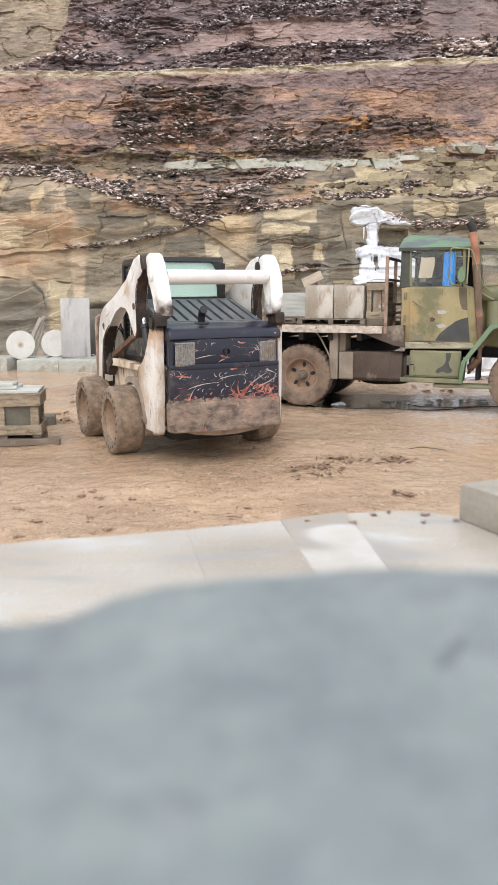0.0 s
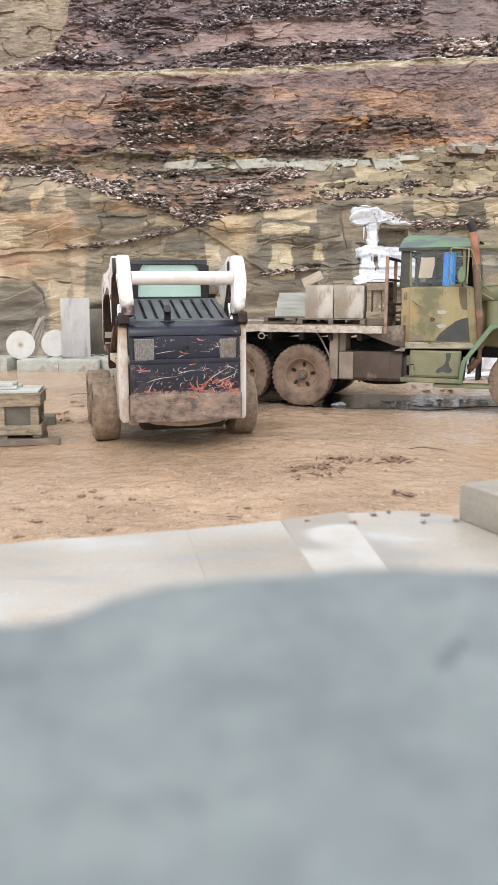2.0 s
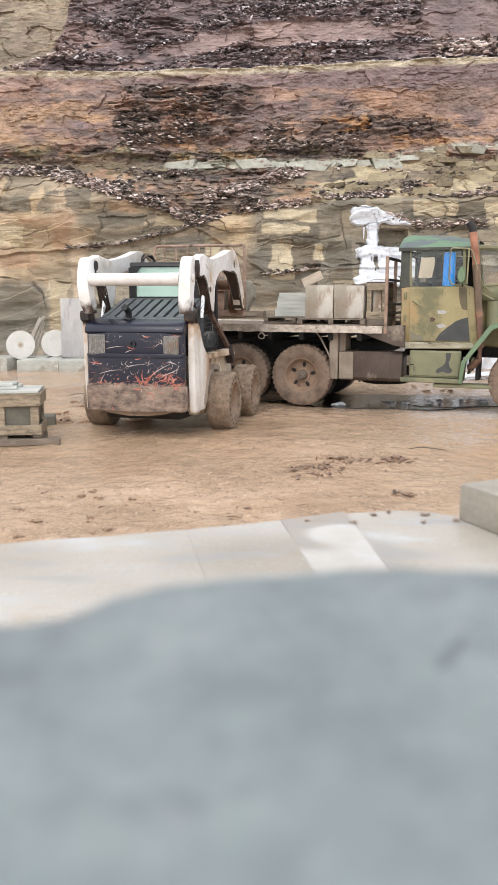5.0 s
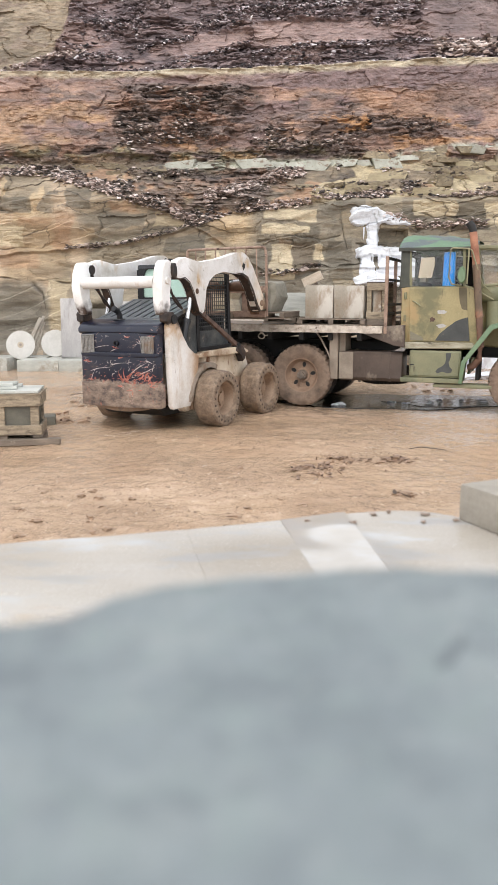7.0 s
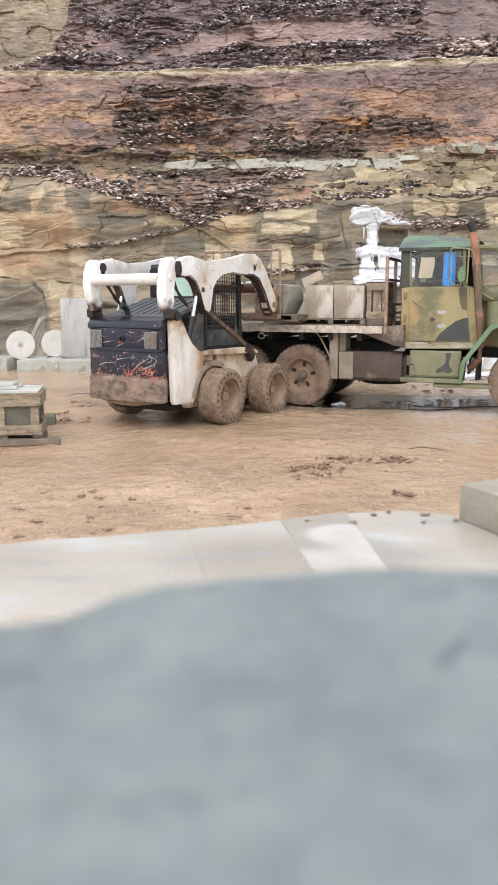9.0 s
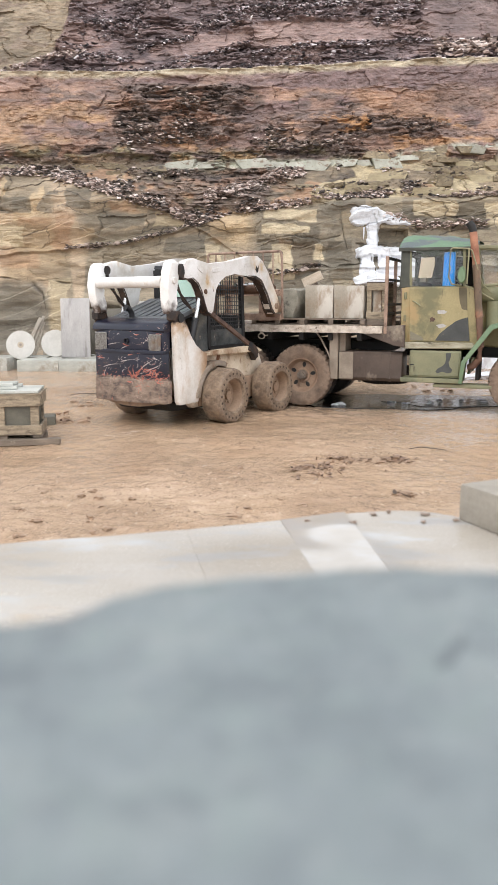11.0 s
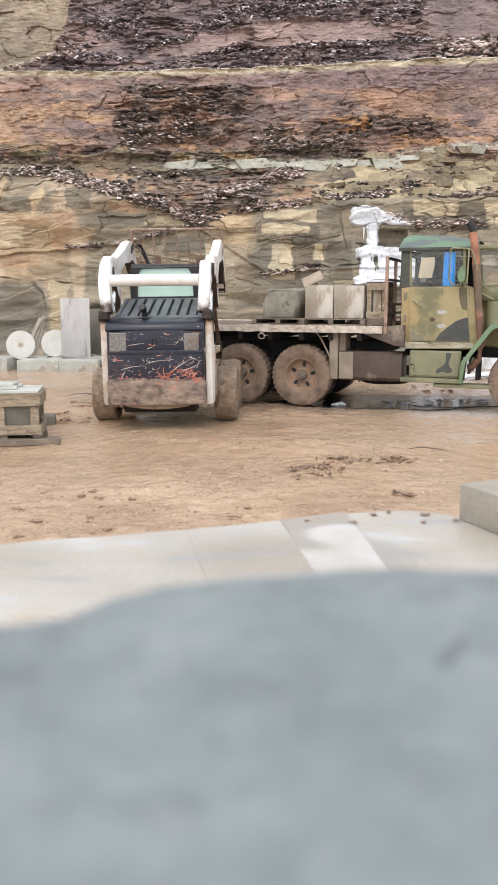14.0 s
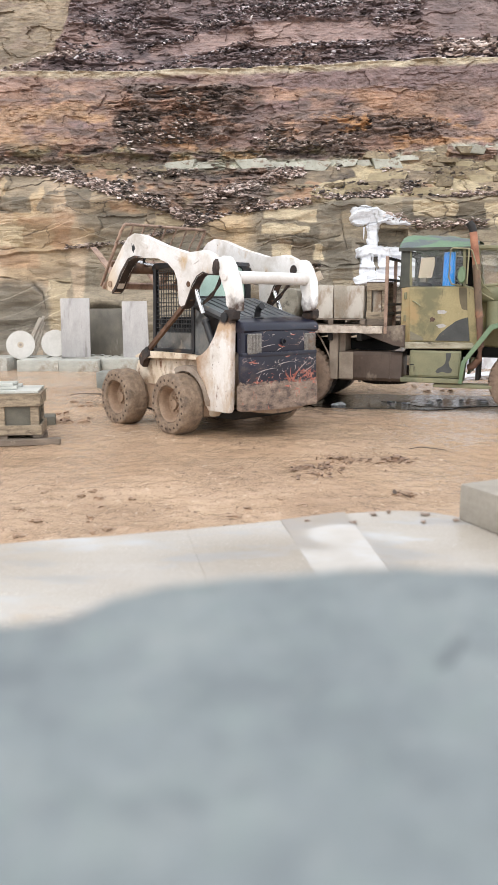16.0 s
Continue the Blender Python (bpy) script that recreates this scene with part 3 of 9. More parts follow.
    out = shale * (0.25 * plates + 0.17 * beds + 0.10 * fbm(x * 3, z * 6, 12, 4)) + (1 - shale) * (1 - massive) * (0.12 * beds + 0.08 * plates * smooth(-0.1, 0.25, fbm(x * 0.8, z * 1.5, 105, 3)) + 0.025 * lam + 0.09 * fbm(x * 1.6, z * 2.0, 106, 4))
    slope = z * 2.2 - x * 0.62 + 0.5 * fbm(x * 0.6, z * 0.6, 116, 3)
    shelf = slope - np.floor(slope)
    out = out + massive * 0.07 * smooth(0.0, 0.9, shelf) * smooth(1.0, 0.96, shelf) * smooth(-0.1, 0.2, fbm(x * 0.5, z * 0.7, 117, 3) + 0.05)
    out = out + massive * (0.24 * sweep + 0.11 * beds * smooth(1.6, 2.6, z) * (0.25 + 0.75 * np.maximum(smooth(-0.6, 0.6, x), smooth(3.2, 3.6, z))) + 0.05 * plates * smooth(-0.05, 0.15, fbm(x * 0.8, z * 1.2, 160, 3)) + 0.008 * lam + 0.012 * cross * smooth(-3.0, -1.0, x))
    # open bedding partings and short upright joints
    r1 = np.abs(fbm(x * 0.50 + 0.3 * edge, zz * 3.4 + 0.5 * fbm(x * 0.9, z * 1.2, 140, 3), 141, 5))
    r2 = np.abs(fbm(x * 0.9, zz * 7.5 + 0.4 * fbm(x * 1.3, z * 1.5, 142, 3), 143, 4))
    r3 = np.abs(fbm(x * 2.6 + 0.8 * fbm(x * 1.5, z * 3.0, 144, 3), zz * 0.9, 145, 4))
    open1 = smooth(0.028, 0.006, r1) * smooth(-0.05, 0.12, fbm(x * 0.7, z * 1.1, 146, 3))
    open2 = smooth(0.040, 0.010, r2) * smooth(0.0, 0.15, fbm(x * 1.1 + 4, z * 1.6, 147, 3))
    open3 = smooth(0.020, 0.004, r3) * smooth(0.10, 0.22, fbm(x * 1.4, z * 1.3, 148, 3))
    parting = np.clip(np.maximum.reduce([open1, 0.75 * open2, 0.6 * open3]), 0, 1) * (1 - massive) * (1 - 0.5 * bare) * (1 - 0.5 * left_beige) * np.maximum(smooth(5.1, 5.5, z), vee) * (0.22 + 0.78 * shale)
    out = out - 0.12 * parting
    cracks = crack_lines(x, z) * massive
    out = out - 0.06 * cracks
    out = out + 0.03 * lamf * (1 - 0.95 * massive) * (0.3 + 0.7 * shale)
    out = out + 0.06 * fbm(x * 2.2, z * 3.0, 35, 4) * (1 - 0.4 * massive) + 0.03 * fbm(x * 9, z * 16, 36, 3) * (1 - 0.85 * massive)
    # two thin ledges on the massive face, hollow at the foot on the west side
    seam = np.interp(x, [-7, -3.2, -1.5, 0.6, 1.6, 7], [2.85, 3.15, 3.6, 2.35, 2.5, 2.6]) + 0.06 * fbm(x * 2, x * 0, 13, 3)
    out = out + massive * 0.10 * np.exp(-((z - seam) / 0.05) ** 2) + massive * 0.12 * smooth(-0.06, 0.02, seam - z)
    hollow = np.exp(-((x + 6.05) / 0.62) ** 4 - ((z - 1.1) / 0.85) ** 4)
    out = out - 0.40 * hollow
    out = out - 0.45 * np.exp(-((x + 3.85) / 0.50) ** 6 - ((z - 0.85) / 0.62) ** 6)
    out = out + 0.35 * smooth(0.6, 0.0, z) * smooth(-0.6, 0.6, fbm(x * 1.2, z, 37, 3))
    # squared recess with a lintel beside the ice
    rec = smooth(3.38, 3.42, x) * (1 - smooth(4.18, 4.22, x)) * smooth(3.02, 3.06, z) * (1 - smooth(3.50, 3.53, z))
    out = out - 0.35 * rec
    return out, dict(massive=massive, shale=shale, bench=bench, beige=left_beige, plates=plates, beds=beds, sweep=sweep, mid=mid_dark, strip=low_strip, lowr=low_right, lam=lam, cross=cross, bend=bend, cell=c2 * 7919 + l2, cracks=cracks, parting=parting, bare=bare)


# stained or bared faces on the massive bed: x0, x1, z0, z1 of each
DAMP_FACES = ((-4.90, -4.18, 4.08, 4.55), (-6.75, -5.85, 3.92, 4.32), (-5.35, -5.05, 4.38, 4.50), (-3.95, -2.75, 3.56, 3.92), (1.15, 1.85, 2.2, 3.62), (-2.2, -1.1, 2.9, 3.35), (3.9, 4.6, 3.75, 4.0), (5.35, 6.35, 3.5, 4.22), (2.05, 2.75, 2.2, 3.2))
PALE_FACES = ((-6.7, -6.0, 3.05, 3.62), (-2.55, -1.70, 3.58, 3.98), (-1.12, -0.72, 2.62, 3.10), (0.42, 1.75, 3.74, 4.02), (0.35, 1.55, 3.38, 3.62), (0.55, 1.12, 2.2, 3.12), (1.72, 1.90, 2.72, 3.15), (4.3, 5.45, 3.84, 4.28), (6.25, 7.4, 3.66, 4.22), (-5.42, -4.80, 0.9, 2.25))
WARM_FACES = ((-5.25, -4.75, 2.9, 3.92), (-6.2, -5.3, 3.62, 3.86), (-3.6, -2.9, 4.0, 4.2), (-6.6, -5.6, 2.5, 2.9))


def faces(x, z, boxes, seed, soft=0.035, rag=0.16):
    """Mask of ragged-edged faces."""
    u, v = x + rag * fbm(x * 2.4, z * 2.4, seed, 5), z + 0.6 * rag * fbm(x * 2.0 + 7, z * 3.0, seed + 1, 5)
    m = np.zeros(x.shape)
    for a, b, c, d in boxes:
        m = np.maximum(m, smooth(-soft, soft, np.minimum(np.minimum(u - a, b - u), np.minimum(v - c, d - v))))
    return m


def cliff_colour(x, z, w):
    def c(r, g, b):
        return np.array(lin(r, g, b)[:3])

    def mix(a, b, t):
        return a + (b - a) * np.clip(t, 0, 1)[..., None]

    n1, n2, n3 = fbm(x * 0.5, z * 0.8, 41, 4), fbm(x * 1.7, z * 3.5, 42, 5), fbm(x * 6, z * 16, 43, 4)
    band = fbm(x * 0.3, z * 5.0 + 2 * w["bend"], 44, 4)
    # massive tan sandstone with grey damp faces that end at joints
    col = mix(c(140, 122, 98), c(186, 164, 132), 0.5 + 0.9 * n1 + 0.5 * band)
    blk = cellrand(np.floor(x * 0.9 + 0.35 * fbm(x * 2, z * 2, 51, 3)).astype(int) + 40, np.floor(z * 0.75 + 0.3 * fbm(x, z * 3, 52, 3)).astype(int) + 9, 53)
    damp = smooth(0.50, 0.54, blk + 0.5 * fbm(x * 0.9, z * 0.7, 46, 4)) * 0.75
    damp = np.maximum(damp, smooth(3.5, 2.6, z + 0.25 * n2) * smooth(-4.2, -3.4, x + 0.4 * n1) * smooth(6, 4, np.abs(x)) * 0.9)
    col = mix(col, mix(c(98, 90, 78), c(128, 118, 102), 0.5 + band + 0.8 * (w["cross"] - 0.3)), damp)
    # slanting sandstone beds that sweep across the face
    slant = fbm(x * 0.35 + z * 0.4, z * 5.5 - x * 1.5 + 1.2 * fbm(x * 0.6, z * 0.6, 113, 3), 114, 5)
    col = mix(col, c(96, 88, 74), smooth(0.05, 0.14, slant) * smooth(-5.4, -4.4, x) * 0.42)
    col = mix(col, c(180, 160, 132), smooth(-0.14, -0.24, slant) * smooth(-5.4, -4.4, x) * 0.30)
    col = mix(col, c(178, 128, 92), smooth(0.18, 0.34, fbm(x * 0.7 + 5, z * 1.1, 115, 4)) * smooth(0.5, -0.5, x) * 0.15)
    # smooth grey-olive bed behind the yard
    ctr = smooth(-5.3, -4.6, x + 0.4 * n1) * smooth(0.3, -0.5, x + 0.3 * n2) * smooth(3.35, 3.05, z + 0.3 * n1)
    col = mix(col, mix(c(110, 102, 87), c(144, 133, 114), 0.5 + 0.9 * n1 + 0.6 * band + 0.5 * slant), ctr * 0.88)
    # warm flowstone streaks on the west side, pale squares to the east
    col = mix(col, c(172, 152, 128), smooth(0.05, 0.25, fbm(x * 1.3, z * 0.3, 47, 3)) * smooth(-3.4, -4.4, x) * 0.8)
    jx, jz = x + 0.30 * fbm(x * 1.6, z * 1.6, 111, 4), z + 0.22 * fbm(x * 1.4 + 9, z * 1.8, 112, 4)
    row = np.floor(jz * 1.25).astype(int)
    pale_cell = cellrand(np.floor(jx * 1.05 + 0.37 * row).astype(int) + 30, row, 48)
    east = smooth(-0.2, 0.3, x) * smooth(1.7, 2.1, z)
    col = mix(col, c(112, 106, 94), east * 0.85)
    col = mix(col, c(172, 158, 132), smooth(0.62, 0.64, pale_cell) * east * 0.35)
    col = mix(col, c(138, 116, 92), smooth(0.34, 0.32, pale_cell) * smooth(0.22, 0.24, pale_cell) * east * 0.7)
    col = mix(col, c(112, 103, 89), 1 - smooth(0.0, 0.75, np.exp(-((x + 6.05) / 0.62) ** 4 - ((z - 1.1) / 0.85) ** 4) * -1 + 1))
    # recess between the slabs: its dark shading is put into the colour
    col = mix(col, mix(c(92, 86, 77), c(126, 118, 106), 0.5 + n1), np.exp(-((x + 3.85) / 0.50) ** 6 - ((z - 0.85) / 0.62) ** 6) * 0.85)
    col = mix(col, c(150, 116, 88), faces(x, z, WARM_FACES, 150, 0.10, 0.3) * 0.55)
    col = mix(col, c(86, 80, 69), faces(x, z, DAMP_FACES, 152, 0.02) * 0.72)
    col = mix(col, mix(c(164, 149, 122), c(184, 170, 143), 0.5 + n1), faces(x, z, PALE_FACES, 154, 0.02) * 0.85)
    # thin slanting laminae and rain streaks
    lamina = fbm(x * 0.7 + z * 0.5, z * 15.0 - x * 4.2 + 1.5 * fbm(x * 0.8, z * 0.8, 156, 3), 157, 4)
    streak = fbm(x * 3.4, z * 0.35, 158, 4)
    col = col * (1 + 0.16 * lamina + 0.16 * streak * smooth(4.2, 2.0, z))[..., None]
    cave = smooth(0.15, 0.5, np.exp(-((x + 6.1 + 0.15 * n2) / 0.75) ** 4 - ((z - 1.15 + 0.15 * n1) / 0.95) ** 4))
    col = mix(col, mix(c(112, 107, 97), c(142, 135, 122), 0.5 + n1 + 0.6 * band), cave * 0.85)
    tint = cellrand(w["cell"] // 7919 + 60, w["cell"] % 7919 + 60, 161)
    col = col * (0.96 + 0.34 * tint)[..., None]
    col = np.clip(col, 0.02, 0.7)
    # red-brown beds
    red = mix(c(108, 88, 80), c(144, 118, 103), 0.5 + 0.8 * n1 + 0.15 * band + 0.6 * fbm(x * 1.2, z * 1.5, 130, 4))
    red = mix(red, c(112, 94, 94), smooth(0.02, 0.22, fbm(x * 0.9 + 7, z * 1.5, 107, 5)) * 0.75)
    red = mix(red, c(152, 124, 105), smooth(0.12, 0.28, fbm(x * 1.2, z * 1.8 + 4, 108, 5)) * 0.7)
    red = mix(red, c(84, 74, 70), smooth(0.22, 0.32, fbm(x * 1.5, z * 4.2, 109, 5)) * 0.75)
    red = mix(red, c(164, 128, 94), smooth(0.16, 0.36, n2 + 0.25 * n1) * smooth(7.4, 6.2, z) * 0.8)
    red = mix(red, c(114, 100, 96), smooth(0.1, 0.4, band) * 0.6)
    red = mix(red, c(122, 104, 100), smooth(0.0, 0.5, z - 7.2) * 0.6)
    red = mix(red, c(156, 124, 100), np.clip(smooth(0.2, 0.8, x) * smooth(6.55, 6.75, z + 0.25 * n2) * smooth(7.50, 7.30, z + 0.25 * n2) * smooth(-0.35, 0.1, n1 + n2), 0, 1) * 0.6)
    red = mix(red, c(106, 90, 84), smooth(4.2, 5.6, x + n1) * smooth(6.5, 6.8, z) * 0.6)
    red = mix(red, c(104, 88, 88), smooth(0.2, 0.8, x) * smooth(7.35, 7.5, z + 0.2 * n2) * 0.65)
    red = mix(red, c(148, 122, 96), smooth(-3.3, -3.8, x) * smooth(7.1, 6.9, z + 0.3 * n2) * smooth(-0.3, 0.15, n1 + n2) * 0.65)
    upper = 1 - w["massive"]
    col = mix(col, red, upper * smooth(5.3, 5.5, z))
    rubble = upper * (1 - smooth(5.3, 5.5, z))
    low = mix(c(80, 72, 64), c(144, 128, 104), 0.5 + 0.9 * n2 + 0.4 * n1)
    low = mix(low, c(146, 116, 92), smooth(0.15, 0.3, fbm(x * 1.1, z * 2.4, 54, 4)) * 0.7)
    low = mix(low, c(152, 139, 113), smooth(0.08, 0.12, fbm(x * 0.9, z * 1.9, 55, 3)) * smooth(0.8, 1.8, x) * 0.95)
    col = mix(col, low, rubble)
    # shale
    shale = mix(c(57, 50, 48), c(138, 120, 111), w["plates"] ** 1.2 + 0.25 * n3)
    shale = mix(shale, c(150, 116, 96), smooth(0.15, 0.3, fbm(x * 1.4, z * 3.2, 110, 4)) * 0.6)
    shale = mix(shale, c(122, 116, 88), w["strip"] * smooth(-0.1, 0.3, n2) * 0.8)
    shale = mix(shale, c(164, 124, 84), w["lowr"] * smooth(0.2, 0.4, n3 + n2) + w["strip"] * smooth(0.28, 0.42, n2) * 0.5)
    col = mix(col, shale, w["shale"] * 0.92)
    # purple-grey beds above the bench
    purple = mix(c(78, 67, 68), c(134, 116, 113), 0.45 + 0.5 * n2 + 0.6 * (w["plates"] - 0.5))
    purple = mix(purple, c(132, 111, 104), smooth(0.1, 0.3, fbm(x * 0.6, z * 1.7, 56, 4)) * 0.7)
    col = mix(col, purple, w["bench"] * (1 - w["beige"]))
    beige = mix(c(101, 90, 75), c(133, 119, 100), 0.5 + n1 + 0.7 * band)
    beige = mix(beige, c(112, 98, 84), smooth(0.2, 0.36, n2))
    col = mix(col, beige, w["beige"])
    col = mix(col, mix(c(112, 95, 92), c(142, 121, 113), 0.5 + 0.8 * n1 + 0.5 * band), w["bare"] * 0.8)
    col = mix(col, mix(c(84, 72, 70), c(112, 96, 92), 0.5 + n1 + n2), smooth(4.6, 5.6, x + 0.5 * n1) * smooth(7.9, 8.1, z) * 0.75)
    ledge = np.exp(-((z - 7.80 - bench_top(x)) / (0.12 + 0.05 * n2)) ** 4)
    col = mix(col, mix(c(150, 138, 117), c(176, 166, 144), 0.5 + n2), ledge * 0.85)
    # pale green-grey band over the rubble
    bandz = np.interp(x, [-30, -2.4, 0, 3.2, 5.6, 30], [5.25, 5.25, 5.28, 5.4, 5.78, 6.0])
    pale = np.exp(-((z - bandz) / 0.10) ** 2) * smooth(-2.6, -2.0, x)
    col = mix(col, c(172, 174, 160), pale * smooth(-0.35, 0.05, fbm(x * 2.5, z * 2, 49, 3)))
    # joints, partings and cracks, with the shade in them painted dark
    edge = np.zeros(x.shape)
    edge[:, 1:] = np.maximum(edge[:, 1:], w["cell"][:, 1:] != w["cell"][:, :-1])
    edge[1:, :] = np.maximum(edge[1:, :], w["cell"][1:, :] != w["cell"][:-1, :])
    joint = edge * smooth(0.0, 0.2, fbm(x * 1.1, z * 1.4, 50, 3)) * (0.30 + 0.60 * w["massive"] * smooth(2.9, 3.4, z))
    part_line = (1 - smooth(0.0, 0.05, w["lam"])) * (1 - 0.95 * w["massive"]) * (0.25 + 0.75 * w["shale"])
    cross_line = (1 - smooth(0.0, 0.06, w["cross"])) * w["massive"] * smooth(-5.5, -3.5, x) * smooth(0.0, 0.2, n1 + 0.15)
    col = mix(col, np.broadcast_to(c(48, 41, 38), col.shape), np.maximum.reduce([joint * 0.8, part_line * 0.6, cross_line * 0.22, 0.88 * np.clip(w["cracks"], 0, 1)]))
    col = mix(col, np.broadcast_to(c(30, 26, 25), col.shape), 0.88 * w["parting"])
    col = col * ((1 + 0.44 * n3 * (1 - 0.6 * w["massive"])) * (1 - 0.30 * w["massive"]))[..., None]
    return np.clip(col * (1.42 - 0.07 * smooth(5.0, 5.6, z))[..., None], 0.01, 0.9)


def rock_material():
    m = bpy.data.materials.new("layered_quarry_rock")
    m.use_nodes = True
    n, l = m.node_tree.nodes, m.node_tree.links
    b = n["Principled BSDF"]
    at = n.new("ShaderNodeAttribute")
    at.attribute_name = "stone_colour"
    tc = n.new("ShaderNodeTexCoord")
    mp = n.new("ShaderNodeMapping")
    mp.inputs["Scale"].default_value = (1, 1, 2.8)
    l.new(tc.outputs["Object"], mp.inputs[0])
    t1, t2 = n.new("ShaderNodeTexNoise"), n.new("ShaderNodeTexNoise")
    for t, s in ((t1, 5.0), (t2, 22.0)):
        t.inputs["Scale"].default_value, t.inputs["Detail"].default_value, t.inputs["Roughness"].default_value = s, 8, 0.68
        l.new(mp.outputs[0], t.inputs["Vector"])
    mx = n.new("ShaderNodeMix")
    mx.data_type, mx.blend_type = "RGBA", "OVERLAY"
    l.new(at.outputs["Alpha"], mx.inputs[0])
    l.new(at.outputs["Color"], mx.inputs[6])
    l.new(t2.outputs[0], mx.inputs[7])
    # fine laminae: flat along the beds, and slanting ones over broad stretches
    tone = mx.outputs[2]
    for rot, sc, amount in ((0.03, (1.6, 1.6, 13.0), 0.14), (0.27, (1.6, 1.6, 12.0), 0.15)):
        mq = n.new("ShaderNodeMapping")
        mq.inputs["Rotation"].default_value = (0, rot, 0)
        mq.inputs["Scale"].default_value = sc
        l.new(tc.outputs["Object"], mq.inputs[0])
        tq = n.new("ShaderNodeTexNoise")
        tq.inputs["Scale"].default_value, tq.inputs["Detail"].default_value, tq.inputs["Roughness"].default_value, tq.inputs["Distortion"].default_value = 1.6, 8, 0.66, 0.25
        l.new(mq.outputs[0], tq.inputs["Vector"])
        cq = n.new("ShaderNodeMapRange")
        cq.inputs[1].default_value, cq.inputs[2].default_value = 0.28, 0.72
        l.new(tq.outputs[0], cq.inputs[0])
        xq = n.new("ShaderNodeMix")
        xq.data_type, xq.blend_type = "RGBA", "OVERLAY"
        xq.inputs[0].default_value = amount
        l.new(tone, xq.inputs[6])
        l.new(cq.outputs[0], xq.inputs[7])
        tone = xq.outputs[2]
    l.new(tone, b.inputs["Base Color"])
    mr = n.new("ShaderNodeMapRange")
    mr.inputs[3].default_value, mr.inputs[4].default_value = 0.35, 0.95
    l.new(t1.outputs[0], mr.inputs[0])
    l.new(mr.outputs[0], b.inputs["Roughness"])
    ad = n.new("ShaderNodeMath")
    l.new(t1.outputs[0], ad.inputs[0])
    l.new(t2.outputs[0], ad.inputs[1])
    bp = n.new("ShaderNodeBump")
    bp.inputs["Distance"].default_value = 0.06
    l.new(at.outputs["Alpha"], bp.inputs["Strength"])
    l.new(ad.outputs[0], bp.inputs["Height"])
    l.new(bp.outputs[0], b.inputs["Normal"])
    return m


M_rock = rock_material()
cxs = axis_steps(-7.9, 7.9, 0.026, 45)
czs = np.concatenate([np.arange(-0.4, 11.4, 0.022), np.arange(11.4, 12.61, 0.05)])
CX, CZ = np.meshgrid(cxs, czs)
CO, CW = cliff_shape(CX, CZ)
CY = np.interp(CZ - bench_top(CX) * smooth(6.5, 7.8, CZ), PROF_Z, PROF_Y) - CO + 0.0035 * np.abs(CX) ** 1.5
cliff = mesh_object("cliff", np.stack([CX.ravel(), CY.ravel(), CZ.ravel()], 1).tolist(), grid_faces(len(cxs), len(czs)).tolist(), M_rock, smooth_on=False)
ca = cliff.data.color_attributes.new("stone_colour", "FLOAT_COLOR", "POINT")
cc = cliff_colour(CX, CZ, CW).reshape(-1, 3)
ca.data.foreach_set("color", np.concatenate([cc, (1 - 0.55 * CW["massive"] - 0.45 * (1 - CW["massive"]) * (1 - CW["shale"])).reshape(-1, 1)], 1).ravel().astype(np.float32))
tagged(cliff, "layered sandstone and shale quarry face in tan, red-brown and purple beds", "cliff", kind="structure")


def face_y(x, z):
    """Where the quarry face stands at x, z."""
    xa, za = np.array([[float(x)]]), np.array([[float(z)]])
    o, _ = cliff_shape(xa, za)
    return float((np.interp(za - bench_top(xa) * smooth(6.5, 7.8, za), PROF_Z, PROF_Y) - o + 0.0035 * np.abs(xa) ** 1.5)[0, 0])


def chips(name, xs, zs, sizes, seed, material, label, lift=0.03):
    """Broken platy stone lying on the ledges, as one loose mass."""
    rs = np.random.RandomState(seed)
    n = len(xs)
    o, _ = cliff_shape(xs[None, :], zs[None, :])
    ys = (np.interp(zs[None, :] - bench_top(xs[None, :]) * smooth(6.5, 7.8, zs[None, :]), PROF_Z, PROF_Y) - o + 0.0035 * np.abs(xs[None, :]) ** 1.5)[0]
    base = np.array([[-1, -1, -1], [1, -1, -1], [1, 1, -1], [-1, 1, -1], [-1, -1, 1], [1, -1, 1], [1, 1, 1], [-1, 1, 1]], float) * 0.5
    fc = np.array([[0, 3, 2, 1], [4, 5, 6, 7], [0, 1, 5, 4], [1, 2, 6, 5], [2, 3, 7, 6], [3, 0, 4, 7]])
    V, F = [], []
    for i in range(n):
        s = sizes[i] * np.array([rs.uniform(0.8, 2.0), rs.uniform(0.6, 1.2), rs.uniform(0.12, 0.4)])
        r = np.array(Euler((rs.normal(0, 0.28), rs.normal(0, 0.25), rs.uniform(0, 6.28))).to_matrix())
        v = (base + rs.uniform(-0.16, 0.16, base.shape)) * s
        V.append(v @ r.T + np.array([xs[i], ys[i] - lift + rs.uniform(-0.03, 0.03), zs[i]]))
        F.append(fc + 8 * i)
    ob = mesh_object(name, np.concatenate(V).tolist(), np.concatenate(F).tolist(), material, smooth_on=False)
    return tagged(ob, label, "rubble", kind="stuff")


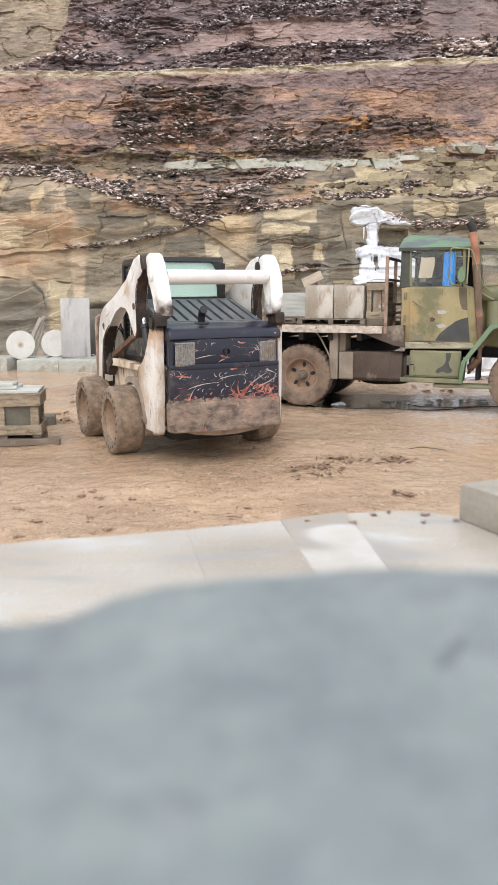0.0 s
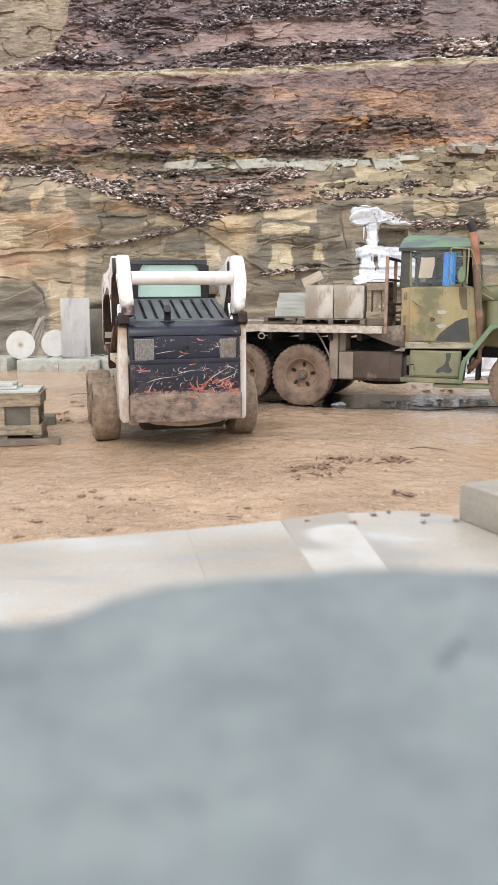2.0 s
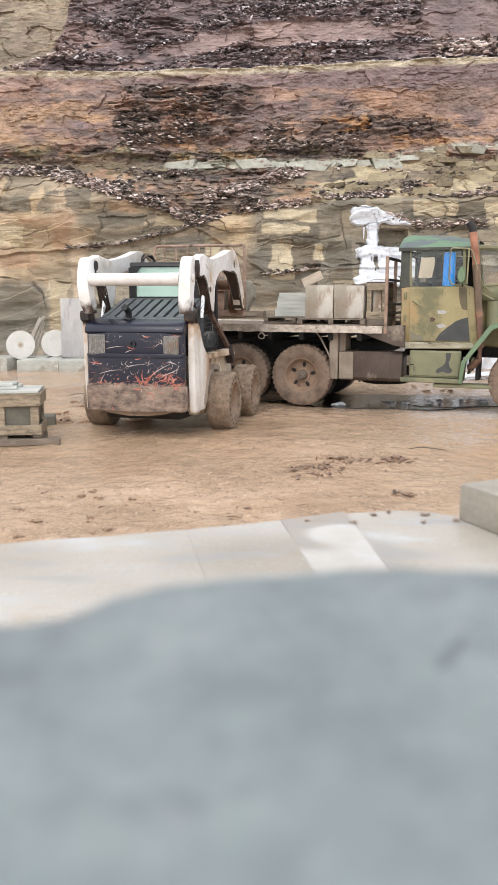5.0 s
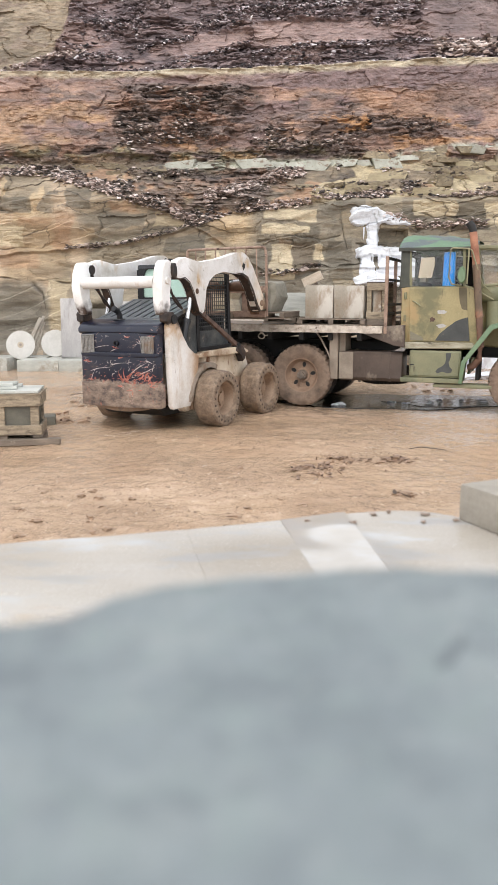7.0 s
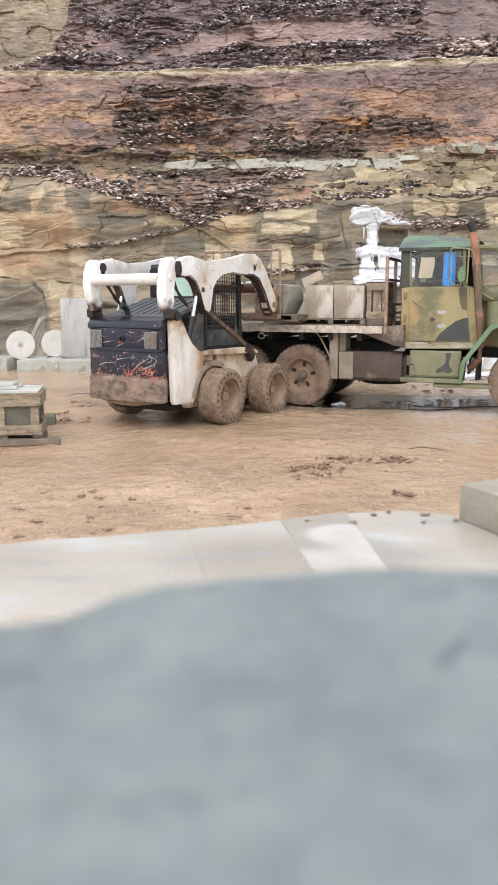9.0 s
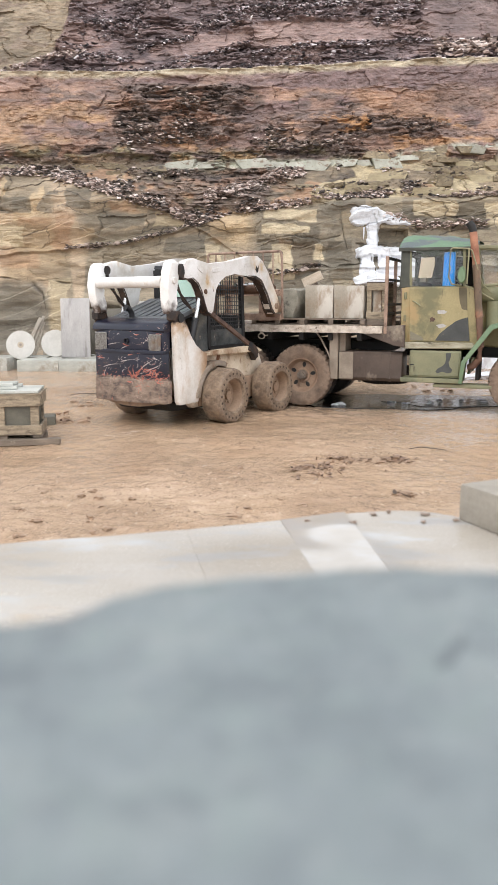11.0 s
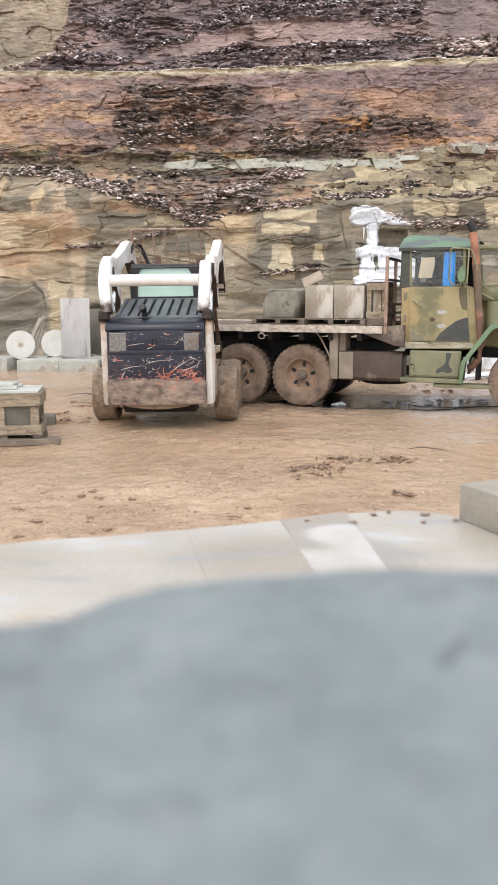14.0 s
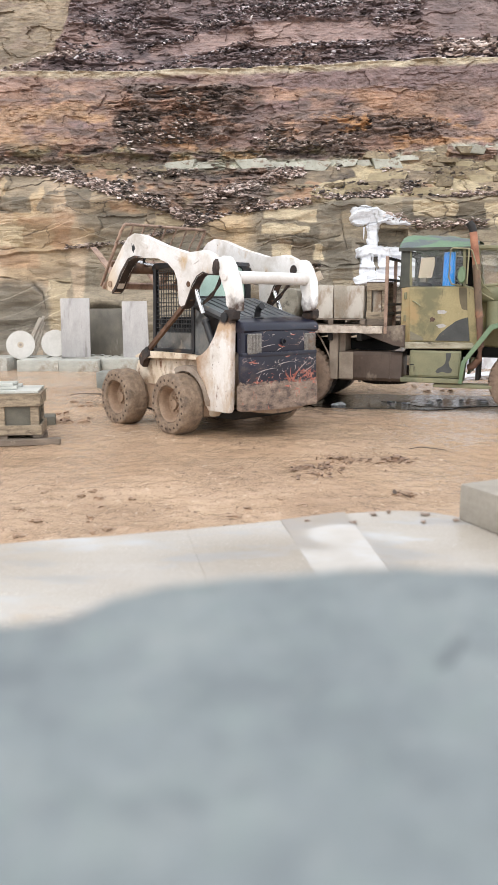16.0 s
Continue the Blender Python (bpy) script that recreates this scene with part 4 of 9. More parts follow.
def island_stone(name, cols, rough, bump=0.3):
    """Stone whose every loose piece has its own tone."""
    m = bpy.data.materials.new(name)
    m.use_nodes = True
    n, l = m.node_tree.nodes, m.node_tree.links
    b = n["Principled BSDF"]
    ge = n.new("ShaderNodeNewGeometry")
    ramp = n.new("ShaderNodeValToRGB")
    ramp.color_ramp.elements[0].color, ramp.color_ramp.elements[1].color = cols[0], cols[-1]
    for k, c in enumerate(cols[1:-1]):
        ramp.color_ramp.elements.new((k + 1) / (len(cols) - 1)).color = c
    l.new(ge.outputs["Random Per Island"], ramp.inputs[0])
    t = n.new("ShaderNodeTexNoise")
    t.inputs["Scale"].default_value, t.inputs["Detail"].default_value = 30, 5
    mx = n.new("ShaderNodeMix")
    mx.data_type, mx.blend_type = "RGBA", "OVERLAY"
    mx.inputs[0].default_value = 0.5
    l.new(ramp.outputs[0], mx.inputs[6])
    l.new(t.outputs[0], mx.inputs[7])
    l.new(mx.outputs[2], b.inputs["Base Color"])
    mr = n.new("ShaderNodeMapRange")
    mr.inputs[3].default_value, mr.inputs[4].default_value = rough
    l.new(t.outputs[0], mr.inputs[0])
    l.new(mr.outputs[0], b.inputs["Roughness"])
    bp = n.new("ShaderNodeBump")
    bp.inputs["Strength"].default_value, bp.inputs["Distance"].default_value = bump, 0.01
    l.new(t.outputs[0], bp.inputs["Height"])
    l.new(bp.outputs[0], b.inputs["Normal"])
    return m


# near-white and darkest tones put wet glints and crevice shade into the rubble
M_chip = island_stone("wet_platy_rubble", (lin(34, 30, 28), lin(62, 54, 50), lin(88, 77, 70), lin(114, 100, 91), lin(156, 138, 127), lin(232, 218, 212)), (0.12, 0.5))
M_chip_pale = island_stone("pale_wet_flakes", (lin(66, 57, 52), lin(118, 102, 94), lin(160, 140, 130), lin(204, 186, 177), lin(242, 230, 225)), (0.12, 0.5))
M_chip_purple = island_stone("wet_purple_rubble", (lin(38, 33, 34), lin(68, 59, 60), lin(96, 84, 85), lin(126, 112, 113), lin(178, 163, 165), lin(244, 238, 240)), (0.12, 0.45))


def along(xs_key, zs_key, n, spread, seed, wander=0.1):
    rs = np.random.RandomState(seed)
    x = rs.uniform(xs_key[0], xs_key[-1], n)
    z = np.interp(x, xs_key, zs_key) + rs.normal(0, 1, n) * spread
    return x, z


def rubble():
    rs = np.random.RandomState(5)

    def size(n, small, large, power=2.4):
        return small + large * rs.rand(n) ** power

    # the V of rubble above the massive bed: thick along its west arm, in clumps elsewhere
    n = 14000
    x1 = rs.uniform(-7.4, 7.4, n)
    t = rs.rand(n) ** 1.8
    reach = np.interp(x1, [-7.4, -5.2, -3.6, -1.4, 0.5, 7.4], [0.22, 0.28, 0.48, 0.85, 0.5, 0.5])
    z1 = zone_top(x1) + 0.02 + t * reach
    k1 = fbm(x1 * 1.1 + 3, z1 * 2.6, 61, 4) + rs.normal(0, 0.10, n) - 0.35 * t - 0.12 * (x1 > -1.2) + 0.16 * (x1 < -1.0) > -0.05
    x2, z2 = along([-4.9, -3.2, -1.5], [3.03, 3.17, 3.62], 420, 0.03, 6)
    x3, z3 = along([0.3, 1.2, 1.9], [2.35, 2.42, 2.6], 220, 0.04, 7)
    x4, z4 = along([-7, -4, -2.5, 2, 5, 7], [5.2, 5.15, 5.0, 5.15, 5.2, 5.0], 1900, 0.10, 8)
    x5, z5 = along([-3.6, 0, 2, 5.5], [6.2, 5.85, 6.05, 6.2], 1800, 0.24, 9)
    x6, z6 = rs.uniform(-3.6, 0.9, 4200), rs.uniform(5.85, 7.4, 4200)
    k6 = fbm(x6 * 1.3, z6 * 2.6, 66, 4) + rs.normal(0, 0.10, 4200) > 0.10
    x7, z7 = along([1.0, 2.2, 2.6], [5.75, 5.9, 5.95], 420, 0.09, 31)
    k4, k5 = fbm(x4 * 1.2, z4 * 2, 64, 3) > 0.08, fbm(x5 * 1.1, z5 * 2, 65, 3) > 0.12
    xs, zs = np.concatenate([x1[k1], x2, x3, x4[k4], x5[k5], x6[k6], x7]), np.concatenate([z1[k1], z2, z3, z4[k4], z5[k5], z6[k6], z7])
    chips("ledge_rubble", xs, zs, size(len(xs), 0.018, 0.085, 3.0), 11, M_chip, "loose wet platy stones lying along the rock ledges")
    # pale fresh scree along the arms of the V and on the eastern ledges
    xp, zp = along([-7.2, -5.4, -3.6, -2.1, -1.4], [5.02, 5.0, 4.46, 3.96, 3.62], 2700, 0.09, 16)
    xq, zq = along([-1.3, -0.6, 0.9, 2.7, 7.2], [3.66, 3.92, 4.10, 4.36, 4.42], 1800, 0.05, 17)
    xr, zr = along([-1.2, 0.2, 0.9, 1.5], [4.3, 4.75, 5.0, 5.06], 1100, 0.09, 18)
    xt, zt = along([3.5, 4.6, 6.3], [3.85, 3.62, 3.68], 420, 0.06, 19)
    kp, kq = fbm(xp * 1.6, zp * 3, 67, 3) > -0.15, fbm(xq * 1.4, zq * 3, 68, 3) > 0.04
    xs, zs = np.concatenate([xp[kp], xq[kq], xr, xt]), np.concatenate([zp[kp] + 0.09, zq[kq] + 0.05, zr, zt])
    chips("pale_scree", xs, zs, size(len(xs), 0.018, 0.08, 2.6), 19, M_chip_pale, "pale pinkish wet stone flakes along the ledge", 0.06)
    # upper slope: loose pieces gather in runs between bare faces
    m = 15000
    xa = rs.uniform(-6.6, 7.6, m)
    za = 8.0 + bench_top(xa) + 3.2 * rs.rand(m) ** 1.2
    _, wa = cliff_shape(xa[None, :], za[None, :])
    ka = (fbm(xa * 0.6 + za * 0.5, za * 1.6 - xa * 0.25, 63, 5) + rs.normal(0, 0.10, m) > 0.16) & (xa > -5.4 + 0.24 * (za - 8.6)) & (wa["bare"][0] < 0.3)
    runs = [along([-5.2, -2, 1, 3, 7.5], [8.02, 8.05, 8.12, 8.25, 8.5], 1000, 0.05, 12), along([-1.6, -0.7, 0.1, 1.6, 3.3], [9.42, 9.75, 10.0, 10.0, 10.3], 1500, 0.15, 21), along([-4.6, -3.8, -2.9], [9.75, 9.5, 9.55], 380, 0.14, 22),
            along([0.1, 1.8, 3.4, 5.2], [8.55, 8.78, 8.84, 8.98], 750, 0.05, 23), along([-2.5, -1.3, 0.0], [8.12, 8.38, 8.9], 300, 0.06, 25), along([3.6, 4.6, 5.2], [9.6, 9.9, 10.4], 480, 0.14, 26), along([-3.3, -2.4, -1.6], [8.75, 8.95, 9.1], 220, 0.05, 27), along([-5.0, -4.0, -3.3], [8.45, 8.5, 8.4], 260, 0.08, 28)]
    xs, zs = np.concatenate([xa[ka]] + [r[0] for r in runs]), np.concatenate([za[ka]] + [r[1] for r in runs])
    chips("slope_rubble", xs, zs, size(len(xs), 0.018, 0.08, 3.0), 13, M_chip_purple, "loose wet purple shale pieces on the upper slope")
    xf, zf = along([-7.1, -6.4, -5.6, -4.6], [7.99, 8.22, 8.5, 8.62], 620, 0.05, 29)
    xg, zg = along([5.3, 6.4, 7.5], [8.68, 8.75, 8.85], 330, 0.14, 24)
    xs, zs = np.concatenate([xf, xg]), np.concatenate([zf, zg])
    chips("pale_slope_scree", xs, zs, np.concatenate([size(len(xf), 0.018, 0.06), size(len(xg), 0.04, 0.16)]), 33, M_chip_pale, "pale broken stone spilling along the upper bench", 0.05)


rubble()


# ---- stone stack before the camera ----
def paving_stack():
    st = thing("paving_stack", pose(0, 0, 0), "pallet stack of wet cream sawn paving slabs", "stone stack")
    # outlines of the slabs on the top course, in metres from the lens's foot
    joints = [(-0.62, 1.385, 1.0), (-0.1255, 1.505, 0.0), (0.066, 1.563, 0.0), (0.205, 1.612, 0.0), (0.66, 1.66, 0.0)]
    ends = [(-0.40, 0.95), (-0.010, 0.95), (0.17, 0.95), (0.29, 0.95), (0.66, 0.95)]
    tilt = [(0.030, 0.0), (0.030, 0.0), (0.050, 0.0), (0.028, 0.0)]
    for k in range(4):
        a, b = joints[k], joints[k + 1]
        e, f = ends[k], ends[k + 1]
        bm = bmesh.new()
        gap = 0.0002 if k < 2 else 0.00002
        far = []
        steps = 14
        for s in range(steps + 1):
            t = s / steps
            x, y = a[0] + gap + (b[0] - a[0] - 2 * gap) * t, a[1] + (b[1] - a[1]) * t
            y += 0.006 * noise.noise(Vector((x * 9, k, 0)))
            if k == 3:
                y = float(np.interp(x, [0.205, 0.30, 0.36, 0.41, 0.46, 0.52, 0.66], [1.612, 1.634, 1.634, 1.615, 1.575, 1.525, 1.42]))
            far.append((x, y))
        pts = [(e[0] + gap, e[1])] + far + [(f[0] - gap, f[1])]
        lift = tilt[k][0]
        prism(bm, pts, "z", 1.257, 1.312, bevel=0.0008 if k < 2 else 0.0)
        for v in bm.verts:
            if v.co.z > 1.30:
                v.co.z += lift * (v.co.y - 1.2) - 0.25 * max(0, lift - 0.03)
        part("paving_slab", bm, M_paver_wet if k == 2 else M_paver, st)
    for c in range(1, 8):
        rnd = random.Random(40 + c)
        bm = bmesh.new()
        o = rnd.uniform(-0.015, 0.015)
        z1 = 1.26 - 0.065 * (c - 1) - 0.004
        prism(bm, [(-0.66 + o, 0.96), (-0.66 + o, 1.36 + o), (0.05, 1.53 + o), (0.37 + o, 1.60 + o), (0.46 + o, 1.55 + o), (0.63 + o, 1.41 + o), (0.63 + o, 0.96)], "z", z1 - 0.058, z1, bevel=0.004)
        part("stone_course", bm, M_cut, st)
    bm = bmesh.new()
    for x0 in (-0.6, -0.12, 0.32):
        box(bm, x0, x0 + 0.09, 0.98, 1.45, 0.10, 0.20, 0.006)
    box(bm, -0.66, 0.42, 0.98, 1.08, 0.0, 0.10, 0.006)
    box(bm, -0.66, 0.42, 1.28, 1.38, 0.0, 0.10, 0.006)
    part("pallet_base", bm, M_wood, st)
    bm = bmesh.new()
    box(bm, -0.64, 0.41, 0.97, 1.50, 0.20, 0.804, 0.01)
    part("stone_course", bm, M_cut, st)


paving_stack()


def corner_block():
    bm = bmesh.new()
    box(bm, 0, 0.42, 0, 0.30, 0, 0.078, 0.004, 2)
    single("sawn_stone_block", bm, M_cut, pose(0.4385, 1.575, 1.3215, 0, 0, -64) @ pose(0, 0, 0), "small sawn grey sandstone block on the paving stack", "stone block")


corner_block()


def crumbs():
    """Small chips lying along the stack's outer rim."""
    rnd = random.Random(8)
    spots = [(0.265, 1.60), (0.30, 1.618), (0.375, 1.60), (0.215, 1.545), (0.36, 1.55), (0.43, 1.56), (0.12, 1.555)]
    for k, (x, y) in enumerate(spots):
        bm = bmesh.new()
        lump(bm, (rnd.uniform(0.009, 0.022), rnd.uniform(0.007, 0.014), rnd.uniform(0.004, 0.006)), 70 + k, 0.9)
        single("stone_chip", bm, M_pebble, pose(x, y, 1.3145 + 0.030 * (y - 1.2), 0, 0, rnd.uniform(0, 360)), "small brown stone chip on the paving stack", "stone chip", "chips on the stack")


crumbs()


def near_stone():
    """The grey stone on which the camera rests: a thick slab with a worn, uneven far edge."""
    xs = np.linspace(-0.5, 0.5, 161)
    edge = np.interp(xs, [-0.5, -0.078, -0.052, -0.045, -0.027, 0.002, 0.031, 0.056, 0.066, 0.094, 0.5], [0.198, 0.221, 0.228, 0.242, 0.254, 0.263, 0.268, 0.272, 0.268, 0.267, 0.26])
    edge = edge + 0.0015 * fbm(xs * 60, xs * 0, 71, 4)
    prof = [(-0.30, 0.0), (-0.12, 0.0), (-0.07, 0.0), (-0.03, -0.0002), (-0.012, -0.0012), (-0.004, -0.0035), (0.0, -0.008), (0.001, -0.02), (0.001, -0.12), (-0.30, -0.12)]
    V = []
    for d, z in prof:
        for x, e in zip(xs, edge):
            zz = 1.69 + z
            if z > -0.02:
                zz += 0.0007 * noise.noise(Vector((x * 90, (e + d) * 90, 0)))
            V.append((x, e + d, zz))
    ob = mesh_object("near_stone", V, grid_faces(len(xs), len(prof)).tolist(), M_nearstone)
    tagged(ob, "thick blue-grey stone slab with a worn edge", "stone slab")
    bm = bmesh.new()
    prism(bm, [(-0.0062, -0.0006), (-0.003, -0.0016), (0.002, -0.0013), (0.0058, -0.0002), (0.0064, 0.0008), (0.001, 0.0012), (-0.004, 0.0006)], "z", -0.001, 0.0009)
    part("scuff_mark", bm, M_scuff, ob, "dark scuff on the stone", m=pose(0.0538, 0.193, 1.6898, 0, 0, 55) @ Matrix.Diagonal((1.95, 1.15, 1, 1)))
    bm = bmesh.new()
    box(bm, -0.48, 0.48, -0.08, 0.175, 0.0, 1.568, 0.01)
    for v in bm.verts:
        v.co.x += 0.006 * noise.noise(v.co * 5)
    single("stone_pile", bm, M_cut, pose(0, 0, 0), "tall pile of grey sawn stone beneath a slab", "stone pile")


near_stone()


# ---- flatbed truck: local x forward, y to its left, z up; origin on the ground below the first rear axle ----
TRUCK = pose(1.231, 13.744, 0, 0, 0, -20)


M_camo_dark = surf("faded_black_camouflage", (lin(56, 58, 58), lin(76, 78, 76)), 3, (0.5, 0.7), bump=0.1, stains=((lin(120, 112, 92), 4, 0.62, 0.7, (1, 1, 1), 0.7),))
M_camo_brown = surf("faded_brown_camouflage", (lin(92, 84, 64), lin(108, 98, 76)), 3, (0.5, 0.7), bump=0.1)
M_sill = surf("scraped_pale_sill", (lin(118, 112, 88), lin(160, 154, 134), lin(186, 180, 164)), 9, (0.4, 0.7), bump=0.2, stretch=(0.4, 1, 1), stains=((lin(72, 68, 56), 6, 0.56, 0.64, (0.5, 1, 1), 0.8),))
M_camo_grey = surf("faded_grey_camouflage", (lin(112, 108, 92), lin(128, 122, 104)), 3, (0.5, 0.7), bump=0.1)


def truck_tyre_bm(r=0.505, half=0.115):
    bm = bmesh.new()
    prof = [(-half * 0.80, 0.275), (-half * 1.05, 0.33), (-half * 1.12, 0.40), (-half * 1.12, 0.452), (-half * 1.02, r - 0.012), (-half * 0.15, r), (half * 0.15, r),
            (half * 1.02, r - 0.012), (half * 1.12, 0.452), (half * 1.12, 0.40), (half * 1.05, 0.33), (half * 0.80, 0.275)]
    # notches between the lugs, staggered from shoulder to shoulder
    lathe(bm, prof, "y", 180, wobble=lambda j, k: -0.020 if (j in (3, 4) and k % 5 in (0, 1)) or (j in (7, 8) and k % 5 in (2, 3)) else -0.012 if (j == 5 and k % 5 in (0, 1)) or (j == 6 and k % 5 in (2, 3)) else 0.0, closed=True)
    return bm


def truck_rim_bm(dish):
    """Steel disc with five oval hand holes; dish: how deep the centre lies."""
    bm = bmesh.new()
    prof = [(-0.085, 0.285), (-0.098, 0.278), (-0.092, 0.262), (-0.04, 0.250), (dish, 0.215), (dish, 0.13), (dish - 0.015, 0.115), (dish - 0.015, 0.05), (dish - 0.01, 0.0)]
    lathe(bm, prof, "y", 40)
    return bm


def truck_wheel(parent, x, y, out, dual):
    """out: -1 on the truck's right side, +1 on its left."""
    w = pivot("wheel", parent, pose(x, y, 0.505, 0, 0, 0 if out < 0 else 180))
    part("tyre", truck_tyre_bm(), M_truck_tyre, w, "mud-brown military tread tyre")
    part("rim", truck_rim_bm(0.02 if dual else -0.06), M_rim, w, "dusty tan steel rim")
    bm = bmesh.new()
    base = 0.02 if dual else -0.06
    rod(bm, (0, base - 0.005, 0), (0, base - 0.10, 0), 0.088, 18, 0.074)
    rod(bm, (0, base - 0.10, 0), (0, base - 0.125, 0), 0.058, 14, 0.050)
    for k in range(8):
        t = 2 * math.pi * k / 8
        rod(bm, (0.058 * math.cos(t), base - 0.08, 0.058 * math.sin(t)), (0.058 * math.cos(t), base - 0.098, 0.058 * math.sin(t)), 0.010, 6)
    part("hub", bm, M_hub, w)
    # hand holes are not cut: dark discs stand in for their shade
    for k in range(5):
        t = 2 * math.pi * (k + 0.1) / 5
        m = Matrix.Rotation(t, 4, "Y")
        bm = bmesh.new()
        bmesh.ops.create_cone(bm, cap_ends=True, segments=12, radius1=0.030, radius2=0.030, depth=0.012,
                              matrix=m @ Matrix.Translation((0, base - 0.004, 0.172)) @ Matrix.Rotation(math.pi / 2, 4, "X") @ Matrix.Diagonal((1.0, 1.45, 1, 1)))
        part("hand_hole", bm, M_soot, w, "dark oval disc in place of a hand hole")
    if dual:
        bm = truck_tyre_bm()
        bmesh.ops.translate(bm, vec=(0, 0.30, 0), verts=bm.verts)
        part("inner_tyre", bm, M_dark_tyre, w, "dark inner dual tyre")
    return w


def build_truck():
    tr = thing("flatbed_truck", TRUCK, "muddy six-wheeled camouflage army flatbed truck loaded with stone", "truck")
    for x in (0.0, -1.06):
        truck_wheel(tr, x, -1.02, -1, True)
        truck_wheel(tr, x, 1.02, 1, True)
    truck_wheel(tr, 3.42, -0.92, -1, False)
    truck_wheel(tr, 3.42, 0.92, 1, False)
    # frame rails, axles, cross pieces
    for y in (-0.42, 0.42):
        bm = bmesh.new()
        box(bm, -2.3, 4.4, y - 0.04, y + 0.04, 0.82, 1.05, 0.01)
        part("frame_rail", bm, M_under, tr)
    for x in (0.0, -1.06, 3.42):
        bm = bmesh.new()
        rod(bm, (x, -0.95, 0.505), (x, 0.95, 0.505), 0.07, 12)
        bmesh.ops.create_uvsphere(bm, u_segments=12, v_segments=8, radius=0.2, matrix=Matrix.Translation((x, 0.1, 0.52)))
        part("axle", bm, M_under, tr)
    for y in (-0.52, 0.52):
        bm = bmesh.new()
        prism(bm, [(-1.05, 0.60), (-0.53, 0.80), (0.0, 0.60), (0.0, 0.66), (-0.53, 0.90), (-1.05, 0.66)], "y", y - 0.05, y + 0.05)
        part("leaf_spring", bm, M_under, tr)
    # deck
    bm = bmesh.new()
    box(bm, -2.55, 1.30, -1.20, 1.20, 1.215, 1.30, 0.006)
    part("deck", bm, M_wood_grey, tr, "timber truck deck under a skin of mud")
    bm = bmesh.new()
    n = 60
    top, bot = [], []
    for k in range(n + 1):
        x = -2.56 + (1.32 + 2.56) * k / n
        top.append((x, 1.318 + 0.008 * noise.noise(Vector((x * 6, 0, 0)))))
        bot.append((x, 1.205 + 0.010 * noise.noise(Vector((x * 5, 3, 0)))))
    prism(bm, top + bot[::-1], "y", -1.235, -1.195, 0.006)
    part("deck_rail", bm, M_deck, tr, "pale scuffed muddy steel deck rail")
    bm = bmesh.new()
    box(bm, -2.56, 1.32, 1.20, 1.235, 1.205, 1.318, 0.006)
    part("deck_rail", bm, M_deck, tr)
    for k, x in enumerate((-2.0, -1.5, -1.05, -0.53, 0.0, 0.48, 0.95)):
        bm = bmesh.new()
        box(bm, x - 0.04, x + 0.04, -1.15, 1.15, 1.08, 1.213, 0.008)
        part("cross_member", bm, M_under, tr)
    bm = bmesh.new()
    rnd = random.Random(3)
    for k in range(70):
        x, y = rnd.uniform(-2.4, 1.2), rnd.uniform(-1.15, -0.7)
        rock(bm, (x, y, 1.31), (rnd.uniform(0.03, 0.10), rnd.uniform(0.03, 0.07), rnd.uniform(0.015, 0.035)), k, 0.3)
    tagged(part("deck_mud", bm, M_mudclod, tr, "clods of mud on the deck"), kind="stuff")
    bm = bmesh.new()
    pts = [(-0.64 + 0.055 * math.cos(t), -1.242, 1.135 + 0.042 * math.sin(t)) for t in [2 * math.pi * k / 14 for k in range(15)]]
    pipe(bm, pts, 0.011, 6)
    box(bm, -0.67, -0.61, -1.244, -1.236, 1.17, 1.21, 0.003)
    part("tie_ring", bm, M_strut, tr, "pale steel tie ring")
    # sloping deck apron and strut behind the cab
    bm = bmesh.new()
    prism(bm, [(1.00, 1.20), (1.32, 1.31), (1.66, 1.34), (1.66, 1.00), (1.50, 1.02)], "y", -1.18, -1.10, 0.006)
    part("deck_apron", bm, M_tank, tr, "mud-splashed sloping deck apron")
    bm = bmesh.new()
    box(bm, 0.46, 0.60, -1.10, -0.98, 0.46, 1.20, 0.01)
    box(bm, 0.60, 0.70, -1.00, -0.6, 0.90, 1.20, 0.01)
    part("deck_strut", bm, M_strut, tr, "pale muddy steel strut")
    bm = bmesh.new()
    pipe(bm, [(0.22, -1.0, 1.20), (0.30, -1.03, 1.10), (0.40, -1.05, 0.93), (0.46, -1.05, 0.80)], 0.014, 6)
    part("air_hose", bm, M_strut, tr, "pale grey hose")
    # headboard rack
    for y in (-1.16, -0.4, 0.4, 1.16):
        bm = bmesh.new()
        box(bm, 1.335, 1.385, y - 0.025, y + 0.025, 1.20, 2.37, 0.006)
        part("rack_post", bm, M_rustbar, tr, "rusty brown headboard post")
    for z in (2.345, 2.02, 1.64, 1.50):
        bm = bmesh.new()
        box(bm, 1.34, 1.38, -1.13, 1.13, z - 0.02, z + 0.02, 0.005)
        part("rack_rail", bm, M_black, tr)
    # fuel tank
    bm = bmesh.new()
    prism(bm, [(-1.06, 0.50), (-1.06, 0.86), (-1.02, 0.91), (-0.60, 0.91), (-0.56, 0.86), (-0.56, 0.50), (-0.60, 0.45), (-1.02, 0.45)], "x", 0.62, 1.62, 0.02, 2)
    tank = part("fuel_tank", bm, M_tank, tr, "mud-brown steel fuel tank")
    for x in (0.80, 1.42):
        bm = bmesh.new()
        prism(bm, [(-1.068, 0.49), (-1.068, 0.87), (-1.025, 0.918), (-0.55, 0.918), (-0.55, 0.45), (-1.025, 0.442)], "x", x - 0.018, x + 0.018)
        part("tank_strap", bm, M_tank, tank)
    bm = bmesh.new()
